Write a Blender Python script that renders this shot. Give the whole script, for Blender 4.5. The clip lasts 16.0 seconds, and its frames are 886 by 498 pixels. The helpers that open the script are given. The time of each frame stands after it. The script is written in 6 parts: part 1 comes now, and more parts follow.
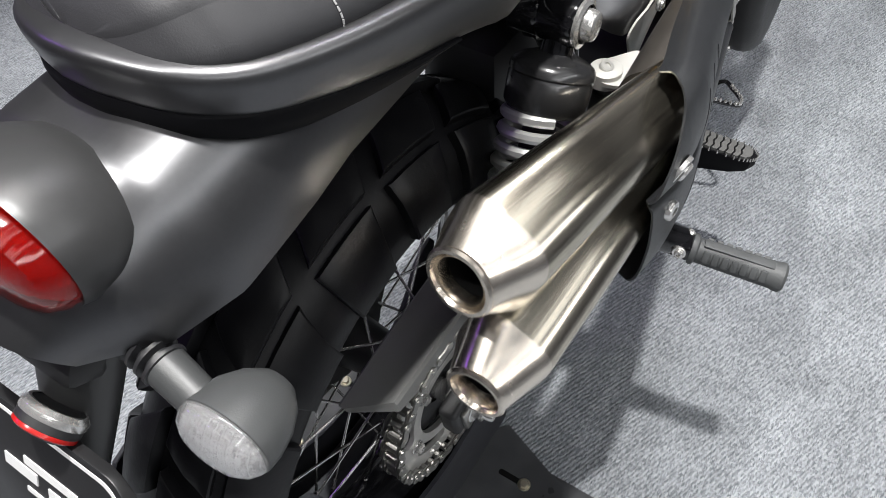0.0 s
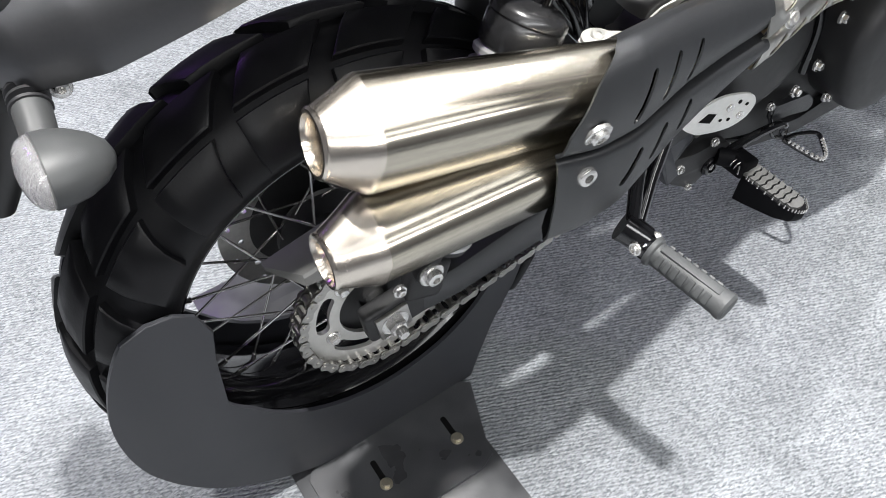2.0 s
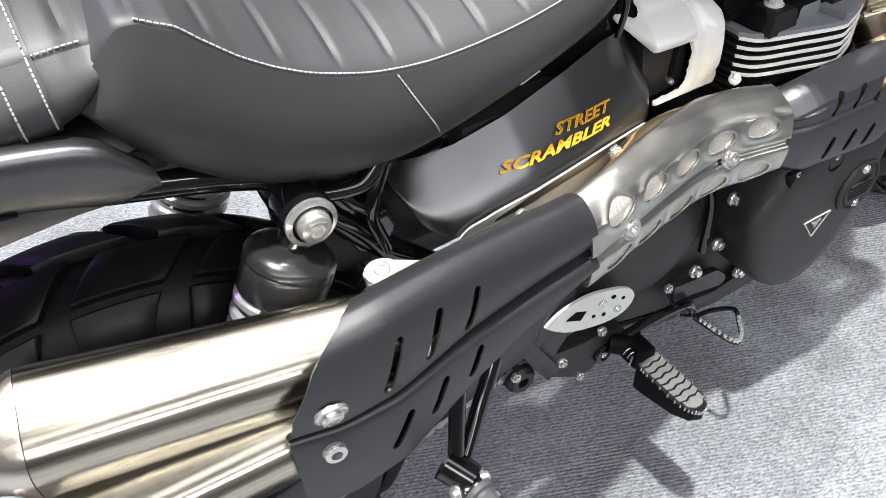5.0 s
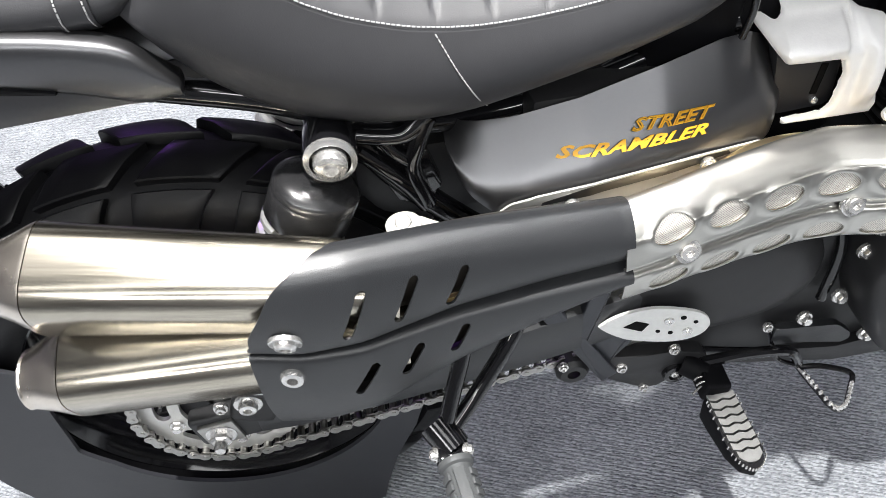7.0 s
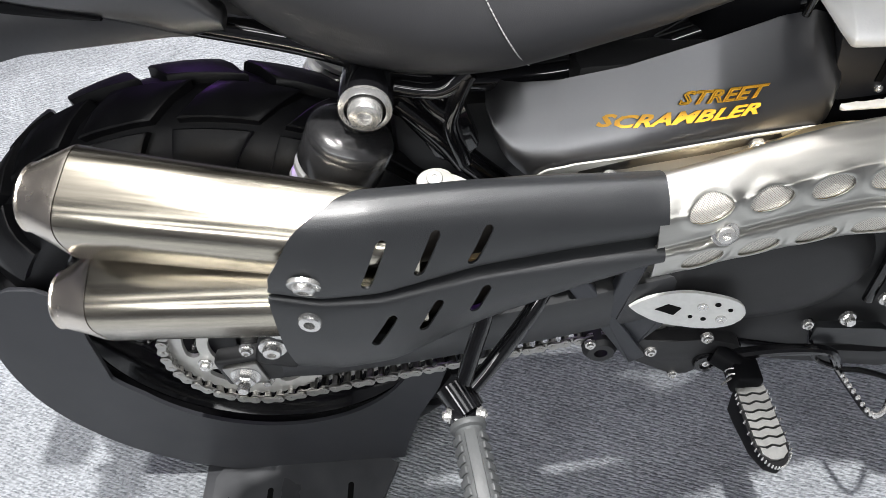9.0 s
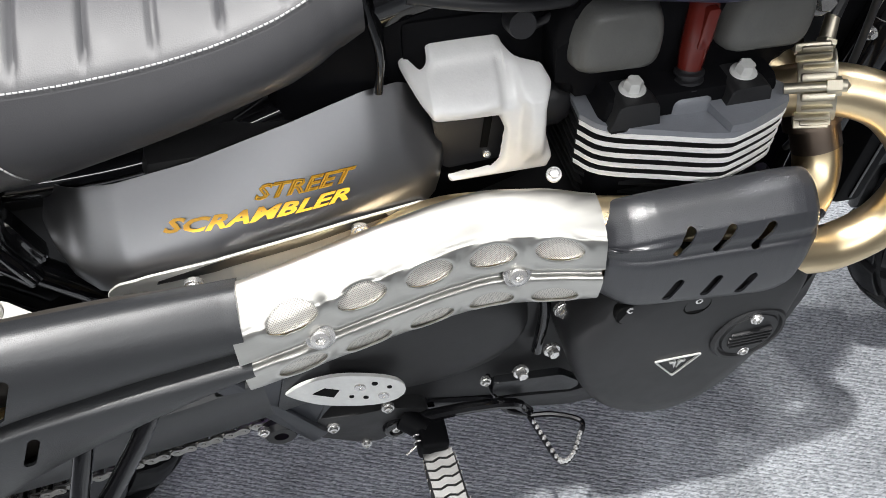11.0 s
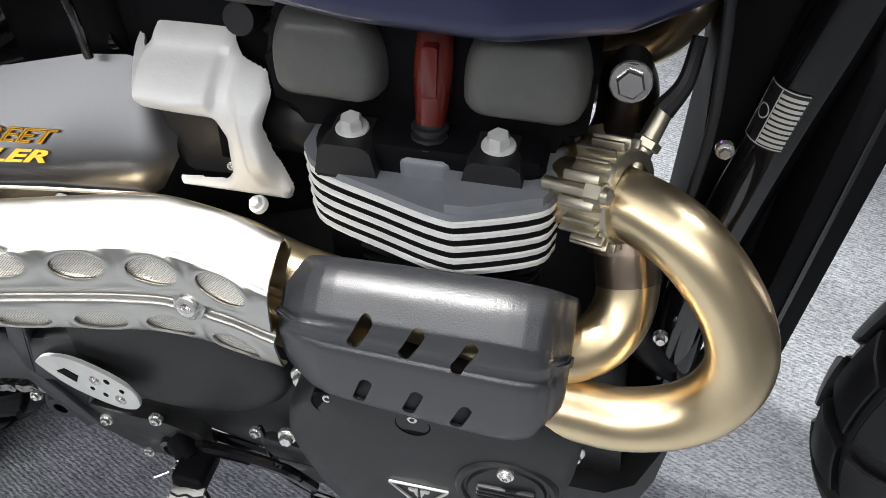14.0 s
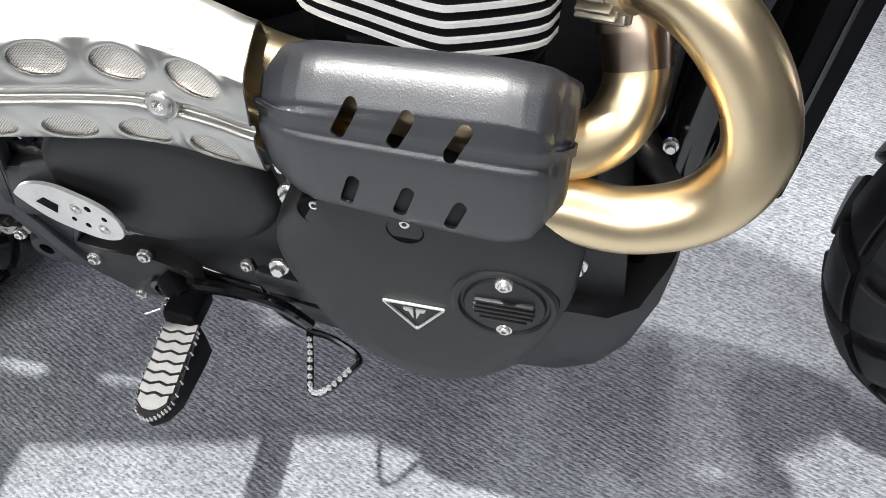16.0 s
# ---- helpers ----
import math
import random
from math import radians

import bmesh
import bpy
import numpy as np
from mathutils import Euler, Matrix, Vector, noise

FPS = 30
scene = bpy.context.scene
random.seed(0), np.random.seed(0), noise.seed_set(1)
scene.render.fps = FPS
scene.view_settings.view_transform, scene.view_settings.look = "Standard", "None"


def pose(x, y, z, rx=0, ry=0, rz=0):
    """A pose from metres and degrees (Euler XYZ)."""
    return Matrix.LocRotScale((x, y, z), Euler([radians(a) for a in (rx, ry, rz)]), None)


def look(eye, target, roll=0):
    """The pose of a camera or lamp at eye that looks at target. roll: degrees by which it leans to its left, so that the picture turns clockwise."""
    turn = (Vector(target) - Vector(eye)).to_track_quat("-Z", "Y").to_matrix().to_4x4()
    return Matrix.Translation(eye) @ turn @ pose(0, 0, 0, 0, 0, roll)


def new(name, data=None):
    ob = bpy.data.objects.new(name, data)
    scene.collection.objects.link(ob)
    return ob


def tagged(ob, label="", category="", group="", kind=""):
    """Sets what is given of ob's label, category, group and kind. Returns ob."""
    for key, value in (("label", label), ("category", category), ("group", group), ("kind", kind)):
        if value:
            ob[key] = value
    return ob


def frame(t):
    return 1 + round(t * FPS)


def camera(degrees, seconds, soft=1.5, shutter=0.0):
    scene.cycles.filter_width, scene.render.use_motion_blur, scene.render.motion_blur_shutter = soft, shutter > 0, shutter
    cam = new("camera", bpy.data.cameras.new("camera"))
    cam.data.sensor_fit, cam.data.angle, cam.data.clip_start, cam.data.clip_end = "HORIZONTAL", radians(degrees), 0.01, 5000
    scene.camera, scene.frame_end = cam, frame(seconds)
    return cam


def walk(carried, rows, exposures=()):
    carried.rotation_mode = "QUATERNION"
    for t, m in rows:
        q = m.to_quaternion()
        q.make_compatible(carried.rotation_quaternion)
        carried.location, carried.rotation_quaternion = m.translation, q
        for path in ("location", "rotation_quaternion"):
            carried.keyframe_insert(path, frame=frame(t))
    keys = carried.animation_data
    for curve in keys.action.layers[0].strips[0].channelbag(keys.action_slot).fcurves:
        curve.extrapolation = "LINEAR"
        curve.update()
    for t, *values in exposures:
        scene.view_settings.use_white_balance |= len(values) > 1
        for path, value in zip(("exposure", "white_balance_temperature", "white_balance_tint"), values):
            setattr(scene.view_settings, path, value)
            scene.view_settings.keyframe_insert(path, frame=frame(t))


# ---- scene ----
cam = camera(60.4, 16.0, 0.55)
PATH = [
    (0, (-0.347, -0.36, 1.078), (0.69, 0.407, -0.45), -4.5),
    (0.5, (-0.304, -0.466, 1.082), (0.62, 0.474, -0.422), -3.8),
    (1, (-0.277, -0.554, 1.088), (0.539, 0.509, -0.396), -2.3),
    (1.5, (-0.264, -0.586, 1.069), (0.495, 0.507, -0.424), -0.1),
    (2, (-0.246, -0.597, 1.046), (0.483, 0.491, -0.466), 0.1),
    (2.5, (-0.225, -0.613, 1.041), (0.494, 0.486, -0.467), -0.7),
    (3, (-0.206, -0.628, 1.05), (0.538, 0.531, -0.4), -2.6),
    (3.5, (-0.177, -0.642, 1.063), (0.614, 0.589, -0.3), -3.4),
    (4, (-0.124, -0.628, 1.072), (0.677, 0.658, -0.233), -4.2),
    (4.5, (-0.027, -0.6, 1.089), (0.736, 0.699, -0.227), -4.7),
    (4.7, (0.012, -0.587, 1.088), (0.75, 0.696, -0.258), -4.4),
    (6.8, (0.259, -0.621, 1.093), (0.39, 0.752, -0.355), -6.8),
    (7, (0.254, -0.627, 1.088), (0.323, 0.748, -0.363), -6.8),
    (7.5, (0.241, -0.64, 1.083), (0.152, 0.721, -0.38), -7.6),
    (8, (0.236, -0.641, 1.077), (0.065, 0.708, -0.39), -8.4),
    (8.2, (0.242, -0.642, 1.075), (0.064, 0.71, -0.389), -8.5),
    (10.3, (0.397, -0.596, 1.068), (0.586, 0.701, -0.442), -1.0),
    (10.5, (0.43, -0.585, 1.068), (0.641, 0.709, -0.443), -1.0),
    (11, (0.526, -0.538, 1.077), (0.775, 0.726, -0.453), -1.4),
    (11.5, (0.6, -0.498, 1.073), (0.865, 0.746, -0.471), -0.9),
    (12, (0.664, -0.474, 1.057), (0.88, 0.785, -0.481), -0.9),
    (12.5, (0.733, -0.459, 0.994), (0.806, 0.845, -0.521), -0.2),
    (13, (0.824, -0.459, 0.996), (0.684, 0.881, -0.482), -1.1),
    (13.5, (0.894, -0.462, 1.002), (0.621, 0.901, -0.436), -1.0),
    (14, (0.929, -0.468, 0.981), (0.589, 0.907, -0.433), -1.4),
    (14.5, (0.941, -0.474, 0.956), (0.561, 0.875, -0.47), -2.2),
    (15, (0.942, -0.48, 0.927), (0.564, 0.825, -0.54), -2.3),
    (15.5, (0.94, -0.489, 0.912), (0.589, 0.752, -0.617), -2.5),
    (16, (0.942, -0.494, 0.904), (0.625, 0.692, -0.675), -2.6),
]
# the bike's own axes lean a little against the level floor
LEVEL = Matrix.Translation((0, 0, 0.016)) @ Matrix.Rotation(radians(2.6), 4, "Y")
walk(cam, [(t, LEVEL @ look(eye, target, roll)) for t, eye, target, roll in PATH],
     ((0, -0.32), (1, -0.03), (2.5, 0.21), (4.5, 0.27), (7, 0.44), (8, 0.3), (10.5, 0.14), (12, 0.2), (13.5, 0.2), (14.5, 0.1), (15, 0.1), (16, 0.43)))

# ---- world, lights ----
world = bpy.data.worlds.new("hall_air")
world.use_nodes = True
world.node_tree.nodes["Background"].inputs[0].default_value = (0.9, 0.95, 1.0, 1)
world.node_tree.nodes["Background"].inputs[1].default_value = 0.01
scene.world = world
scene.view_settings.exposure = 0.0


def area(name, x, y, z, target, w, h, watts, colour=(1, 0.985, 0.965)):
    data = bpy.data.lights.new(name, "AREA")
    data.shape, data.size, data.size_y, data.energy, data.color = "RECTANGLE", w, h, watts, colour
    ob = new(name, data)
    ob.matrix_world = look((x, y, z), target)
    return ob


def spot(x, y, z, target, cone, watts, radius=0.06, colour=(1, 0.985, 0.965)):
    data = bpy.data.lights.new("ceiling_spot", "SPOT")
    data.spot_size, data.spot_blend, data.shadow_soft_size, data.energy, data.color = radians(cone), 0.45, radius, watts, colour
    ob = new("ceiling_spot", data)
    ob.matrix_world = look((x, y, z), target)
    return ob


# spots hung above the bike
spot(0.18, -0.31, 3.9, (0.02, -0.05, 0.0), 50, 830)
spot(1.35, 0.25, 3.9, (0.95, 0.0, 0.3), 66, 165)
spot(-1.1, 0.7, 3.9, (-0.65, 0.2, 0.0), 62, 430)
spot(2.9, 0.4, 3.9, (0.8, 0.0, 0.3), 40, 120, 0.12, (0.93, 0.96, 1))
# the stand's broad luminous ceiling
area("light_ceiling", 1.0, 2.4, 4.2, (1.0, 2.4, 0.0), 8.4, 5.2, 60, (0.97, 0.98, 1))
# luminous strips over the aisle beside the bike
area("strip_light", -0.4, -1.3, 4.1, (-0.4, -1.1, 0.0), 7.0, 0.35, 24, (0.98, 0.99, 1.0))
area("strip_light", -0.4, -2.75, 4.1, (-0.4, -2.0, 0.0), 7.0, 0.6, 42, (0.98, 0.99, 1.0))
area("strip_light", 0.0, -4.9, 4.1, (0.0, -3.0, 0.0), 8.0, 0.75, 165, (0.98, 0.99, 1.0))
area("strip_light", -3.5, -3.6, 4.0, (0.3, 0.0, 0.6), 2.4, 0.5, 20, (0.98, 0.99, 1.0))
# violet stage lamp on the far side of the stand
area("violet_lamp", -2.0, 5.4, 3.7, (0.0, 0.0, 0.6), 1.6, 0.6, 26, (0.42, 0.12, 1.0))

# ---- materials ----
def mat(name, base, rough=0.5, metal=0.0, grain=0.0, scale=40.0, bump=0.0, bump_scale=200.0, rough_var=0.0, coat=0.0, stretch=None, aniso=0.0, spec=0.5):
    m = bpy.data.materials.new(name)
    m.use_nodes = True
    nt = m.node_tree
    b = nt.nodes["Principled BSDF"]
    b.inputs["Roughness"].default_value = rough
    b.inputs["Metallic"].default_value = metal
    b.inputs["Coat Weight"].default_value = coat
    b.inputs["Coat Roughness"].default_value = 0.08
    b.inputs["Anisotropic"].default_value = aniso
    b.inputs["Specular IOR Level"].default_value = spec
    b.inputs["Base Color"].default_value = (*base, 1)
    tc = nt.nodes.new("ShaderNodeTexCoord")
    vec = tc.outputs["Object"]
    if stretch:
        mp = nt.nodes.new("ShaderNodeMapping")
        mp.inputs["Scale"].default_value = stretch
        nt.links.new(vec, mp.inputs["Vector"])
        vec = mp.outputs["Vector"]
    if grain or rough_var:
        n = nt.nodes.new("ShaderNodeTexNoise")
        n.inputs["Scale"].default_value, n.inputs["Detail"].default_value = scale, 6
        nt.links.new(vec, n.inputs["Vector"])
        n2 = nt.nodes.new("ShaderNodeTexNoise")
        n2.inputs["Scale"].default_value, n2.inputs["Detail"].default_value = 9, 3
        nt.links.new(tc.outputs["Object"], n2.inputs["Vector"])
        ad = nt.nodes.new("ShaderNodeMath")
        ad.operation = "MULTIPLY_ADD"
        ad.inputs[1].default_value = 0.5
        nt.links.new(n.outputs["Fac"], ad.inputs[0])
        hf = nt.nodes.new("ShaderNodeMath")
        hf.operation = "MULTIPLY"
        hf.inputs[1].default_value = 0.5
        nt.links.new(n2.outputs["Fac"], hf.inputs[0])
        nt.links.new(hf.outputs[0], ad.inputs[2])
        if grain:
            r = nt.nodes.new("ShaderNodeMapRange")
            r.inputs["From Min"].default_value, r.inputs["From Max"].default_value = 0.3, 0.7
            r.inputs["To Min"].default_value, r.inputs["To Max"].default_value = 1 - grain, 1 + grain
            nt.links.new(ad.outputs[0], r.inputs["Value"])
            mx = nt.nodes.new("ShaderNodeVectorMath")
            mx.operation = "SCALE"
            mx.inputs[0].default_value = base
            nt.links.new(r.outputs[0], mx.inputs["Scale"])
            nt.links.new(mx.outputs["Vector"], b.inputs["Base Color"])
        if rough_var:
            r = nt.nodes.new("ShaderNodeMapRange")
            r.inputs["From Min"].default_value, r.inputs["From Max"].default_value = 0.3, 0.7
            r.inputs["To Min"].default_value, r.inputs["To Max"].default_value = max(0.02, rough - rough_var), rough + rough_var
            nt.links.new(ad.outputs[0], r.inputs["Value"])
            nt.links.new(r.outputs[0], b.inputs["Roughness"])
    if bump:
        n = nt.nodes.new("ShaderNodeTexNoise")
        n.inputs["Scale"].default_value, n.inputs["Detail"].default_value = bump_scale, 4
        nt.links.new(vec, n.inputs["Vector"])
        bp = nt.nodes.new("ShaderNodeBump")
        bp.inputs["Strength"].default_value, bp.inputs["Distance"].default_value = bump, 0.001
        nt.links.new(n.outputs["Fac"], bp.inputs["Height"])
        nt.links.new(bp.outputs["Normal"], b.inputs["Normal"])
    return m


def perforated(name, base, pitch):
    """Bright sheet with a fine grid of punched dots."""
    m = mat(name, base, 0.38, 0.6)
    nt = m.node_tree
    b = nt.nodes["Principled BSDF"]
    tc = nt.nodes.new("ShaderNodeTexCoord")
    mp = nt.nodes.new("ShaderNodeMapping")
    mp.inputs["Scale"].default_value = (1 / pitch, 0, 1 / pitch)
    mp.inputs["Rotation"].default_value = (0, radians(45), 0)
    nt.links.new(tc.outputs["Object"], mp.inputs["Vector"])
    fr = nt.nodes.new("ShaderNodeVectorMath")
    fr.operation = "FRACTION"
    nt.links.new(mp.outputs["Vector"], fr.inputs[0])
    di = nt.nodes.new("ShaderNodeVectorMath")
    di.operation = "DISTANCE"
    di.inputs[1].default_value = (0.5, 0, 0.5)
    nt.links.new(fr.outputs["Vector"], di.inputs[0])
    r = nt.nodes.new("ShaderNodeMapRange")
    r.inputs["From Min"].default_value, r.inputs["From Max"].default_value = 0.25, 0.36
    nt.links.new(di.outputs["Value"], r.inputs["Value"])
    mx = nt.nodes.new("ShaderNodeMix")
    mx.data_type = "RGBA"
    mx.inputs["A"].default_value = (0.38, 0.36, 0.33, 1)
    mx.inputs["B"].default_value = (*base, 1)
    nt.links.new(r.outputs[0], mx.inputs["Factor"])
    nt.links.new(mx.outputs["Result"], b.inputs["Base Color"])
    bp = nt.nodes.new("ShaderNodeBump")
    bp.inputs["Strength"].default_value, bp.inputs["Distance"].default_value = 0.6, 0.0006
    nt.links.new(r.outputs[0], bp.inputs["Height"])
    nt.links.new(bp.outputs["Normal"], b.inputs["Normal"])
    return m


def carpet_material():
    m = bpy.data.materials.new("grey_carpet")
    m.use_nodes = True
    nt = m.node_tree
    b = nt.nodes["Principled BSDF"]
    b.inputs["Roughness"].default_value = 0.95
    b.inputs["Specular IOR Level"].default_value = 0.15
    tc = nt.nodes.new("ShaderNodeTexCoord")

    def noise_node(scale, detail):
        n = nt.nodes.new("ShaderNodeTexNoise")
        n.inputs["Scale"].default_value, n.inputs["Detail"].default_value = scale, detail
        nt.links.new(tc.outputs["Object"], n.inputs["Vector"])
        return n

    tuft, soil = noise_node(260, 4), noise_node(6, 6)
    # rows of loops run across the hall at 46 degrees
    mp = nt.nodes.new("ShaderNodeMapping")
    mp.inputs["Scale"].default_value, mp.inputs["Rotation"].default_value = (0.42, 1, 1), (0, 0, radians(46))
    nt.links.new(tc.outputs["Object"], mp.inputs["Vector"])
    loops = nt.nodes.new("ShaderNodeTexVoronoi")
    loops.inputs["Scale"].default_value = 480
    rib = nt.nodes.new("ShaderNodeTexWave")
    rib.bands_direction = "Y"
    rib.inputs["Scale"].default_value, rib.inputs["Distortion"].default_value = 2 * math.pi / 20 / 0.0046, 4.0
    rib.inputs["Detail"].default_value, rib.inputs["Detail Scale"].default_value = 3.0, 2.2
    nt.links.new(mp.outputs["Vector"], rib.inputs["Vector"])
    nt.links.new(mp.outputs["Vector"], loops.inputs["Vector"])
    sep = nt.nodes.new("ShaderNodeSeparateColor")
    nt.links.new(loops.outputs["Color"], sep.inputs["Color"])
    mixer = nt.nodes.new("ShaderNodeMath")
    mixer.operation = "MULTIPLY_ADD"
    mixer.inputs[1].default_value = 0.50
    nt.links.new(sep.outputs["Red"], mixer.inputs[0])
    half = nt.nodes.new("ShaderNodeMath")
    half.operation = "MULTIPLY"
    half.inputs[1].default_value = 0.38
    nt.links.new(tuft.outputs["Fac"], half.inputs[0])
    row = nt.nodes.new("ShaderNodeMath")
    row.operation = "MULTIPLY_ADD"
    row.inputs[1].default_value = 0.20
    nt.links.new(rib.outputs["Fac"], row.inputs[0])
    nt.links.new(half.outputs[0], row.inputs[2])
    nt.links.new(row.outputs[0], mixer.inputs[2])
    rp = nt.nodes.new("ShaderNodeValToRGB")
    rp.color_ramp.elements[0].position, rp.color_ramp.elements[1].position = 0.18, 0.82
    rp.color_ramp.elements[0].color, rp.color_ramp.elements[1].color = (0.115, 0.124, 0.136, 1), (0.365, 0.383, 0.405, 1)
    nt.links.new(mixer.outputs[0], rp.inputs["Fac"])
    pile = nt.nodes.new("ShaderNodeMath")
    pile.operation = "SUBTRACT"
    nt.links.new(rib.outputs["Fac"], pile.inputs[0])
    nt.links.new(loops.outputs["Distance"], pile.inputs[1])
    r = nt.nodes.new("ShaderNodeMapRange")
    r.inputs["From Min"].default_value, r.inputs["From Max"].default_value = 0.35, 0.65
    r.inputs["To Min"].default_value, r.inputs["To Max"].default_value = 0.84, 1.08
    nt.links.new(soil.outputs["Fac"], r.inputs["Value"])
    mx = nt.nodes.new("ShaderNodeVectorMath")
    mx.operation = "SCALE"
    nt.links.new(rp.outputs["Color"], mx.inputs[0])
    nt.links.new(r.outputs[0], mx.inputs["Scale"])
    nt.links.new(mx.outputs["Vector"], b.inputs["Base Color"])
    bp = nt.nodes.new("ShaderNodeBump")
    bp.inputs["Strength"].default_value, bp.inputs["Distance"].default_value = 0.7, 0.0015
    nt.links.new(pile.outputs[0], bp.inputs["Height"])
    nt.links.new(bp.outputs["Normal"], b.inputs["Normal"])
    return m


def lens_material(name, colour, rough, ior=1.49, rib=0.35):
    m = bpy.data.materials.new(name)
    m.use_nodes = True
    b = m.node_tree.nodes["Principled BSDF"]
    b.inputs["Base Color"].default_value = (*colour, 1)
    b.inputs["Roughness"].default_value = rough
    b.inputs["Transmission Weight"].default_value = 0.85
    b.inputs["IOR"].default_value = ior
    nt = m.node_tree
    tc = nt.nodes.new("ShaderNodeTexCoord")
    wv = nt.nodes.new("ShaderNodeTexWave")
    wv.bands_direction = "Y"
    wv.inputs["Scale"].default_value, wv.inputs["Distortion"].default_value = 60, 1.5
    nt.links.new(tc.outputs["Object"], wv.inputs["Vector"])
    bp = nt.nodes.new("ShaderNodeBump")
    bp.inputs["Strength"].default_value, bp.inputs["Distance"].default_value = rib, 0.001
    nt.links.new(wv.outputs["Fac"], bp.inputs["Height"])
    nt.links.new(bp.outputs["Normal"], b.inputs["Normal"])
    return m


CARPET = carpet_material()
WALL = mat("hall_wall_paint", (0.27, 0.273, 0.28), 0.8, grain=0.06, scale=3)
CEIL = mat("hall_ceiling_paint", (0.16, 0.16, 0.17), 0.9, grain=0.1, scale=3)
# lighter copy of the graphite paint below, brightened for the side panel's highlight
SATINLIT = mat("satin_graphite_paint_lit", (0.155, 0.155, 0.16), 0.33, 0.92, grain=0.02, scale=300, spec=0.8)
SATIN = mat("satin_graphite_paint", (0.125, 0.125, 0.13), 0.34, 0.9, grain=0.05, scale=300, rough_var=0.03, spec=1.0)
POWDER = mat("black_powder_coat", (0.016, 0.017, 0.019), 0.42, 0.0, grain=0.06, scale=60, bump=0.22, bump_scale=900, rough_var=0.04, spec=0.8)
CRINKLE = mat("black_textured_coat", (0.022, 0.023, 0.027), 0.35, 0.0, grain=0.05, bump=0.28, bump_scale=1000, rough_var=0.03, spec=1.0)
CASE = mat("black_engine_paint", (0.016, 0.016, 0.017), 0.5, 0.0, grain=0.08, scale=80, bump=0.12, bump_scale=500, rough_var=0.05)
DECK = mat("blue_grey_head_deck", (0.25, 0.26, 0.285), 0.42, 0.15, grain=0.1, scale=80, bump=0.3, bump_scale=700)
HEAD = mat("grey_black_head_paint", (0.115, 0.115, 0.108), 0.42, 0.0, grain=0.1, scale=80, bump=0.25, bump_scale=500)
GLOSS = mat("black_gloss_paint", (0.006, 0.006, 0.007), 0.1, 0.0, grain=0.05, scale=50, rough_var=0.03, coat=0.5)
RUBBER = mat("tyre_rubber", (0.007, 0.007, 0.008), 0.42, 0.0, grain=0.2, scale=60, bump=0.15, bump_scale=260, rough_var=0.08, spec=0.22)
GREYRUBBER = mat("grey_peg_rubber", (0.07, 0.073, 0.075), 0.55, 0.0, grain=0.1, scale=60, bump=0.3, bump_scale=350)
CAPBLACK = mat("satin_black_cap", (0.018, 0.018, 0.019), 0.24, 0.0, grain=0.05, rough_var=0.04, spec=0.8)
PLASTIC = mat("black_plastic", (0.02, 0.02, 0.022), 0.45, 0.0, grain=0.1, scale=50, bump=0.15, bump_scale=600, rough_var=0.05)
GUARDGREY = mat("mid_grey_plastic", (0.12, 0.12, 0.116), 0.42, 0.0, grain=0.06, scale=50, bump=0.1, bump_scale=900)
GREYPLASTIC = mat("dark_grey_plastic", (0.052, 0.054, 0.055), 0.4, 0.0, grain=0.05, scale=50, bump=0.1, bump_scale=900)
# lengthwise colour streaks paint in stretched reflections along the silencers
BRUSHED = mat("brushed_stainless", (0.56, 0.515, 0.43), 0.22, 1.0, grain=0.20, scale=60, bump=0.04, bump_scale=80, rough_var=0.05, stretch=(7, 7, 0.05), aniso=0.5)
tg = BRUSHED.node_tree.nodes.new("ShaderNodeTangent")
tg.direction_type, tg.axis = "RADIAL", "Z"
BRUSHED.node_tree.links.new(tg.outputs["Tangent"], BRUSHED.node_tree.nodes["Principled BSDF"].inputs["Tangent"])
BRUSHED.node_tree.nodes["Principled BSDF"].inputs["Anisotropic Rotation"].default_value = 0.25
BRUSHCONE = mat("brushed_stainless_end", (0.80, 0.73, 0.64), 0.24, 1.0, grain=0.08, scale=60, bump=0.06, bump_scale=300, rough_var=0.05)
ALU = mat("polished_shield_steel", (0.59, 0.577, 0.54), 0.34, 1.0, grain=0.05, scale=30, bump=0.05, bump_scale=250, rough_var=0.05, stretch=(1, 1, 14))
CAST = mat("satin_cast_aluminium", (0.95, 0.94, 0.92), 0.34, 0.05, grain=0.06, scale=60, bump=0.15, bump_scale=500, rough_var=0.05)
TRIM = mat("dull_stainless_trim", (0.55, 0.54, 0.51), 0.45, 0.15, grain=0.08, scale=60, bump=0.05, bump_scale=300, rough_var=0.05)
GOLD = mat("heat_tinted_pipe", (0.88, 0.71, 0.45), 0.32, 1.0, grain=0.08, scale=25, bump=0.05, bump_scale=400, rough_var=0.06)
BRONZE = mat("brown_tinted_pipe", (0.42, 0.33, 0.26), 0.3, 1.0, grain=0.12, scale=25, rough_var=0.05)
INNERPIPE = mat("dull_dark_pipe", (0.10, 0.09, 0.08), 0.5, 0.8, grain=0.2, scale=40)
CLAMPMETAL = mat("pale_gold_clamp", (0.62, 0.57, 0.46), 0.4, 1.0, grain=0.08, scale=80, bump=0.1, bump_scale=600, rough_var=0.05)
ZINC = mat("zinc_plated_steel", (0.74, 0.73, 0.71), 0.22, 0.8, grain=0.1, scale=120, rough_var=0.06)
SPROCKET = mat("bright_sprocket_steel", (0.62, 0.61, 0.58), 0.34, 0.6, grain=0.1, scale=120, rough_var=0.06)
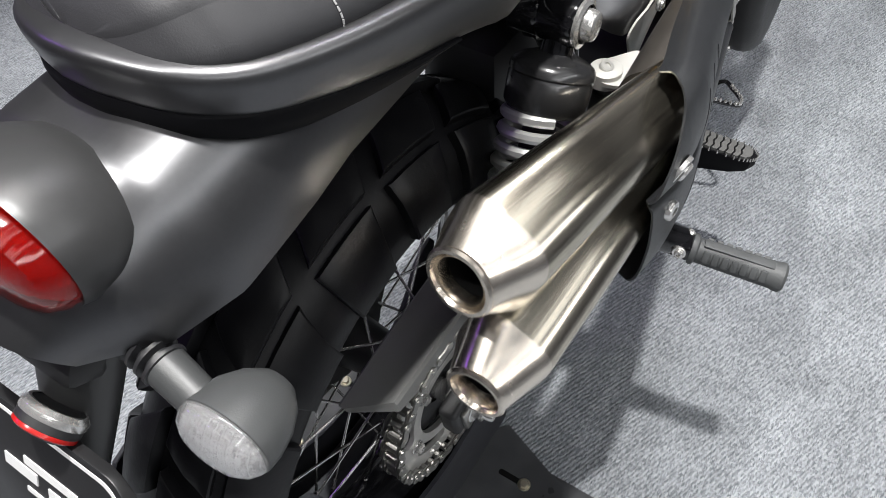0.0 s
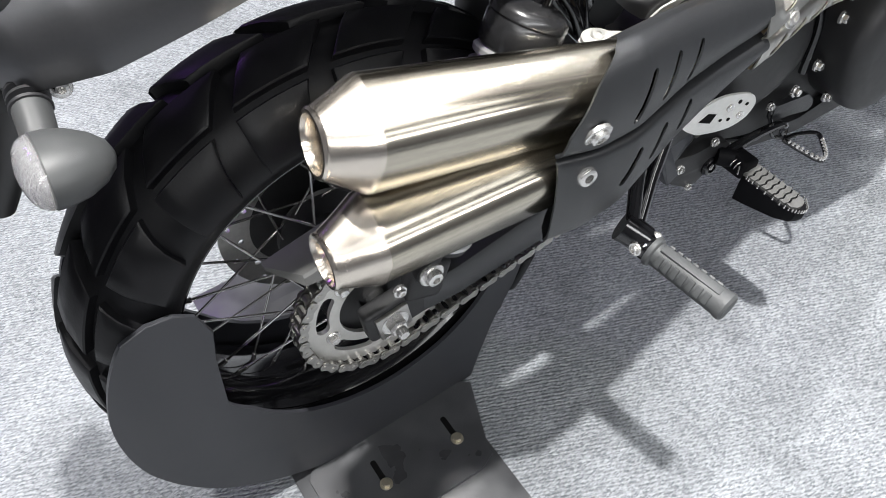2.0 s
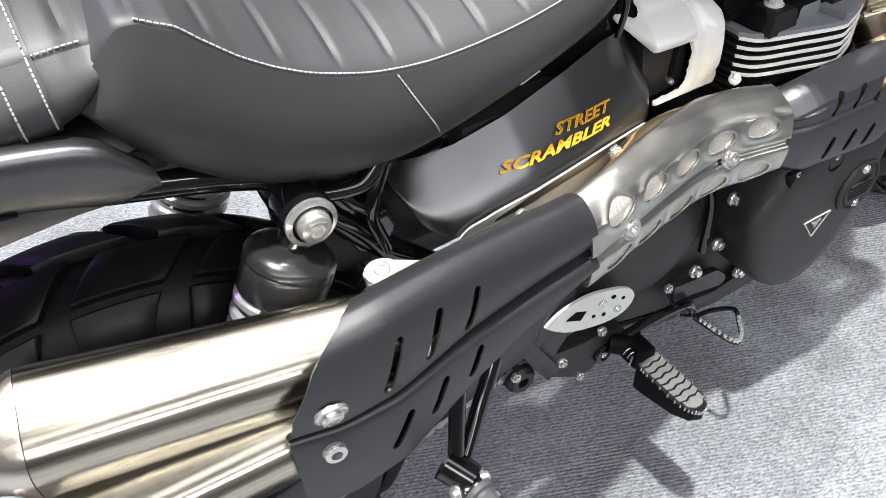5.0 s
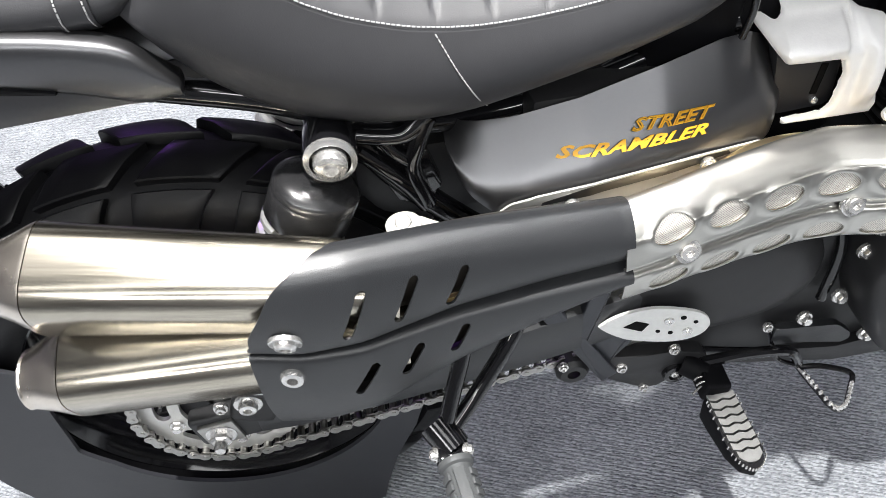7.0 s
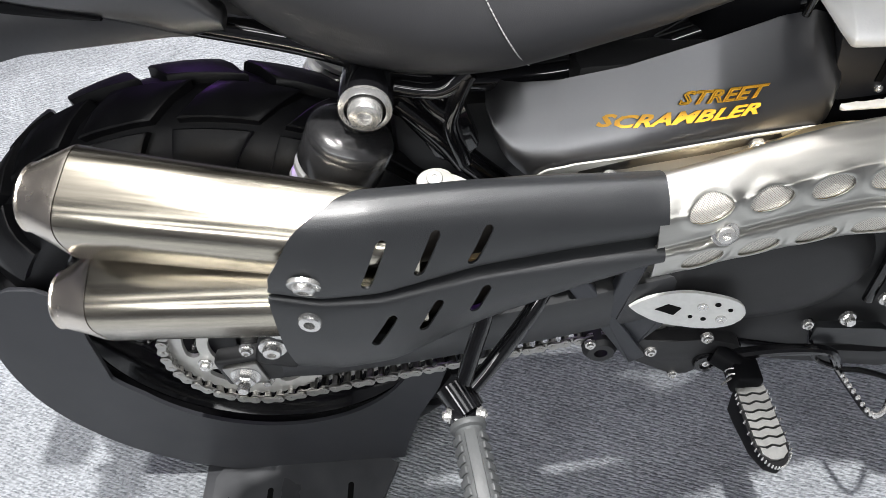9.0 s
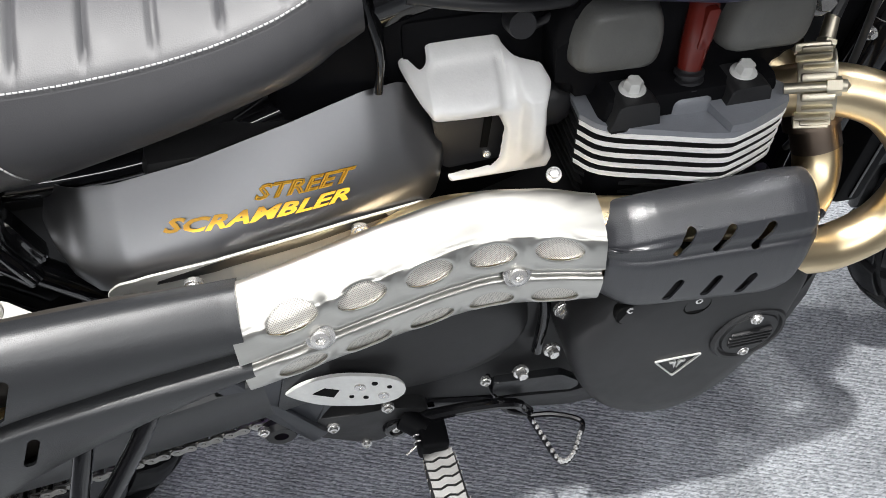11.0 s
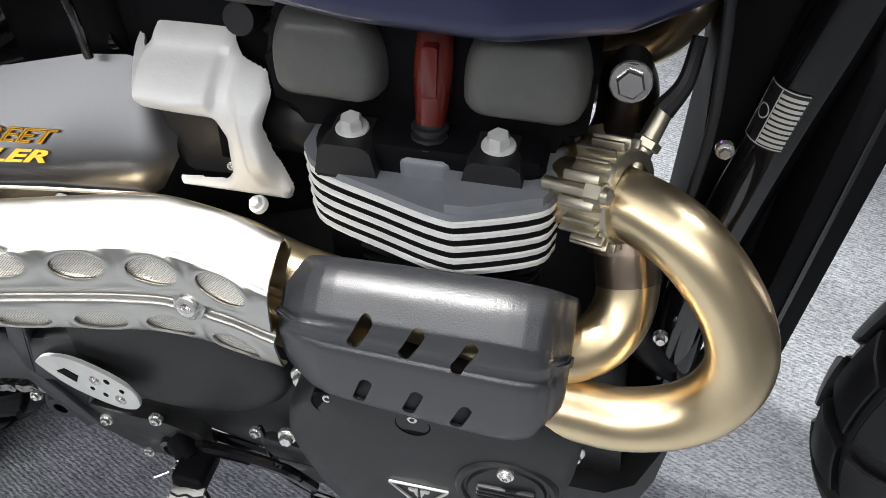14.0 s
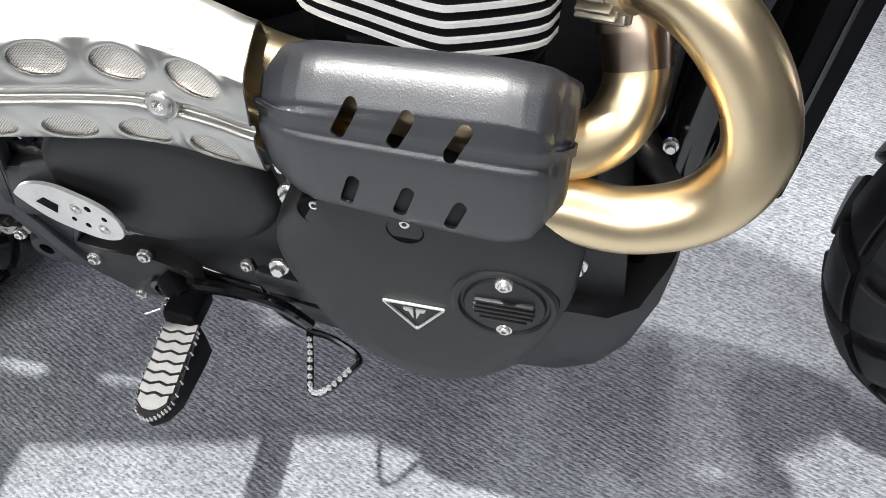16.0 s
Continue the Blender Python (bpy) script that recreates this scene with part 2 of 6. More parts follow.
CHAINSTEEL = mat("chain_steel", (0.42, 0.41, 0.39), 0.32, 1.0, grain=0.15, scale=150, rough_var=0.08)
SPOKE = mat("spoke_steel", (0.6, 0.59, 0.58), 0.25, 1.0, grain=0.1, scale=100)
FINEDGE = mat("machined_fin_edge", (0.95, 0.94, 0.91), 0.35, 0.0, grain=0.05, scale=100)
VINYL = mat("grey_black_seat_vinyl", (0.039, 0.039, 0.042), 0.46, 0.0, grain=0.06, scale=60, bump=0.15, bump_scale=900, rough_var=0.04, spec=0.4)
THREAD = mat("pale_thread", (0.42, 0.42, 0.42), 0.8)
ORANGE = mat("orange_yellow_decal", (0.90, 0.46, 0.03), 0.5)
TANKBLUE = mat("navy_tank_paint", (0.020, 0.022, 0.075), 0.3, 0.35, grain=0.04, scale=200, coat=0.3)
TANKCREAM = mat("beige_tank_band", (0.5, 0.43, 0.33), 0.35, 0.2, grain=0.03, scale=100)
RED = lens_material("red_lens", (0.75, 0.015, 0.01), 0.10, 1.49, 0.06)
REDPAINT = mat("red_reflector_back", (0.38, 0.010, 0.008), 0.25)
CAPRED = mat("brown_red_plug_cap", (0.13, 0.016, 0.011), 0.16, 0.0, grain=0.1, scale=60)
CLEAR = lens_material("clear_lens", (0.97, 0.97, 0.97), 0.08, 1.45, 0.5)
CLEAR.node_tree.nodes["Principled BSDF"].inputs["Transmission Weight"].default_value = 0.9
MIRROR = mat("lamp_reflector", (0.92, 0.91, 0.90), 0.18, 0.8, bump=1.0, bump_scale=140, stretch=(0.4, 0.4, 1.6))
# graphite paint darkened for the shade on the tail lamp housing; plate bracket shares it
SHADEGREY = mat("shaded_housing_grey", (0.05, 0.05, 0.051), 0.36, 0.3, grain=0.05, scale=200, rough_var=0.03)
HEELALU = mat("brushed_heel_alloy", (0.72, 0.72, 0.70), 0.4, 0.15, grain=0.1, scale=150, bump=0.1, bump_scale=500)
TREADALU = mat("worn_tread_alloy", (0.17, 0.17, 0.165), 0.5, 0.4, grain=0.15, scale=150, bump=0.2, bump_scale=500)
STICKER = mat("black_sticker", (0.012, 0.012, 0.013), 0.4)
WHITE = mat("white_print", (0.75, 0.75, 0.74), 0.5)
SILVERPRINT = mat("silver_print", (0.62, 0.62, 0.6), 0.35, 0.3)
PLATEBLACK = mat("black_plate_board", (0.016, 0.016, 0.017), 0.4, 0.0, grain=0.05, bump=0.05)
FOOTPAINT = mat("scuffed_foot_paint", (0.045, 0.046, 0.05), 0.34, 0.0, grain=0.45, scale=18, bump=0.1, bump_scale=250, rough_var=0.12, spec=0.8)
SPRINGPAINT = mat("silver_spring_paint", (0.62, 0.62, 0.61), 0.3, 0.7, grain=0.05, scale=80)
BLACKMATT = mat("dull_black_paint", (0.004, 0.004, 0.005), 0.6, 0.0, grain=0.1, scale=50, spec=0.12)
HANGERPAINT = mat("dark_blue_grey_paint", (0.028, 0.030, 0.036), 0.4, 0.0, grain=0.08, scale=60, rough_var=0.05)
STANDPAINT = mat("dark_stand_paint", (0.029, 0.030, 0.035), 0.46, 0.0, grain=0.15, scale=25, bump=0.1, bump_scale=250, rough_var=0.08)
# near-black that paints in the shade of holes, slots and wells
HOLESHADE = mat("hole_shade_black", (0.004, 0.004, 0.004), 0.7, spec=0.1)
MESHSTEEL = perforated("perforated_steel", (0.78, 0.75, 0.69), 0.0015)

# ---- mesh tools ----
def finish(bm, angle=35):
    bmesh.ops.remove_doubles(bm, verts=bm.verts, dist=1e-6)
    bmesh.ops.recalc_face_normals(bm, faces=bm.faces)
    me = bpy.data.meshes.new("m")
    bm.to_mesh(me)
    bm.free()
    me.shade_smooth()
    me.set_sharp_from_angle(angle=radians(angle))
    return me


def part(name, bm, material, parent, label="", angle=35):
    me = bm if isinstance(bm, bpy.types.Mesh) else finish(bm, angle)
    me.name = name
    if material is not None and not me.materials:
        me.materials.append(material)
    ob = new(name, me)
    ob.parent = parent
    if label:
        ob["label"] = label
    return ob


def catmull(pts, n):
    """n points along a smooth curve through pts."""
    p = [Vector(a) for a in pts]
    p = [2 * p[0] - p[1], *p, 2 * p[-1] - p[-2]]
    k, out = len(p) - 3, []
    for i in range(n):
        u = i / (n - 1) * k
        j = min(int(u), k - 1)
        t = u - j
        a, b, c, d = p[j : j + 4]
        out.append(0.5 * (2 * b + (c - a) * t + (2 * a - 5 * b + 4 * c - d) * t * t + (3 * b - a - 3 * c + d) * t ** 3))
    return out


def skin(bm, rings, closed=True, caps=True):
    """Faces between rings of the same number of points."""
    vs = [[bm.verts.new(p) for p in r] for r in rings]
    n = len(vs[0])
    for a, b in zip(vs, vs[1:]):
        for i in range(n if closed else n - 1):
            j = (i + 1) % n
            bm.faces.new((a[i], a[j], b[j], b[i]))
    if caps and closed:
        bm.faces.new(vs[0])
        bm.faces.new(vs[-1][::-1])
    return vs


def tube(bm, pts, r, seg=14, n=0, caps=True):
    """A round bar along pts; r one radius or one for each point."""
    if n:
        rr = [r] * len(pts) if not isinstance(r, (list, tuple)) else r
        q = catmull([Vector((i, 0, 0)) + Vector((0, a, 0)) for i, a in enumerate(rr)], n)
        pts, r = catmull(pts, n), [a.y for a in q]
    pts = [Vector(p) for p in pts]
    if not isinstance(r, (list, tuple)):
        r = [r] * len(pts)
    d0 = (pts[1] - pts[0]).normalized()
    u = d0.orthogonal().normalized()
    rings = []
    for i, p in enumerate(pts):
        d = (pts[min(i + 1, len(pts) - 1)] - pts[max(i - 1, 0)]).normalized()
        u = (u - d * u.dot(d)).normalized()
        w = d.cross(u)
        rings.append([p + r[i] * (math.cos(2 * math.pi * k / seg) * u + math.sin(2 * math.pi * k / seg) * w) for k in range(seg)])
    skin(bm, rings, True, caps)
    return bm


def lathe(bm, profile, centre, axis, seg=32, caps=False):
    """Turn (radius, height) pairs about an axis through centre."""
    axis = Vector(axis).normalized()
    u = axis.orthogonal().normalized()
    w = axis.cross(u)
    c = Vector(centre)
    rings = [[c + axis * h + max(r, 1e-5) * (math.cos(2 * math.pi * k / seg) * u + math.sin(2 * math.pi * k / seg) * w) for k in range(seg)] for r, h in profile]
    skin(bm, rings, True, caps)
    return bm


def rbox(bm, size, m, bevel=0.002, segs=2):
    """A box with rounded edges."""
    made = bmesh.ops.create_cube(bm, size=1, matrix=m @ Matrix.Diagonal((*size, 1)))
    if bevel:
        es = list({e for v in made["verts"] for e in v.link_edges})
        bmesh.ops.bevel(bm, geom=es, offset=bevel, segments=segs, affect="EDGES", profile=0.5)
    return bm


def prism(bm, outline, y0, y1, bevel=0.0, segs=2, place=None):
    """An (x, z) outline extruded from y0 to y1; place(x, y, z) may bend it."""
    place = place or (lambda x, y, z: (x, y, z))
    a = [bm.verts.new((x, y0, z)) for x, z in outline]
    b = [bm.verts.new((x, y1, z)) for x, z in outline]
    n = len(a)
    faces = [bm.faces.new(a), bm.faces.new(b[::-1])]
    faces += [bm.faces.new((a[i], b[i], b[(i + 1) % n], a[(i + 1) % n])) for i in range(n)]
    vs = set(a + b)
    if bevel:
        es = [e for f in faces[:2] for e in f.edges]
        res = bmesh.ops.bevel(bm, geom=es, offset=bevel, segments=segs, affect="EDGES", profile=0.5)
        vs |= set(res["verts"])
    for v in [v for v in vs if v.is_valid]:
        v.co = Vector(place(*v.co))
    return bm


def rounded(pts, r, n=4):
    """A polygon with rounded corners."""
    out, k = [], len(pts)
    for i in range(k):
        p, a, b = Vector(pts[i]), Vector(pts[i - 1]), Vector(pts[(i + 1) % k])
        da, db = (a - p), (b - p)
        q = min(r, da.length * 0.45, db.length * 0.45)
        s, e = p + da.normalized() * q, p + db.normalized() * q
        for j in range(n + 1):
            t = j / n
            out.append(tuple((1 - t) ** 2 * s + 2 * t * (1 - t) * p + t * t * e))
    return out


def oval(cx, cz, a, b, tilt=0.0, n=28, power=2.0):
    out = []
    for i in range(n):
        t = 2 * math.pi * i / n
        c, s = math.cos(t), math.sin(t)
        x, z = a * math.copysign(abs(c) ** (2 / power), c), b * math.copysign(abs(s) ** (2 / power), s)
        ca, sa = math.cos(radians(tilt)), math.sin(radians(tilt))
        out.append((cx + x * ca - z * sa, cz + x * sa + z * ca))
    return out


def sheet(f, nu, nv, holes=(), thick=0.002, closed=False):
    """A bent sheet f(u, v), with holes given by their signed distance d(point) in metres, made thick."""
    bm = bmesh.new()
    m = nv if closed else nv + 1
    pts = [[f(i / nu, j / nv) for j in range(m)] for i in range(nu + 1)]
    vs = [[None] * m for _ in range(nu + 1)]
    h = [[min((d(p) for d in holes), default=1.0) for p in row] for row in pts]
    edge = {}

    def corner(i, j):
        if vs[i][j] is None:
            vs[i][j] = bm.verts.new(pts[i][j])
        return vs[i][j]

    def cross(a, b):
        k = (a, b) if a < b else (b, a)
        if k not in edge:
            ha, hb = h[k[0][0]][k[0][1]], h[k[1][0]][k[1][1]]
            t = min(0.97, max(0.03, ha / (ha - hb)))
            edge[k] = bm.verts.new(pts[k[0][0]][k[0][1]].lerp(pts[k[1][0]][k[1][1]], t))
        return edge[k]

    for i in range(nu):
        for j in range(m if closed else m - 1):
            k = (j + 1) % m
            ring = [(i, j), (i + 1, j), (i + 1, k), (i, k)]
            loop = []
            for a, b in zip(ring, ring[1:] + ring[:1]):
                ka, kb = h[a[0]][a[1]] >= 0, h[b[0]][b[1]] >= 0
                if ka:
                    loop.append(corner(*a))
                if ka != kb:
                    loop.append(cross(a, b))
            if len(loop) > 2:
                bm.faces.new(loop)
    bmesh.ops.delete(bm, geom=[v for v in bm.verts if not v.link_faces], context="VERTS")
    bmesh.ops.recalc_face_normals(bm, faces=bm.faces)
    if thick:
        bmesh.ops.solidify(bm, geom=list(bm.faces), thickness=thick)
    return bm


def bolt(parent, at, way, r=0.006, h=0.006, name="bolt", material=None, washer=True, socket=True, label=""):
    """A round-headed screw with a recessed socket, or a hexagon head."""
    bm = bmesh.new()
    way = Vector(way).normalized()
    at = Vector(at)
    if washer:
        lathe(bm, [(r * 1.45, -0.003), (r * 1.45, 0.0008), (r * 1.35, 0.0016), (r * 0.5, 0.0016)], at, way, 20)
    if socket:
        lathe(bm, [(r, -0.002), (r, h * 0.55), (r * 0.86, h * 0.9), (r * 0.6, h), (r * 0.45, h), (r * 0.42, h * 0.35), (0, h * 0.3)], at, way, 18)
    else:
        lathe(bm, [(r, -0.002), (r, h * 0.8), (r * 0.85, h), (0, h)], at, way, 6)
    return part(name, bm, material or ZINC, parent, label, 30)


def interp(x, xs, ys):
    if x <= xs[0]:
        return ys[0]
    for i in range(1, len(xs)):
        if x <= xs[i]:
            return ys[i - 1] + (ys[i] - ys[i - 1]) * (x - xs[i - 1]) / (xs[i] - xs[i - 1])
    return ys[-1]

# ---- the hall ----
def slab(name, size, at, material, label, category):
    bm = bmesh.new()
    rbox(bm, size, Matrix.Translation(at), 0)
    ob = part(name, bm, material, None)
    return tagged(ob, label, category, kind="structure")


slab("floor", (12, 12, 0.2), (0.5, 0, -0.1), CARPET, "speckled blue-grey exhibition carpet floor", "floor")
slab("wall_north", (12, 0.2, 4.4), (0.5, 6.1, 2.2), WALL, "plain pale hall wall", "wall")
slab("wall_south", (12, 0.2, 4.4), (0.5, -6.1, 2.2), WALL, "plain pale hall wall", "wall")
slab("wall_east", (0.2, 12.4, 4.4), (6.6, 0, 2.2), WALL, "plain pale hall wall", "wall")
slab("wall_west", (0.2, 12.4, 4.4), (-5.6, 0, 2.2), WALL, "plain pale hall wall", "wall")
slab("ceiling", (12.4, 12.4, 0.2), (0.5, 0, 4.5), CEIL, "plain dark hall ceiling", "ceiling")

# ---- motorcycle ----
bike = tagged(new("motorcycle"), "matt graphite motorcycle with high twin silencers in a wheel stand", "motorcycle")
bike.matrix_world = LEVEL
AX, AZ, RR = -0.004, 0.316, 0.332  # rear axle, rear tyre radius
FX, FZ, FR = 1.515, 0.398, 0.345  # front axle, front tyre radius


# -- wheels --
def tyre_mesh(cx, cz, r_out, half, rim_r, pitch_n, deep, shoulder):
    """A tyre carcass with rows of tread blocks; half is half its width."""
    bm = bmesh.new()
    base = r_out - deep
    prof = [(0, base), (0.3 * half, base - 0.003), (0.58 * half, base - 0.013), (0.8 * half, base - 0.028), (0.95 * half, base - 0.048), (half, base - 0.066),
            (0.96 * half, rim_r + 0.02), (0.85 * half, rim_r + 0.006), (0.74 * half, rim_r - 0.002)]
    full = [(-y, r) for y, r in prof[::-1]] + prof[1:]
    seg = 120
    rings = [[Vector((cx + r * math.cos(2 * math.pi * k / seg), y, cz + r * math.sin(2 * math.pi * k / seg))) for k in range(seg)] for y, r in full]
    skin(bm, rings, True, False)
    carcass, pieces = bm, []
    cx = cz = 0.0
    ys, rs = [p[0] for p in prof[:7]], [p[1] for p in prof[:7]]

    def at(th, s, lift):
        sg = 1 if s >= 0 else -1
        y = abs(s)
        r = interp(y, ys, rs)
        slope = (interp(min(y + 0.002, ys[5]), ys, rs) - interp(max(y - 0.002, 0), ys, rs)) / 0.004
        nl = math.hypot(1, slope)
        yy, rr = y - slope / nl * lift, r + lift / nl
        return Vector((cx + rr * math.cos(th), sg * yy, cz + rr * math.sin(th)))

    def block(corners, lift):
        """corners: (theta, s) of a quad, going round."""
        bm = bmesh.new()
        n = 4
        c = [sum(p[0] for p in corners) / 4, sum(p[1] for p in corners) / 4]

        def grid(shrink, h):
            q = [(c[0] + (p[0] - c[0]) * shrink, c[1] + (p[1] - c[1]) * shrink) for p in corners]
            rows = []
            for i in range(n + 1):
                a = i / n
                l = [q[0][k] + (q[3][k] - q[0][k]) * a for k in (0, 1)]
                r = [q[1][k] + (q[2][k] - q[1][k]) * a for k in (0, 1)]
                rows.append([bm.verts.new(at(l[0] + (r[0] - l[0]) * j / n, l[1] + (r[1] - l[1]) * j / n, h)) for j in range(n + 1)])
            return rows

        def border(g):
            return [g[0][j] for j in range(n)] + [g[i][n] for i in range(n)] + [g[n][n - j] for j in range(n)] + [g[n - i][0] for i in range(n)]

        top, low = grid(0.94, lift), grid(1.01, -0.002)
        mid = grid(1.0, lift - 0.0015)
        for i in range(n):
            for j in range(n):
                bm.faces.new((top[i][j], top[i][j + 1], top[i + 1][j + 1], top[i + 1][j]))
        for g1, g2 in ((top, mid), (mid, low)):
            b1, b2 = border(g1), border(g2)
            for i in range(4 * n):
                k = (i + 1) % (4 * n)
                bm.faces.new((b1[i], b1[k], b2[k], b2[i]))
        me = finish(bm, 40)
        me.materials.append(RUBBER)
        pieces.append(me)

    st = 2 * math.pi / pitch_n
    for sg in (1, -1):
        t0 = st * (0.5 if sg < 0 else 0)
        g = 0.125 * st
        s0, s1 = 0.05 * half, 0.56 * half
        block([(t0 + g, sg * s0), (t0 + st - g, sg * s0), (t0 + st - g + 0.34 * st, sg * s1), (t0 + g + 0.34 * st, sg * s1)], deep)
        s2, s3 = 0.64 * half, shoulder * half
        o = 0.38 * st
        block([(t0 + g + o, sg * s2), (t0 + st - g + o, sg * s2), (t0 + st - 1.6 * g + o + 0.12 * st, sg * s3), (t0 + 1.6 * g + o + 0.12 * st, sg * s3)], deep * 0.9)
    return carcass, pieces


def spoked_wheel(name, cx, cz, r_out, half, rim_r, pitch_n, deep, label, hub_half):
    bm = bmesh.new()
    c, ax = (cx, 0, cz), (0, 1, 0)
    lathe(bm, [(0.012, -hub_half - 0.03), (0.028, -hub_half - 0.028), (0.03, -hub_half - 0.008), (0.062, -hub_half), (0.062, -hub_half + 0.007), (0.034, -hub_half + 0.014),
               (0.03, 0), (0.034, hub_half - 0.014), (0.062, hub_half - 0.007), (0.062, hub_half), (0.03, hub_half + 0.008), (0.028, hub_half + 0.028), (0.012, hub_half + 0.03)], c, ax, 36, True)
    wheel = part(name, bm, CASE, bike, label)
    carcass, pieces = tyre_mesh(cx, cz, r_out, half, rim_r, pitch_n, deep, 0.99)
    part("tyre", carcass, RUBBER, wheel, "black block-tread tyre", 40)
    for k in range(pitch_n):
        for me in pieces:
            ob = part("tread_block", me, None, wheel)
            ob.matrix_local = Matrix.Translation((cx, 0, cz)) @ Matrix.Rotation(-2 * math.pi * k / pitch_n, 4, "Y")
    bm = bmesh.new()
    w = 0.74 * half
    lathe(bm, [(rim_r + 0.008, -w), (rim_r + 0.006, -w - 0.003), (rim_r - 0.002, -w - 0.002), (rim_r - 0.010, -w + 0.012), (rim_r - 0.017, -0.4 * w), (rim_r - 0.021, 0), (rim_r - 0.017, 0.4 * w),
               (rim_r - 0.010, w - 0.012), (rim_r - 0.002, w + 0.002), (rim_r + 0.006, w + 0.003), (rim_r + 0.008, w), (rim_r, w - 0.006), (rim_r - 0.006, 0), (rim_r, -w + 0.006), (rim_r + 0.008, -w)], c, ax, 96)
    part("rim", bm, GLOSS, wheel, "gloss black rim")
    k = 0
    for sg in (1, -1):
        for lean in (1, -1):
            bm = bmesh.new()
            a0, a1 = 0.0, lean * radians(52)
            p0 = Vector((0.056 * math.cos(a0 + a1), sg * (hub_half - 0.004 - 0.002 * lean), 0.056 * math.sin(a0 + a1)))
            p1 = Vector(((rim_r - 0.019) * math.cos(a0), sg * 0.012, (rim_r - 0.019) * math.sin(a0)))
            tube(bm, [p0, p1], 0.0017, 8)
            d = (p0 - p1).normalized()
            tube(bm, [p1 - d * 0.006, p1 + d * 0.012], 0.0032, 8)
            me = finish(bm)
            me.materials.append(SPOKE)
            for i in range(9):
                ob = part("spoke", me, None, wheel)
                a = radians(360 / 9 * i + k * 10 + 4)
                ob.matrix_local = Matrix.Translation(c) @ Matrix.Rotation(a, 4, "Y")
            k += 1
    return wheel


rear = spoked_wheel("rear_wheel", AX, AZ, RR, 0.077, 0.2265, 19, 0.012, "black spoked rear wheel with block tyre", 0.05)
spoked_wheel("front_wheel", FX, FZ, FR, 0.053, 0.252, 21, 0.010, "black spoked front wheel with block tyre", 0.04)


# sprocket: toothed plate with windows
def sprocket_mesh(cx, y, cz, r_in, r_out, teeth, windows):
    def f(u, v):
        a = 2 * math.pi * v
        r = r_in + (r_out - r_in) * u
        if u > 0.9:
            r += 0.0045 * (0.5 + 0.5 * math.cos(teeth * a)) * (u - 0.9) / 0.1 - 0.001
        return Vector((cx + r * math.cos(a), y, cz + r * math.sin(a)))

    holes = []
    for i in range(windows):
        c = 2 * math.pi * (i + 0.3) / windows

        def d(p, c=c):
            a, r = math.atan2(p.z - cz, p.x - cx), math.hypot(p.z - cz, p.x - cx)
            da = (a - c + math.pi) % (2 * math.pi) - math.pi
            k = max(-0.30, min(0.30, da))
            return math.hypot(r - 0.074, (da - k) * 0.074) - 0.0085

        holes.append(d)
    return sheet(f, 14, teeth * 4, holes, 0.006, True)


part("sprocket", sprocket_mesh(AX, -0.096, AZ, 0.052, 0.099, 41, 5), SPROCKET, rear, "steel rear sprocket", 30)
bm = bmesh.new()
lathe(bm, [(0.02, -0.085), (0.058, -0.084), (0.06, -0.07), (0.05, -0.05)], (AX, 0, AZ), (0, 1, 0), 32)
part("sprocket_carrier", bm, CASE, rear)
for i in range(5):
    a = 2 * math.pi * (i + 0.8) / 5
    bolt(rear, (AX + 0.069 * math.cos(a), -0.097, AZ + 0.069 * math.sin(a)), (0, -1, 0), 0.0065, 0.008, "sprocket_nut", ZINC, True, False)
# brake disc on the far side
bm = sheet(lambda u, v: Vector((AX + (0.085 + 0.042 * u) * math.cos(6.28319 * v), 0.085, AZ + (0.085 + 0.042 * u) * math.sin(6.28319 * v))), 10, 180,
           [lambda p, k=k: math.hypot(p.x - AX - (0.098 + 0.017 * (k % 2)) * math.cos(0.2618 * k), p.z - AZ - (0.098 + 0.017 * (k % 2)) * math.sin(0.2618 * k)) - 0.0045 for k in range(24)], 0.004, True)
part("brake_disc", bm, CHAINSTEEL, rear, "drilled steel brake disc")
bm = bmesh.new()
lathe(bm, [(0.03, 0.08), (0.088, 0.084), (0.088, 0.089), (0.03, 0.089)], (AX, 0, AZ), (0, 1, 0), 32)
part("disc_carrier", bm, CASE, rear)
bm = bmesh.new()
lathe(bm, [(0.013, -0.075), (0.013, -0.118), (0.0, -0.118)], (AX, 0, AZ), (0, 1, 0), 20)
part("axle", bm, ZINC, rear)


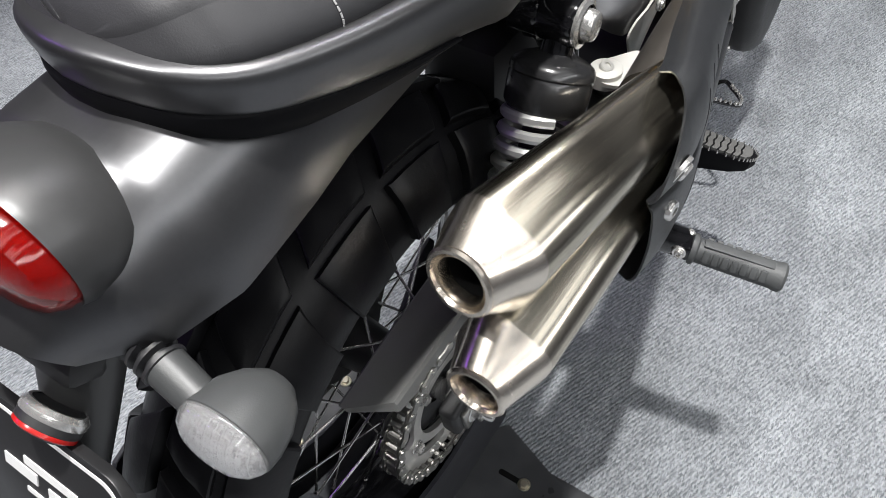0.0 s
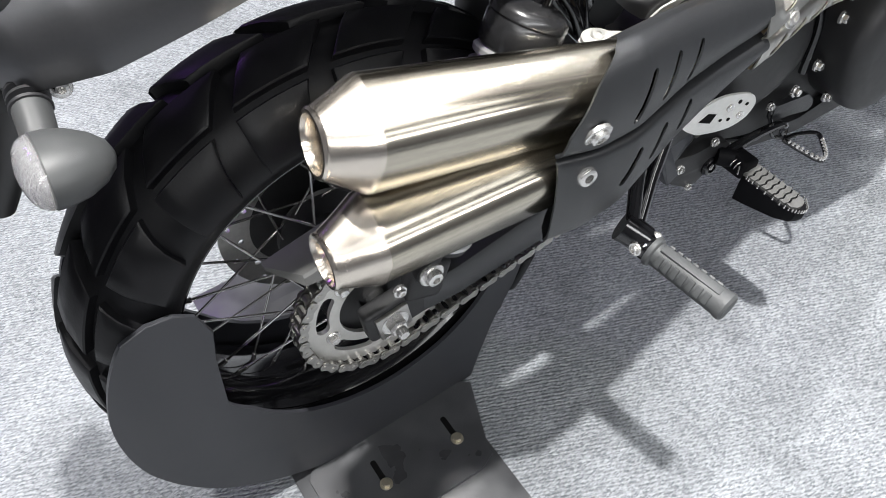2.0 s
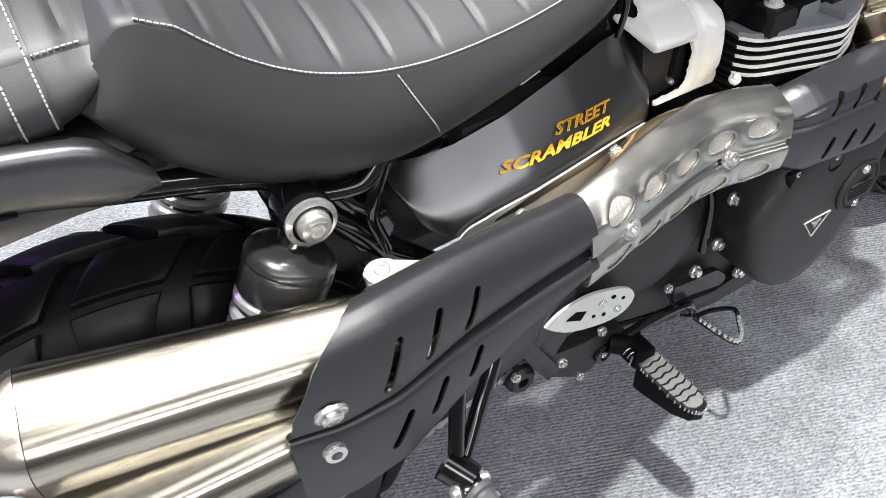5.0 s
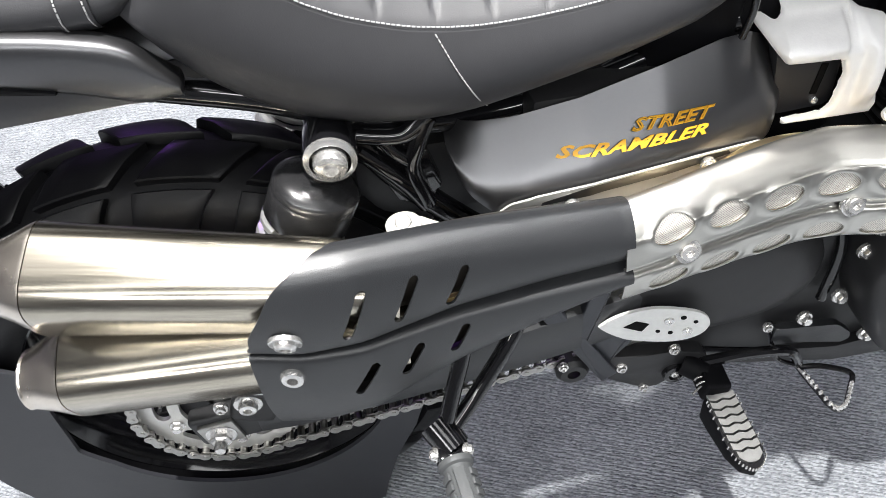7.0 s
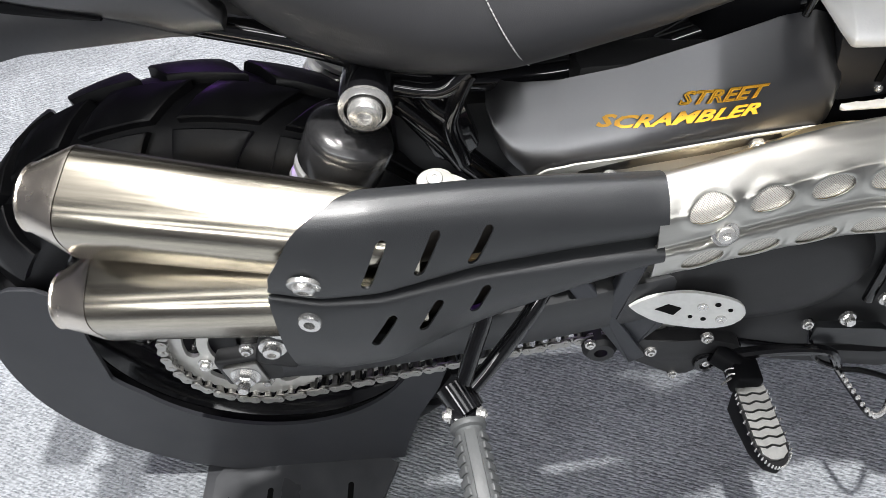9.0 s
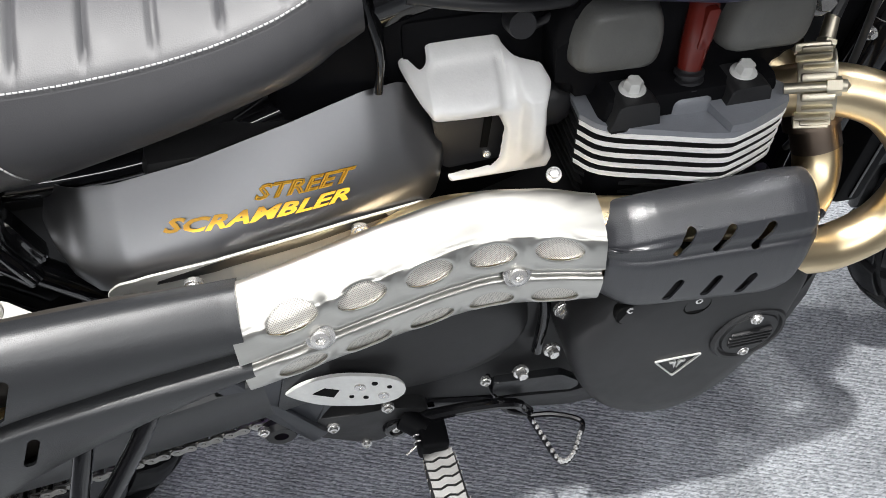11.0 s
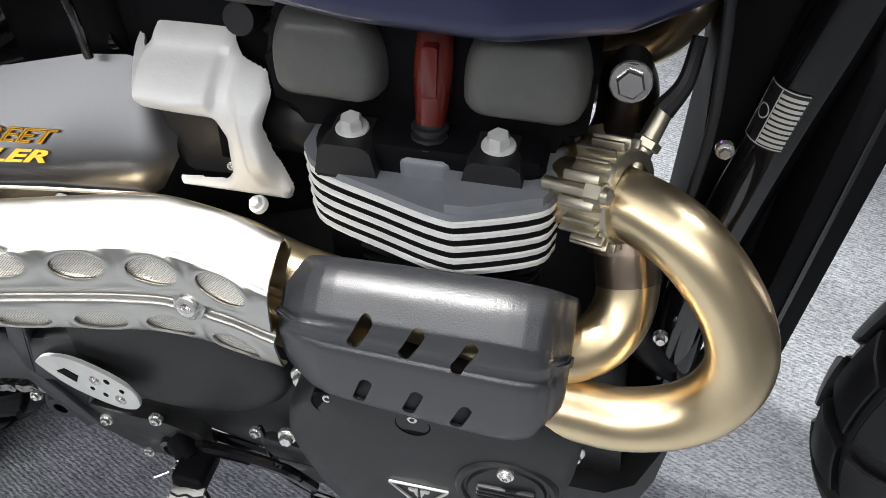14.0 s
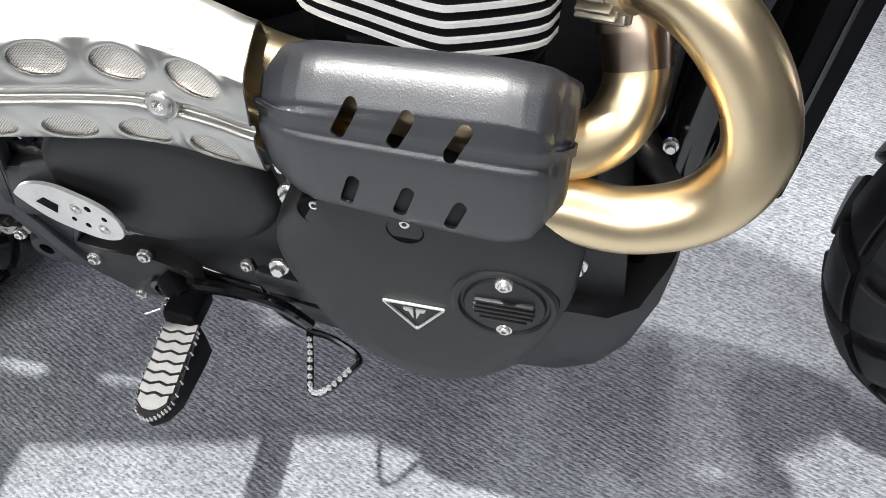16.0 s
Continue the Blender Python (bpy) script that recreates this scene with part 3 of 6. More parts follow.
# chain: side plates and rollers, link by link
def chain():
    body = bmesh.new()
    R, FXc, FZc, fr = 0.1035, 0.585, 0.395, 0.043
    lathe(body, [(0.012, -0.1), (fr - 0.006, -0.099), (fr - 0.006, -0.093), (0.012, -0.092)], (FXc, 0, FZc), (0, 1, 0), 34)
    ch = part("chain", body, CHAINSTEEL, bike, "steel roller drive chain on its front sprocket")
    pts = []
    d = Vector((FXc - AX, FZc - AZ))
    L = d.length
    base = math.atan2(d.y, d.x)
    k = math.acos((R - fr) / L)
    a_top, a_bot = base + k, base - k
    arc = []
    n = 200
    a1 = a_bot + 2 * math.pi
    for i in range(n + 1):
        a = a_top + (a1 - a_top) * i / n
        arc.append(Vector((AX + R * math.cos(a), AZ + R * math.sin(a))))
    for i in range(n + 1):
        a = a_bot + (a_top - a_bot) * i / n
        arc.append(Vector((FXc + fr * math.cos(a), FZc + fr * math.sin(a))))
    arc.append(arc[0])
    seg = [0]
    for p, q in zip(arc, arc[1:]):
        seg.append(seg[-1] + (q - p).length)
    total = seg[-1]
    m = 2 * round(total / 0.0159 / 2)
    xs, zs = [p.x for p in arc], [p.y for p in arc]
    nodes = [Vector((interp(i * total / m, seg, xs), interp(i * total / m, seg, zs))) for i in range(m + 1)]
    pitch = total / m
    mesh = []
    for w in (0.0115, 0.0085):
        bm = bmesh.new()
        out = []
        for s, c in ((1, pitch / 2), (-1, -pitch / 2)):
            for i in range(7):
                t = radians(-90 + 180 * i / 6)
                out.append((c + s * 0.0068 * math.cos(t), s * 0.0068 * math.sin(t)))
            out.append((0, 0.0045 * s))
        for y in (-w, w):
            prism(bm, out, y - 0.001, y + 0.001)
        for c in (-pitch / 2, pitch / 2):
            lathe(bm, [(0.0, -w - 0.0022), (0.0028, -w - 0.002), (0.0028, w + 0.002), (0, w + 0.0022)], (c, 0, 0), (0, 1, 0), 8)
            lathe(bm, [(0.0050, -0.006), (0.0050, 0.006)], (c, 0, 0), (0, 1, 0), 8)
        me = finish(bm)
        me.materials.append(CHAINSTEEL)
        mesh.append(me)
    for i in range(m):
        p, q = nodes[i], nodes[i + 1]
        ob = part("link", mesh[i % 2], None, ch)
        v = q - p
        ob.matrix_local = Matrix.Translation(((p.x + q.x) / 2, -0.095, (p.y + q.y) / 2)) @ Matrix.Rotation(-math.atan2(v.y, v.x), 4, "Y")


chain()

# -- swingarm, adjuster, chain guard --
for sg in (-1, 1):
    bm = bmesh.new()
    rings = []
    for x, z, h, y, w in ((0.03, 0.318, 0.022, 0.118, 0.011), (0.09, 0.33, 0.026, 0.122, 0.013), (0.2, 0.352, 0.030, 0.122, 0.014), (0.36, 0.38, 0.032, 0.118, 0.015), (0.55, 0.41, 0.034, 0.1, 0.018)):
        rings.append([Vector((x, sg * (y + w * a), z + h * b)) for a, b in ((-1, -0.85), (-0.8, -1), (0.8, -1), (1, -0.85), (1, 0.85), (0.8, 1), (-0.8, 1), (-1, 0.85))])
    skin(bm, rings)
    part("swingarm", bm, POWDER, bike, "black box swingarm")
    bm = bmesh.new()
    rbox(bm, (0.09, 0.024, 0.052), pose(AX + 0.012, sg * 0.118, AZ + 0.002, 0, -8, 0), 0.006, 3)
    adj = part("axle_block", bm, CASE, bike)
    bm = bmesh.new()
    rbox(bm, (0.044, 0.006, 0.040), pose(AX, sg * 0.1325, AZ, 0, -10, 0), 0.002)
    part("axle_plate", bm, CHAINSTEEL, adj)
    bolt(adj, (AX, sg * 0.1355, AZ), (0, sg, 0), 0.0125, 0.012, "axle_nut", ZINC, True, False)
    bm = bmesh.new()
    lathe(bm, [(0.0, 0.014), (0.006, 0.014), (0.0075, 0.010), (0.0075, -0.004)], (AX, sg * 0.144, AZ), (0, sg, 0), 16)
    part("axle_end", bm, ZINC, adj)
    bm = bmesh.new()
    tube(bm, [(0.052, sg * 0.126, 0.318), (0.088, sg * 0.126, 0.324)], 0.004, 8)
    part("adjuster_screw", bm, ZINC, adj)
    # lower shock mount
    bm = bmesh.new()
    rbox(bm, (0.055, 0.026, 0.06), pose(0.046, sg * 0.122, 0.355, 0, 20, 0), 0.01, 3)
    part("shock_bracket", bm, CASE, bike)
    bolt(bike, (0.044, sg * 0.142, 0.378), (0, sg, 0), 0.011, 0.010, "shock_lower_bolt", ZINC)
bolt(bike, (0.008, -0.131, 0.362), (0, -1, 0), 0.006, 0.006, "guard_bolt", ZINC)
bm = bmesh.new()
rings = []
for x, z, yi, yo, dz in ((-0.116, 0.411, -0.047, -0.056, 0.002), (-0.088, 0.420, -0.049, -0.098, 0.012), (-0.03, 0.438, -0.052, -0.104, 0.030), (0.06, 0.452, -0.054, -0.106, 0.036), (0.2, 0.458, -0.056, -0.108, 0.038), (0.4, 0.468, -0.058, -0.108, 0.038)):
    o = [(yi, z), (yo + 0.003, z), (yo, z - 0.003), (yo - 0.003, z - dz)]
    rings.append([Vector((x, y, zz)) for y, zz in o] + [Vector((x + 0.001, y + 0.0025, zz - 0.0025)) for y, zz in o[::-1]])
skin(bm, rings)
part("chain_guard", bm, GUARDGREY, bike, "dark grey plastic chain guard")


# -- shock absorbers --
def shock(sg):
    top, low = Vector((0.195, sg * 0.112, 0.690)), Vector((0.044, sg * 0.125, 0.378))
    ax = (low - top).normalized()
    bm = bmesh.new()
    lathe(bm, [(0.008, 0.018), (0.022, 0.018), (0.0235, 0.014), (0.0235, -0.014), (0.022, -0.018), (0.008, -0.018)], top, (0, sg, 0), 28, True)
    tube(bm, [top, top + ax * 0.045], [0.013, 0.017], 16)
    sh = part("shock_absorber", bm, GLOSS, bike, "black twin shock absorber with bright spring")
    bm = bmesh.new()
    lathe(bm, [(0.0, 0.030), (0.016, 0.030), (0.031, 0.035), (0.037, 0.039), (0.0395, 0.043), (0.040, 0.048), (0.0385, 0.050), (0.0398, 0.053), (0.0395, 0.078), (0.036, 0.083), (0.0, 0.083)], top, ax, 40)
    part("cap", bm, CAPBLACK, sh, "black shock cap")
    bm = bmesh.new()
    L, turns = (low - top).length, 13
    u = ax.orthogonal().normalized()
    w = ax.cross(u)
    pts = []
    for i in range(turns * 24 + 1):
        a = 2 * math.pi * i / 24
        pts.append(top + ax * (0.086 + (L - 0.134) * i / (turns * 24)) + 0.0345 * (math.cos(a) * u + math.sin(a) * w))
    tube(bm, pts, 0.0058, 8)
    part("spring", bm, SPRINGPAINT, sh, "bright steel coil spring")
    bm = bmesh.new()
    tube(bm, [top + ax * 0.1, low], 0.016, 16)
    lathe(bm, [(0.008, -0.013), (0.018, -0.013), (0.018, 0.013), (0.008, 0.013)], low, (0, 1, 0), 20, True)
    lathe(bm, [(0.016, L - 0.055), (0.037, L - 0.05), (0.037, L - 0.04), (0.016, L - 0.036)], top, ax, 28)
    part("damper", bm, CASE, sh)
    bm = bmesh.new()
    lathe(bm, [(0.0225, 0.0), (0.0225, 0.003), (0.019, 0.004), (0.0175, 0.005)], top + Vector((0, sg * 0.017, 0)), (0, sg, 0), 30)
    part("washer", bm, ZINC, sh)
    bolt(sh, top + Vector((0, sg * 0.020, 0)), (0, sg, 0), 0.0145, 0.012, "top_bolt", ZINC, False)


shock(-1)
shock(1)

# -- silencers --
def frame_of(a, b, roll=0.0):
    """A local frame with z from a to b, x pointing outwards."""
    z = (Vector(b) - Vector(a)).normalized()
    x = Vector((0, -1, 0))
    x = (x - z * x.dot(z)).normalized()
    m = Matrix((x, z.cross(x), z)).transposed().to_4x4()
    m.translation = Vector(a)
    return m @ Matrix.Rotation(radians(roll), 4, "Z")


def superring(a, b, z, n=48, power=2.6, dx=0.0, dy=0.0):
    return [Vector((dx + p[0], dy + p[1], z)) for p in oval(0, 0, a, b, 0, n, power)]


def silencer(name, tip, end, a, b, cone, tip_r, roll, shift, label, taper=0.0):
    """Body along local z: an end cone with a sunk outlet, a seam, a straight shell."""
    m = frame_of(tip, end, roll)
    L = (Vector(end) - Vector(tip)).length
    bm = bmesh.new()
    rings = [superring(a * s * (1 - taper * t), b * s * (1 - 0.5 * taper * t), cone + (L - cone) * t, 64, 3.4) for t, s in ((0, 0.985), (0.004, 1.0), (0.5, 1.0), (1.0, 1.0))]
    skin(bm, rings)
    body = part(name, bm, BRUSHED, bike, label)
    body.matrix_local = m
    bm = bmesh.new()
    rings = []
    for t, s in ((0.0, 0.0), (0.08, 0.06), (0.5, 0.47), (0.9, 0.94), (1.0, 1.0)):
        pa, pb = tip_r + (a - tip_r) * s, tip_r + (b - tip_r) * s
        rings.append(superring(pa, pb, cone * t, 64, 2.0 + 1.4 * s ** 0.6, shift[0] * (1 - s), shift[1] * (1 - s)))
    skin(bm, rings, True, False)
    c = part("end_cone", bm, BRUSHCONE, body, "faceted brushed end cone")
    bm = bmesh.new()
    lathe(bm, [(tip_r, 0.003), (tip_r + 0.001, -0.001), (tip_r - 0.001, -0.003), (tip_r - 0.004, -0.003), (tip_r - 0.0055, 0.002), (tip_r - 0.0065, 0.004), (tip_r - 0.008, 0.0), (tip_r - 0.009, 0.004), (tip_r - 0.0095, 0.012)],
          (shift[0], shift[1], 0), (0, 0, 1), 36)
    part("outlet_ring", bm, BRUSHCONE, body)
    # outlet walls and end coloured near-black for the shade inside
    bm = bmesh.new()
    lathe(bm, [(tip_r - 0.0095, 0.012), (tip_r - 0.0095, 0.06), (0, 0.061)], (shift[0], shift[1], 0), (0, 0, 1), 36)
    part("outlet", bm, HOLESHADE, body, "outlet lining in near-black for its inner shade")
    return body


silencer("upper_silencer", (-0.082, -0.176, 0.659), (0.235, -0.208, 0.608), 0.0425, 0.0435, 0.038, 0.0285, 22, (0.0, 0.0), "brushed stainless upper silencer with conical end", 0.22)
silencer("lower_silencer", (-0.098, -0.197, 0.556), (0.235, -0.203, 0.545), 0.0388, 0.0415, 0.041, 0.0262, 22, (0.002, 0.005), "brushed stainless lower silencer with conical end")


# -- heat shields --
def section_sheet(stations):
    """A lofted surface: stations are x and a list of (y, z) points, blended along x."""
    xs = [s[0] for s in stations]
    k = len(stations[0][1])
    ys = [[s[1][i][0] for s in stations] for i in range(k)]
    zs = [[s[1][i][1] for s in stations] for i in range(k)]

    def f(u, v):
        x = xs[0] + (xs[-1] - xs[0]) * u
        q = max(0, min(1, v)) * (k - 1)
        j = min(int(q), k - 2)
        t = q - j
        ids = (max(j - 1, 0), j, j + 1, min(j + 2, k - 1))
        yz = []
        for col in (ys, zs):
            a, b, c, d = ((interp(x - 0.010, xs, col[i]) + 2 * interp(x, xs, col[i]) + interp(x + 0.010, xs, col[i])) / 4 for i in ids)
            yz.append(0.5 * (2 * b + (c - a) * t + (2 * a - 5 * b + 4 * c - d) * t * t + (3 * b - a - 3 * c + d) * t ** 3))
        return Vector((x, yz[0], yz[1]))

    return f


def slot_hole(x0, z0, x1, z1, r):
    """A slot, by its two ends as seen from the side."""
    a, w = Vector((x0, z0)), Vector((x1 - x0, z1 - z0))
    n = w.length_squared

    def d(p):
        q = Vector((p.x, p.z)) - a
        t = max(0, min(1, q.dot(w) / n))
        return (q - w * t).length - r

    return d


def rear_shield():
    st = []
    for x, yo, zt, zc, zb, out in ((0.105, -0.252, 0.682, 0.598, 0.476, 0.0), (0.15, -0.258, 0.682, 0.592, 0.475, 0.0), (0.20, -0.255, 0.680, 0.591, 0.483, 0.002), (0.28, -0.235, 0.664, 0.594, 0.510, 0.004),
                                   (0.36, -0.217, 0.645, 0.587, 0.525, 0.006), (0.44, -0.201, 0.628, 0.578, 0.537, 0.006)):
        lo = yo - out
        st.append((x, [(yo + 0.050, zt - 0.010), (yo + 0.038, zt - 0.002), (yo + 0.026, zt), (yo + 0.010, zt - 0.010), (yo + 0.001, (zt + zc) / 2), (yo + 0.003, zc + 0.009), (yo + 0.012, zc), (lo + 0.003, zc - 0.006),
                       (lo, (zc + zb) / 2 + 0.006), (lo + 0.008, zb + 0.018), (lo + 0.028, zb + 0.003), (lo + 0.055, zb + 0.001)]))
    f0 = section_sheet(st)

    def f(u, v):
        # the rear rim slants forward over the upper lobe and is rounded below
        lo = interp(v, (0, 0.1, 0.2, 0.3, 0.4, 0.5, 0.53, 0.545, 0.56, 0.6, 0.75, 0.85, 0.93, 1.0), (0.190, 0.183, 0.168, 0.138, 0.114, 0.107, 0.110, 0.116, 0.112, 0.107, 0.107, 0.112, 0.126, 0.15))
        x = lo + (0.44 - lo) * u
        return f0((x - 0.105) / 0.335, v)

    slots = [slot_hole(*s, 0.0042) for s in ((0.190, 0.612, 0.207, 0.652), (0.232, 0.614, 0.248, 0.648), (0.275, 0.612, 0.289, 0.640),
                                                (0.188, 0.538, 0.206, 0.568), (0.230, 0.547, 0.245, 0.574), (0.274, 0.556, 0.285, 0.578))]
    bm = sheet(f, 150, 110, slots, 0.0022)
    sh = part("rear_heat_shield", bm, POWDER, bike, "matt black slotted rear heat shield", 50)
    bolt(sh, (0.142, -0.2560, 0.618), (-0.1, -1, -0.35), 0.0095, 0.006, "shield_bolt", ZINC)
    bolt(sh, (0.138, -0.2525, 0.572), (-0.1, -1, 0.05), 0.0105, 0.008, "shield_bolt", ZINC)


rear_shield()


def middle_shield():
    xs = (0.432, 0.476, 0.532, 0.60, 0.642, 0.697, 0.735)
    yos = (-0.206, -0.195, -0.179, -0.164, -0.158, -0.166, -0.177)
    st = []
    for x, zt, zb, yo in zip(xs, (0.625, 0.626, 0.627, 0.630, 0.631, 0.629, 0.624), (0.534, 0.531, 0.526, 0.523, 0.522, 0.523, 0.529), yos):
        h = zt - zb
        st.append((x, [(yo + 0.050, zt - 0.016), (yo + 0.0465, zt - 0.004), (yo + 0.040, zt), (yo + 0.026, zt - 0.004), (yo + 0.012, zt - 0.012), (yo + 0.007, zt - 0.017), (yo + 0.005, zt - 0.019), (yo + 0.003, zb + 0.74 * h), (yo + 0.0, zb + 0.57 * h), (yo - 0.001, zb + 0.50 * h), (yo + 0.004, zb + 0.46 * h), (yo + 0.004, zb + 0.40 * h), (yo - 0.002, zb + 0.36 * h), (yo, zb + 0.14 * h), (yo + 0.003, zb + 0.03 * h), (yo + 0.009, zb)]))
    f0 = section_sheet(st)
    dimples = [(0.477, 0.605, -2), (0.532, 0.600, -3), (0.588, 0.598, 0), (0.642, 0.597, 0), (0.697, 0.598, -4), (0.477, 0.550, -2), (0.532, 0.544, -2), (0.588, 0.541, 0), (0.642, 0.540, 0), (0.697, 0.540, 3)]
    screws = ((0.494, 0.574), (0.664, 0.569))

    def outer_y(x, z):
        """The outer face's y at a side-view place."""
        u, best = (x - xs[0]) / (xs[-1] - xs[0]), None
        for k in range(121):
            p = f0(u, 0.25 + 0.75 * k / 120)
            if best is None or abs(p.z - z) < abs(best.z - z):
                best = p
        return best.y

    holes = []

    def blob(p, c, grow):
        ca, sa = math.cos(radians(c[2])), math.sin(radians(c[2]))
        x, z = p.x - c[0], p.z - c[1]
        a, b = x * ca + z * sa, -x * sa + z * ca
        return (math.hypot(a / (0.0200 + grow), b / (0.0116 + grow)) - 1) * 0.014

    def f(u, v):
        p = f0(u, v)
        up = 0.0
        if p.y < -0.14:
            for c in dimples:
                d = blob(p, c, 0.002)
                up = max(up, math.exp(-(d / 0.003) ** 2) * 0.0017)
        for sx, sz in screws:
            d = math.hypot(p.x - sx, p.z - sz)
            up += -0.003 * math.exp(-(d / 0.012) ** 4)
        return p + Vector((0, -up, up * 0.2))

    for c in dimples:
        holes.append(lambda p, c=c: blob(p, c, 0.0) if p.y < -0.14 else 1.0)
    bm = sheet(f, 170, 84, holes, 0.0018)
    sh = part("middle_heat_shield", bm, ALU, bike, "polished steel middle heat shield with oval vents", 60)
    for c in dimples:
        bm = bmesh.new()
        rings = []
        for s in (1.12, 0.75, 0.4, 0.05):
            rings.append([Vector((x, outer_y(x, z) + 0.0016 - 0.0010 * (1 - s) * 0.5, z)) for x, z in oval(c[0], c[1], 0.020 * s, 0.0112 * s, c[2], 24)])
        skin(bm, rings, True, True)
        part("vent_mesh", bm, MESHSTEEL, sh, "fine perforated oval vent")
    for x, z in screws:
        bolt(sh, (x, outer_y(x, z) - 0.0035, z), (0, -1, 0.35), 0.0085, 0.006, "shield_bolt", ZINC)
    bolt(sh, (0.707, -0.108, 0.628), (-0.2, -0.6, 1), 0.0046, 0.006, "strap_bolt", CAST, True, False)


middle_shield()


def front_shield():
    st = []
    for x, yo, zt, zc, zb, fit in ((0.738, -0.168, 0.602, 0.582, 0.527, 0.02), (0.748, -0.178, 0.612, 0.585, 0.518, 0), (0.77, -0.184, 0.622, 0.586, 0.510, 0), (0.895, -0.188, 0.629, 0.585, 0.500, 0), (0.916, -0.187, 0.626, 0.584, 0.504, 0), (0.929, -0.181, 0.617, 0.582, 0.513, 0), (0.935, -0.171, 0.603, 0.580, 0.528, 0), (0.9365, -0.160, 0.588, 0.576, 0.540, 0)):
        st.append((x, [(yo + 0.066, zt - 0.044), (yo + 0.058, zt - 0.018), (yo + 0.045, zt - 0.003), (yo + 0.026, zt - 0.004), (yo + 0.010, zt - 0.016), (yo + 0.006, zt - 0.022), (yo + 0.003, zc + 0.010), (yo + 0.003, zc + 0.004), (yo + 0.003, zc - 0.003), (yo - 0.001, zc - 0.012), (yo - 0.002, zb + 0.030), (yo + 0.002, zb + 0.010), (yo + 0.014, zb)]))
    f = section_sheet(st)
    slots = [slot_hole(*s, 0.0045) for s in ((0.796, 0.587, 0.805, 0.605), (0.831, 0.586, 0.840, 0.604), (0.866, 0.583, 0.875, 0.602), (0.796, 0.531, 0.803, 0.551), (0.832, 0.529, 0.839, 0.549), (0.866, 0.524, 0.873, 0.544))]
    bm = sheet(f, 130, 110, slots, 0.0022)
    part("front_heat_shield", bm, CRINKLE, bike, "textured black slotted front heat shield", 50)


front_shield()

# -- header pipes --
bm = bmesh.new()
tube(bm, [(0.915, -0.075, 0.650), (0.95, -0.092, 0.662), (0.992, -0.115, 0.657), (1.028, -0.132, 0.622), (1.042, -0.145, 0.580), (1.024, -0.152, 0.538), (0.980, -0.155, 0.517), (0.93, -0.156, 0.522), (0.86, -0.158, 0.528), (0.75, -0.145, 0.545), (0.68, -0.124, 0.556), (0.60, -0.118, 0.560), (0.52, -0.136, 0.560), (0.44, -0.168, 0.568), (0.36, -0.182, 0.568), (0.25, -0.200, 0.552)], 0.0225, 28, 110)
part("front_header_pipe", bm, GOLD, bike, "straw-gold heat-tinted header pipe")
bm = bmesh.new()
tube(bm, [(0.925, -0.03, 0.655), (0.945, -0.055, 0.645), (0.960, -0.078, 0.622), (0.968, -0.099, 0.588), (0.962, -0.116, 0.567), (0.946, -0.130, 0.558), (0.92, -0.140, 0.560), (0.86, -0.146, 0.580), (0.75, -0.134, 0.588), (0.68, -0.114, 0.590), (0.60, -0.110, 0.594), (0.52, -0.134, 0.578), (0.44, -0.165, 0.575), (0.25, -0.195, 0.600)], 0.0215, 28, 100)
part("second_header_pipe", bm, GOLD, bike, "straw-gold second header pipe")
bm = bmesh.new()
tube(bm, [(0.905, 0.06, 0.650), (0.945, 0.055, 0.662), (0.950, 0.0, 0.66), (0.943, -0.045, 0.648), (0.960, -0.078, 0.622), (0.9675, -0.096, 0.594)], 0.0222, 24, 50)
part("crossover_pipe", bm, BRONZE, bike, "brown-tinted crossover pipe")
bm = bmesh.new()
lathe(bm, [(0.0235, -0.008), (0.0255, -0.008), (0.0255, 0.008), (0.0235, 0.008)], (0.961, -0.080, 0.619), (0.2, -0.55, -0.8), 28)
part("pipe_band", bm, BRONZE, bike)


# dark inner pipes under the rear shield
for pts, rr in (([(0.215, -0.196, 0.616), (0.33, -0.182, 0.612), (0.43, -0.162, 0.596)], [0.032, 0.029, 0.022]), ([(0.215, -0.206, 0.540), (0.33, -0.188, 0.556), (0.43, -0.170, 0.568)], [0.028, 0.024, 0.021])):
    bm = bmesh.new()
    tube(bm, pts, rr, 20, 16)
    part("inner_pipe", bm, INNERPIPE, bike)


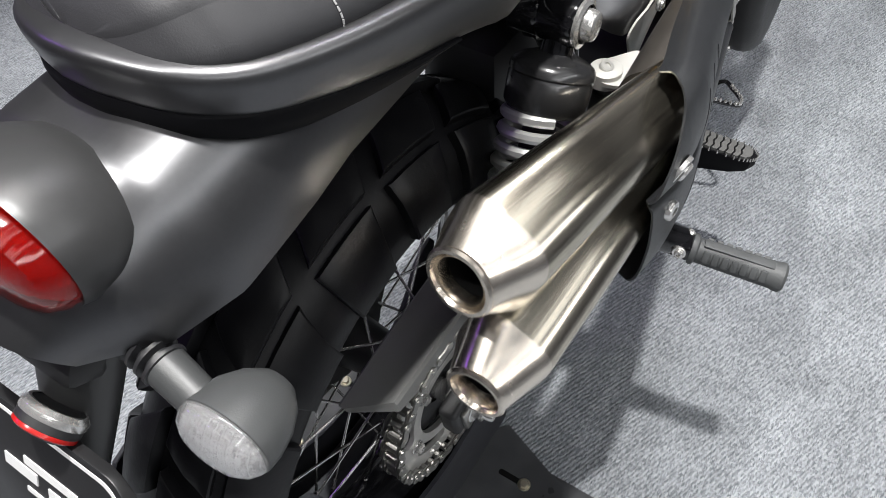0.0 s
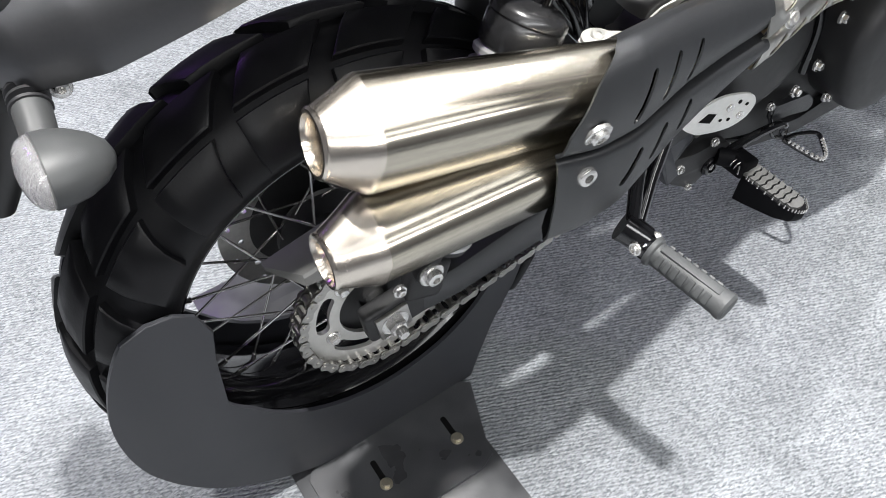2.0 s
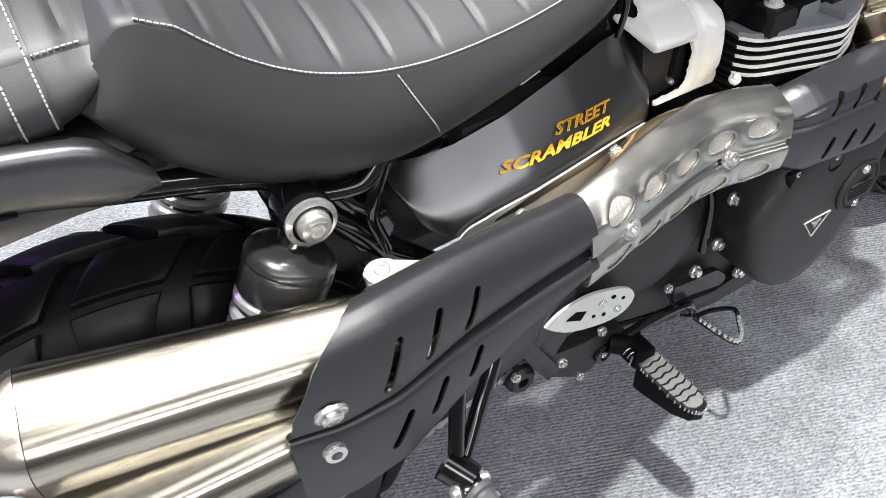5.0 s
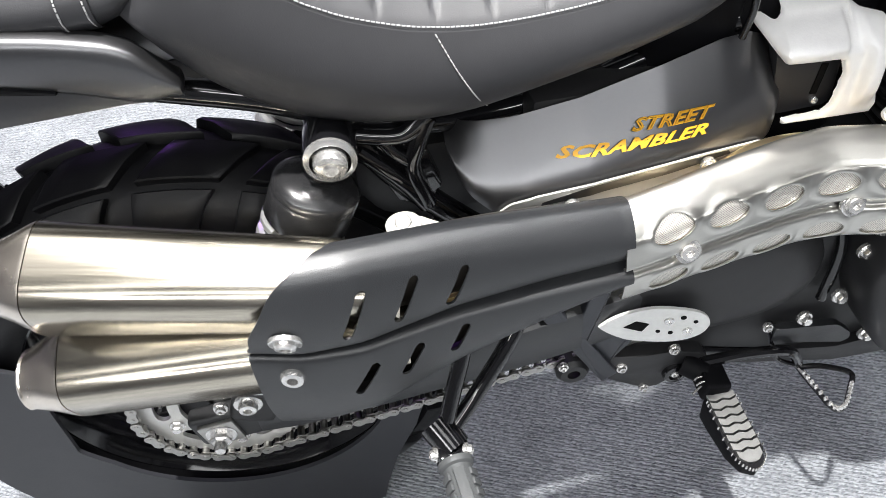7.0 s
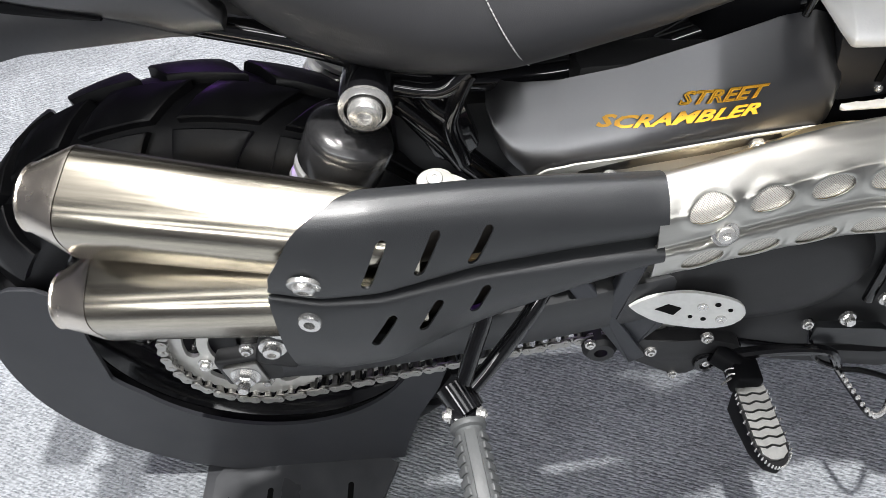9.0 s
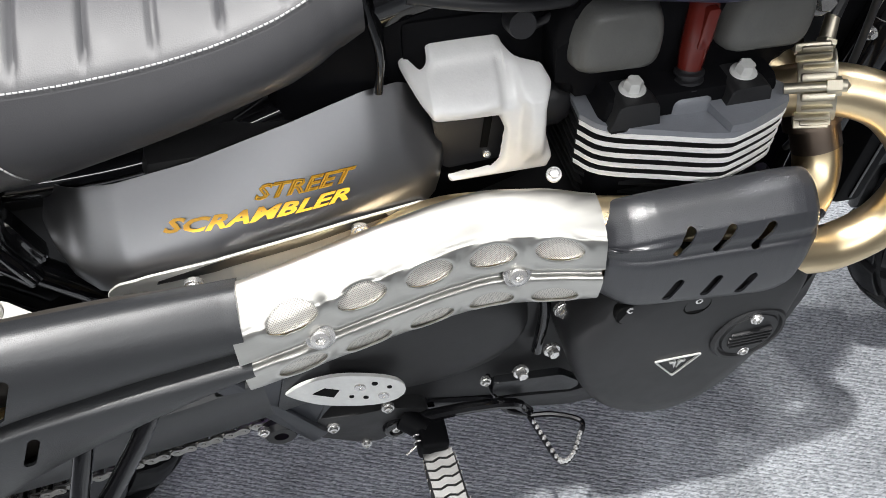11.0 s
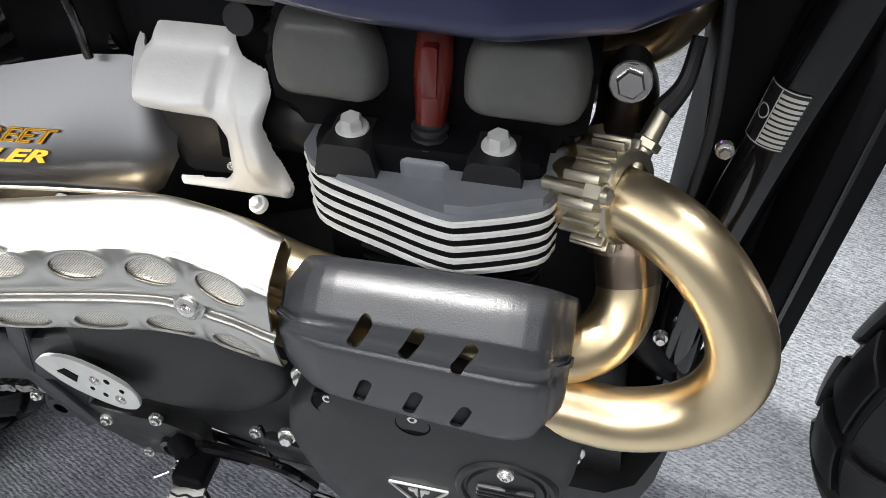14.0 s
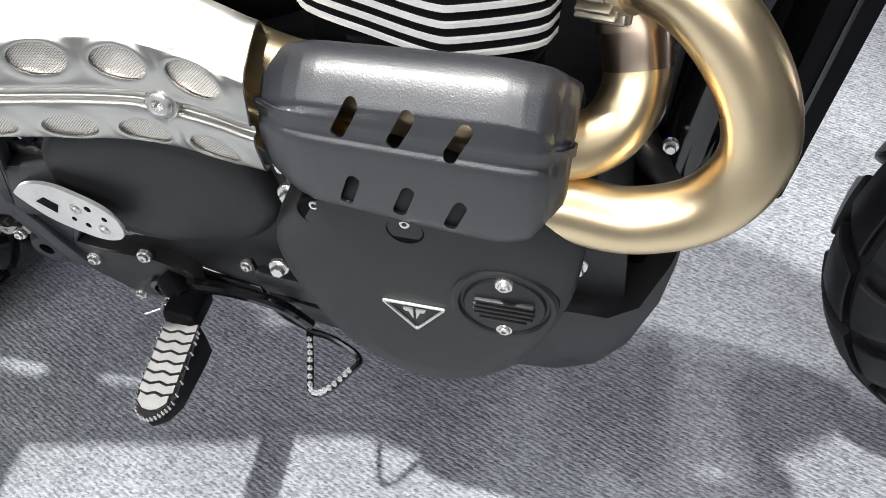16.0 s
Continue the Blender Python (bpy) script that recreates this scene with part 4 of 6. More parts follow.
# finned collar clamp on the port
def port_clamp():
    c, ax = Vector((0.945, -0.086, 0.661)), Vector((0.82, -0.42, 0.24)).normalized()
    way = Vector((0, -0.8, 0.6))
    u = (way - ax * way.dot(ax)).normalized()
    w = ax.cross(u)
    bm = bmesh.new()
    lathe(bm, [(0.023, -0.015), (0.030, -0.015), (0.031, -0.012), (0.031, 0.012), (0.030, 0.015), (0.023, 0.015)], c, ax, 40)
    col = part("port_clamp", bm, CLAMPMETAL, bike, "pale gold finned exhaust clamp")
    for i in range(16):
        a = radians(32 + 15.5 * i) if i < 8 else radians(328 - 15.5 * (i - 8))
        d = math.cos(a) * u + math.sin(a) * w
        t = ax.cross(d)
        m = Matrix((d, t, ax)).transposed().to_4x4()
        m.translation = c + d * 0.0325 - ax * (0.003 if i % 2 else 0.0)
        bm = bmesh.new()
        rbox(bm, (0.009, 0.0032, 0.028 if i % 2 else 0.024), m, 0.0014)
        part("fin", bm, CLAMPMETAL, col)
    n = c + u * 0.0335
    for s in (-1, 1):
        bm = bmesh.new()
        m = Matrix((u, ax.cross(u), ax)).transposed().to_4x4()
        m.translation = n + w * s * 0.008
        rbox(bm, (0.014, 0.007, 0.026), m, 0.002)
        part("lug", bm, CLAMPMETAL, col)
    bm = bmesh.new()
    tube(bm, [n - ax * 0.026 + u * 0.003, n + ax * 0.012 + u * 0.003], 0.0045, 12)
    tube(bm, [n + ax * 0.006 + u * 0.003, n + ax * 0.017 + u * 0.003], 0.0080, 6)
    lathe(bm, [(0.0055, 0.016), (0.005, 0.021), (0, 0.024)], n + u * 0.004, ax, 12)
    part("clamp_nut", bm, CLAMPMETAL, col)


port_clamp()

# -- engine --
bm = bmesh.new()
prism(bm, rounded([(0.50, 0.28), (0.70, 0.25), (0.94, 0.25), (1.0, 0.33), (0.98, 0.50), (0.90, 0.56), (0.73, 0.56), (0.62, 0.52), (0.50, 0.46)], 0.03, 4), -0.105, 0.105, 0.012, 3)
engine = part("engine", bm, CASE, bike, "black parallel twin engine with bright fin edges")


def domed(outline, y0, y1, steps, place=None):
    """A cover: an outline at y0 drawn in over steps of (depth, scale) towards y1."""
    cx = sum(p[0] for p in outline) / len(outline)
    cz = sum(p[1] for p in outline) / len(outline)
    bm = bmesh.new()
    rings = []
    for t, s in steps:
        rings.append([Vector((cx + (x - cx) * s, y0 + (y1 - y0) * t, cz + (z - cz) * s)) for x, z in outline])
    skin(bm, rings)
    return bm


cover_line = [tuple(p)[:2] for p in catmull([(0.742, 0.50, 0), (0.722, 0.46, 0), (0.728, 0.405, 0), (0.757, 0.337, 0), (0.805, 0.290, 0), (0.857, 0.280, 0), (0.908, 0.315, 0), (0.942, 0.385, 0), (0.955, 0.455, 0), (0.945, 0.53, 0), (0.86, 0.56, 0), (0.78, 0.545, 0), (0.742, 0.50, 0)], 97)][:-1]
part("clutch_cover", domed(cover_line, -0.10, -0.184, ((0, 1.0), (0.62, 1.0), (0.75, 0.99), (0.88, 0.955), (0.97, 0.87), (1.0, 0.7), (1.0, 0.3))), CASE, engine, "matt black clutch cover")
oval_line = oval(0.588, 0.424, 0.112, 0.077, 8, 56, 2.3)
part("sprocket_cover", domed(oval_line, -0.085, -0.127, ((0, 1.0), (0.45, 1.0), (0.7, 0.97), (0.9, 0.88), (1.0, 0.7), (1.03, 0.35))), CASE, engine, "matt black oval sprocket cover")

# filler cap with ribs
bm = bmesh.new()
lathe(bm, [(0.040, -0.01), (0.040, 0.003), (0.0375, 0.006), (0.0345, 0.006), (0.033, 0.003), (0.031, 0.003), (0.0295, 0.0055), (0, 0.0055)], (0.904, -0.1815, 0.437), (0.04, -1, 0.05), 48)
cap = part("filler_cap", bm, CASE, engine, "round black filler cap with ribs")
for i, (dz, w) in enumerate(((-0.014, 0.036), (-0.0085, 0.044), (-0.003, 0.046), (0.0025, 0.046), (0.008, 0.044))):
    bm = bmesh.new()
    rbox(bm, (w, 0.005, 0.0026), pose(0.904, -0.1875, 0.436 + dz, 0, 0, 0), 0.001)
    part("rib", bm, CASE, cap)
bolt(cap, (0.903, -0.187, 0.4645), (0, -1, 0), 0.0046, 0.004, "cap_screw", ZINC, True)
bolt(cap, (0.9055, -0.187, 0.4085), (0, -1, 0), 0.0046, 0.004, "cap_screw", ZINC, True)

# triangular badge drawn as plain lines
def tri_badge(c, w, h, y):
    bm = bmesh.new()
    pts = [(c[0] - w / 2, c[1] + h / 2), (c[0] + w / 2, c[1] + h / 2), (c[0] + 0.001, c[1] - h / 2)]
    outer = rounded(pts, 0.003, 3)
    cx, cz = sum(p[0] for p in pts) / 3, sum(p[1] for p in pts) / 3
    inner = [(cx + (x - cx) * 0.89, cz + (z - cz) * 0.89) for x, z in outer]
    rows = [[Vector((x, yy, z)) for x, z in o] for o, yy in ((outer, y + 0.002), (outer, y), (inner, y), (inner, y + 0.002))]
    skin(bm, rows, True, False)
    for s in (-1, 1):
        prism(bm, [(cx + s * 0.0012, cz + 0.0055), (cx + s * 0.009, cz + 0.0055), (cx + s * 0.0075, cz + 0.0025), (cx + s * 0.0045, cz + 0.0025), (cx + s * 0.0035, cz - 0.001), (cx + s * 0.0012, cz - 0.007)], y, y + 0.002)
    return bm


part("badge", tri_badge((0.834, 0.399), 0.052, 0.036, -0.1862), SILVERPRINT, engine, "silver triangular outline badge")
# cover bolts on flat near-black discs, which paint in the shade of their wells
for x, z, y in ((0.768, 0.506, -0.180), (0.833, 0.505, -0.1830), (0.907, 0.490, -0.181)):
    bm = bmesh.new()
    lathe(bm, [(0.0138, -0.02), (0.0138, 0.0008), (0.0128, 0.0014), (0.012, 0.0006), (0.0, 0.0006)], (x, y, z), (0, -1, 0.05), 24)
    part("well_shade", bm, HOLESHADE, engine)
    bolt(engine, (x, y + 0.0015, z + 0.006), (0, -1, 0.15), 0.0042, 0.003, "cover_bolt", ZINC, False)
for x, y, z in ((0.950, -0.150, 0.452), (0.727, -0.135, 0.50), (0.724, -0.135, 0.465), (0.722, -0.13, 0.385), (0.69, -0.13, 0.352), (0.77, -0.14, 0.315)):
    bolt(engine, (x, y, z), (0.1, -1, 0.1), 0.0065, 0.008, "case_bolt", ZINC, True, False)
# small warning label beside the cover
bm = bmesh.new()
rbox(bm, (0.026, 0.001, 0.014), pose(0.733, -0.128, 0.506, -12, -8, 0), 0)
lab = part("warning_label", bm, STICKER, engine, "small black warning label with white marks")
for i in range(3):
    bm = bmesh.new()
    rbox(bm, (0.005, 0.001, 0.006), pose(0.725 + 0.008 * i, -0.1288, 0.505 + 0.001 * i, -12, -8, 0), 0)
    part("mark", bm, WHITE, lab)

# cylinder block and cooling fins
fin_line = [(0.735, -0.078), (0.752, -0.098), (0.80, -0.115), (0.842, -0.128), (0.862, -0.126), (0.905, -0.108), (0.915, -0.09)]
for k in range(9):
    z = 0.655 - 0.0109 * k
    grow = 1.0 if k < 5 else 0.93 - 0.01 * (k - 5)
    o = [(0.828 + (x - 0.828) * grow, y * (1.0 if k < 5 else 0.9)) for x, y in [tuple(p)[:2] for p in catmull([(a, b, 0) for a, b in fin_line], 25)]]
    loop = o + [(0.91, 0.09), (0.74, 0.09)]
    bm = bmesh.new()
    a = [bm.verts.new((x, y, z - 0.0018)) for x, y in loop]
    b = [bm.verts.new((x, y, z + 0.0018)) for x, y in loop]
    n = len(a)
    bm.faces.new(a)
    bm.faces.new(b[::-1])
    for i in range(n):
        bm.faces.new((a[i], a[(i + 1) % n], b[(i + 1) % n], b[i]))
    fin = part("cooling_fin", bm, CASE, engine)
    if k < 5:
        bm = bmesh.new()
        r1 = [Vector((x, y - 0.0002, z)) for x, y in o]
        rings = [[p + Vector((0, 0, -0.0022)) for p in r1], [p + Vector((0, -0.0012, -0.0017)) for p in r1], [p + Vector((0, -0.0010, 0.0014)) for p in r1], [p + Vector((0, 0.0008, 0.0021)) for p in r1]]
        skin(bm, rings, False, False)
        part("fin_edge", bm, FINEDGE, fin, "bright machined fin edge")
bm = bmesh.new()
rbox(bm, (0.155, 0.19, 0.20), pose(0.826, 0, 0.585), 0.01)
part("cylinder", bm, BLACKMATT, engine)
# head deck over the fins
deck = [(x, y) for x, y in [tuple(p)[:2] for p in catmull([(a, b, 0) for a, b in fin_line], 25)]]
bm = bmesh.new()
loop = deck + [(0.91, 0.09), (0.74, 0.09)]
lo = [Vector((x, y, 0.6575)) for x, y in loop]
mi = [Vector((x, y + 0.001, 0.6625)) for x, y in loop]
skin(bm, [lo, mi])
head = part("cylinder_head", bm, DECK, engine, "grey-black cylinder head deck")
for x, w in ((0.774, 0.032), (0.871, 0.032)):
    bm = bmesh.new()
    prism(bm, rounded([(x - 0.022, 0.659), (x + 0.022, 0.659), (x + 0.0175, 0.683), (x + 0.012, 0.686), (x - 0.012, 0.686), (x - 0.0165, 0.683)], 0.002), -0.104, -0.07, 0.0022, 2)
    tower = part("bolt_tower", bm, CASE, head)
    bolt(tower, (x + 0.001, -0.084, 0.686), (0, -0.12, 1), 0.0078, 0.010, "head_bolt", HEELALU, True, False, "zinc hexagon head bolt")
bm = bmesh.new()
rbox(bm, (0.036, 0.035, 0.04), pose(0.826, -0.080, 0.657), 0.006, 3)
tower = part("plug_tower", bm, DECK, head)
# sloped web beside the front tower
bm = bmesh.new()
skin(bm, [[Vector((x, y, z)) for x, y in ((0.846, -0.128), (0.862, -0.1275), (0.905, -0.1095), (0.915, -0.09), (0.912, -0.06), (0.842, -0.06), (0.840, -0.10))] for z in (0.663, 0.669, 0.6705)])
part("web", bm, DECK, head, "raised blue-grey corner of the head", 30)
# cam cover with two raised panels
bm = bmesh.new()
prism(bm, rounded([(0.716, 0.672), (0.925, 0.672), (0.928, 0.745), (0.90, 0.775), (0.74, 0.775), (0.712, 0.74)], 0.018, 4), -0.066, 0.09, 0.012, 3)
cc = part("cam_cover", bm, BLACKMATT, engine, "black cam cover")
for x0, x1 in ((0.722, 0.795), (0.846, 0.922)):
    o = rounded([(x0, 0.704), (x1, 0.702), (x1 + 0.002, 0.735), (x1 - 0.008, 0.762), (x0 + 0.012, 0.762), (x0 + 0.002, 0.738)], 0.020, 6)
    bm = domed(o, -0.05, -0.086, ((0, 1.04), (0.5, 1.02), (0.75, 0.97), (0.92, 0.88), (1.0, 0.74), (1.02, 0.4)))
    part("cover_panel", bm, HEAD, cc, "satin grey-black raised panel")
bm = bmesh.new()
tube(bm, [(0.826, -0.082, 0.672), (0.826, -0.076, 0.694)], [0.0105, 0.0095], 20)
for k in range(3):
    lathe(bm, [(0.0095, 0), (0.0125, 0.001), (0.0125, 0.003), (0.0095, 0.004)], (0.826, -0.081 + 0.0015 * k, 0.676 + 0.006 * k), (0, 0.2, 1), 20)
part("plug_boot", bm, PLASTIC, engine, "black ribbed plug boot")
bm = bmesh.new()
tube(bm, [(0.826, -0.076, 0.694), (0.827, -0.073, 0.712), (0.828, -0.072, 0.73), (0.829, -0.066, 0.755), (0.829, -0.055, 0.775)], [0.010, 0.0115, 0.0125, 0.0115, 0.010], 20, 20)
plug = part("plug_cap", bm, CAPRED, engine, "brown-red spark plug cap")
bm = bmesh.new()
prism(bm, rounded([(0.8225, 0.716), (0.8325, 0.716), (0.834, 0.752), (0.824, 0.752)], 0.003, 3), -0.0855, -0.076, 0.001)
part("cap_plate", bm, CAPRED, plug)
# large bolt below the tank, with its ferrule
bm = bmesh.new()
lathe(bm, [(0.0125, -0.02), (0.0125, 0.003), (0.011, 0.005), (0.008, 0.005)], (0.947, -0.045, 0.722), (0, -1, 0.1), 30)
part("engine_mount", bm, CASE, engine)
bolt(engine, (0.947, -0.051, 0.722), (0, -1, 0.35), 0.0092, 0.011, "mount_bolt", ZINC, True, False, "large zinc mounting bolt")
bm = bmesh.new()
tube(bm, [(0.955, -0.072, 0.664), (0.963, -0.058, 0.682), (0.972, -0.042, 0.702)], [0.0075, 0.0070, 0.0062], 16)
lathe(bm, [(0.007, 0), (0.0095, 0.001), (0.0095, 0.006), (0.007, 0.007)], (0.962, -0.060, 0.680), (0.4, 0.6, 0.75), 6)
part("sensor", bm, CLAMPMETAL, engine, "pale gold exhaust sensor")
bm = bmesh.new()
tube(bm, [(0.970, -0.044, 0.699), (0.981, -0.034, 0.715), (0.985, -0.02, 0.74)], [0.008, 0.006, 0.005], 10, 14)
part("sensor_cable", bm, PLASTIC, engine)
# far header pipe of the other cylinder
bm = bmesh.new()
tube(bm, [(0.92, 0.07, 0.66), (0.965, 0.07, 0.69), (0.985, 0.05, 0.735), (0.985, 0.03, 0.76)], 0.02, 20, 24)
part("far_pipe", bm, GOLD, engine)

# -- sump guard --
bm = bmesh.new()
rings = []
for x, z0, z1, w in ((0.60, 0.235, 0.262, 0.10), (0.76, 0.216, 0.262, 0.118), (0.90, 0.212, 0.29, 0.122), (0.950, 0.222, 0.352, 0.124), (0.985, 0.245, 0.352, 0.124), (1.008, 0.285, 0.372, 0.122), (1.022, 0.34, 0.43, 0.118), (1.026, 0.40, 0.458, 0.112)):
    rings.append([Vector((x, y, z)) for y, z in ((-w, z1), (-w - 0.004, (z0 + z1) / 2), (-w + 0.01, z0 + 0.012), (-w + 0.04, z0), (w - 0.04, z0), (w - 0.01, z0 + 0.012), (w + 0.004, (z0 + z1) / 2), (w, z1))])
skin(bm, rings)
part("sump_guard", bm, PLASTIC, bike, "black sump guard", 50)

# -- throttle body cover --
def throttle():
    out = [(0.616, 0.722), (0.645, 0.724), (0.674, 0.722), (0.677, 0.713), (0.684, 0.707), (0.706, 0.702), (0.712, 0.692), (0.706, 0.674), (0.709, 0.645), (0.718, 0.614), (0.714, 0.603), (0.625, 0.603), (0.624, 0.611), (0.664, 0.613), (0.670, 0.621), (0.673, 0.655), (0.667, 0.670), (0.614, 0.673), (0.606, 0.682), (0.593, 0.699), (0.594, 0.707), (0.608, 0.703), (0.614, 0.708)]
    o = rounded(out, 0.0025, 3)
    segs = [(Vector(a), Vector(b)) for a, b in zip(o, o[1:] + o[:1])]

    def inside(x, z):
        """Distance to the outline, positive inside."""
        p, best, odd = Vector((x, z)), 1.0, False
        for a, b in segs:
            w = b - a
            t = max(0, min(1, (p - a).dot(w) / max(w.length_squared, 1e-12)))
            best = min(best, (p - a - w * t).length)
            if (a.y > z) != (b.y > z) and x < (b.x - a.x) * (z - a.y) / (b.y - a.y) + a.x:
                odd = not odd
        return best if odd else -best

    def f(u, v):
        x, z = 0.588 + 0.134 * u, 0.598 + 0.130 * v
        e = min(0.007, max(0.0, inside(x, z)))
        y = -0.076 + 0.007 - math.sqrt(max(0, 0.007 ** 2 - (0.007 - e) ** 2))
        y += 0.052 * max(0.0, (z - 0.684) / 0.038) ** 1.5
        y += 0.030 * max(0.0, (0.612 - x) / 0.02)
        y -= 0.011 * math.exp(-((x - 0.698) / 0.010) ** 4 - ((z - 0.655) / 0.032) ** 4)
        y += 0.007 * math.exp(-((x - 0.676) / 0.008) ** 4 - ((z - 0.694) / 0.014) ** 4)
        y -= 0.006 * math.exp(-((x - 0.64) / 0.03) ** 2 - ((z - 0.686) / 0.010) ** 2)
        y += 0.004 * math.exp(-((z - 0.706) / 0.005) ** 2) * (1 if x < 0.675 else 0)
        return Vector((x, y, z))

    bm = sheet(f, 134, 132, [lambda p: inside(p.x, p.z)], 0.003)
    c = part("throttle_cover", bm, CAST, bike, "satin cast aluminium throttle body cover", 60)
    bm = bmesh.new()
    prism(bm, rounded([(0.612, 0.676), (0.678, 0.674), (0.680, 0.608), (0.622, 0.604)], 0.006), -0.056, -0.03, 0.003)
    w = part("window_panel", bm, PLASTIC, c, "dark recessed panel")
    # a near-black bar paints the shade in the slot
    bm = bmesh.new()
    rbox(bm, (0.007, 0.002, 0.034), pose(0.661, -0.0565, 0.640, 0, 6, 0), 0.0005)
    part("slot", bm, HOLESHADE, w)
    bolt(w, (0.662, -0.056, 0.615), (0, -1, 0.3), 0.004, 0.004, "slot_screw", ZINC, False)
    bm = bmesh.new()
    lathe(bm, [(0.026, -0.02), (0.028, 0), (0.028, 0.012), (0.024, 0.02)], (0.716, -0.03, 0.65), (1, 0, 0), 28)
    part("intake_rubber", bm, PLASTIC, bike)
    bm = bmesh.new()
    rbox(bm, (0.13, 0.05, 0.12), pose(0.66, -0.005, 0.68), 0.01)
    part("throttle_body", bm, BLACKMATT, bike)
    bm = bmesh.new()
    lathe(bm, [(0, 0.004), (0.011, 0.004), (0.012, 0), (0.012, -0.03)], (0.690, -0.045, 0.735), (0, -1, 0.3), 20)
    part("vacuum_cap", bm, PLASTIC, bike)


throttle()

# -- side panel, trim, lettering --
def panel_point(u, v):
    x = 0.296 + 0.326 * u
    zb = interp(x, (0.296, 0.304, 0.315, 0.33, 0.36, 0.43, 0.60, 0.612, 0.622), (0.636, 0.614, 0.602, 0.592, 0.596, 0.600, 0.596, 0.602, 0.622))
    zt = interp(x, (0.296, 0.304, 0.332, 0.412, 0.497, 0.56, 0.59, 0.612, 0.622), (0.646, 0.654, 0.662, 0.674, 0.687, 0.695, 0.693, 0.682, 0.662))
    yo = interp(x, (0.296, 0.301, 0.312, 0.33, 0.36, 0.42, 0.50, 0.57, 0.60, 0.614, 0.622), (-0.078, -0.095, -0.112, -0.124, -0.131, -0.130, -0.116, -0.098, -0.090, -0.080, -0.066))
    t = v
    z = zb + (zt - zb) * t
    # rounds in at the top, bulges at the middle
    y = yo + 0.004 * (1 - t) ** 3 + 0.008 * t + 0.046 * (math.sqrt((t - 0.30) ** 2 + 0.02) + t - 0.30 - 0.0312) / 1.41
    return Vector((x, y, z))


bm = sheet(panel_point, 60, 30, (), 0.003)
panel = part("side_panel", bm, SATINLIT, bike, "matt graphite side panel with orange-yellow lettering", 50)


def lettering(text, start, end, height, parent, outline=False):
    """Slanted letters laid along the side panel between two (x, z) ends."""
    cu = bpy.data.curves.new("letters", "FONT")
    cu.body, cu.size, cu.shear, cu.space_character = text, 1.0, 0.48, 1.04
    cu.resolution_u = 2
    cu.offset = 0.036
    if outline:
        cu.fill_mode, cu.offset, cu.bevel_depth, cu.bevel_resolution = "NONE", 0.0, 0.044, 0
    tmp = new("tmp", cu)
    dg = bpy.context.evaluated_depsgraph_get()
    me = bpy.data.meshes.new_from_object(tmp.evaluated_get(dg))
    bpy.data.objects.remove(tmp)
    bpy.data.curves.remove(cu)
    co = np.empty(len(me.vertices) * 3)
    me.vertices.foreach_get("co", co)
    co = co.reshape(-1, 3)
    x0, x1, y0, y1 = co[:, 0].min(), co[:, 0].max(), co[:, 1].min(), co[:, 1].max()
    a, b = Vector(start), Vector(end)
    out = []
    for x, y, z in co:
        s, h = (x - x0) / (x1 - x0), (y - y0) / (y1 - y0) * height
        p = a + (b - a) * s
        px, pz = p.x - (b - a).normalized().y * h * 0.0, p.y + h
        u = (px - 0.296) / 0.326
        zb, zt = panel_point(u, 0).z, panel_point(u, 1).z
        q = panel_point(u, (pz - zb) / (zt - zb))
        out.append((q.x, q.y - 0.0035 - (0.0004 if z > 0.001 else 0), q.z))
    me.vertices.foreach_set("co", np.array(out).ravel())
    me.materials.clear()
    return part("lettering", me, ORANGE, parent, "orange-yellow slanted lettering")


lettering("SCRAMBLER", (0.3900, 0.6385), (0.5375, 0.6310), 0.0088, panel)
lettering("STREET", (0.4625, 0.6475), (0.5460, 0.6425), 0.0096, panel, True)

# bright trim plate under the panel
trim_out = rounded([(0.345, 0.55), (0.332, 0.592), (0.346, 0.606), (0.368, 0.613), (0.43, 0.617), (0.525, 0.613), (0.600, 0.603), (0.607, 0.590), (0.607, 0.55)], 0.006, 4)
bm = bmesh.new()
prism(bm, trim_out, 0, 0.0025, 0.0007, 1, lambda x, y, z: (x, y + interp(x, (0.332, 0.36, 0.42, 0.5, 0.57, 0.60, 0.626), (-0.125, -0.132, -0.131, -0.117, -0.098, -0.090, -0.078)), z))
trim = part("trim_plate", bm, TRIM, bike, "satin stainless trim plate")
for x, z, y in ((0.402, 0.595, -0.1315), (0.540, 0.598, -0.1065)):
    bolt(trim, (x, y - 0.001, z), (0, -1, 0), 0.0055, 0.004, "trim_screw", ZINC)

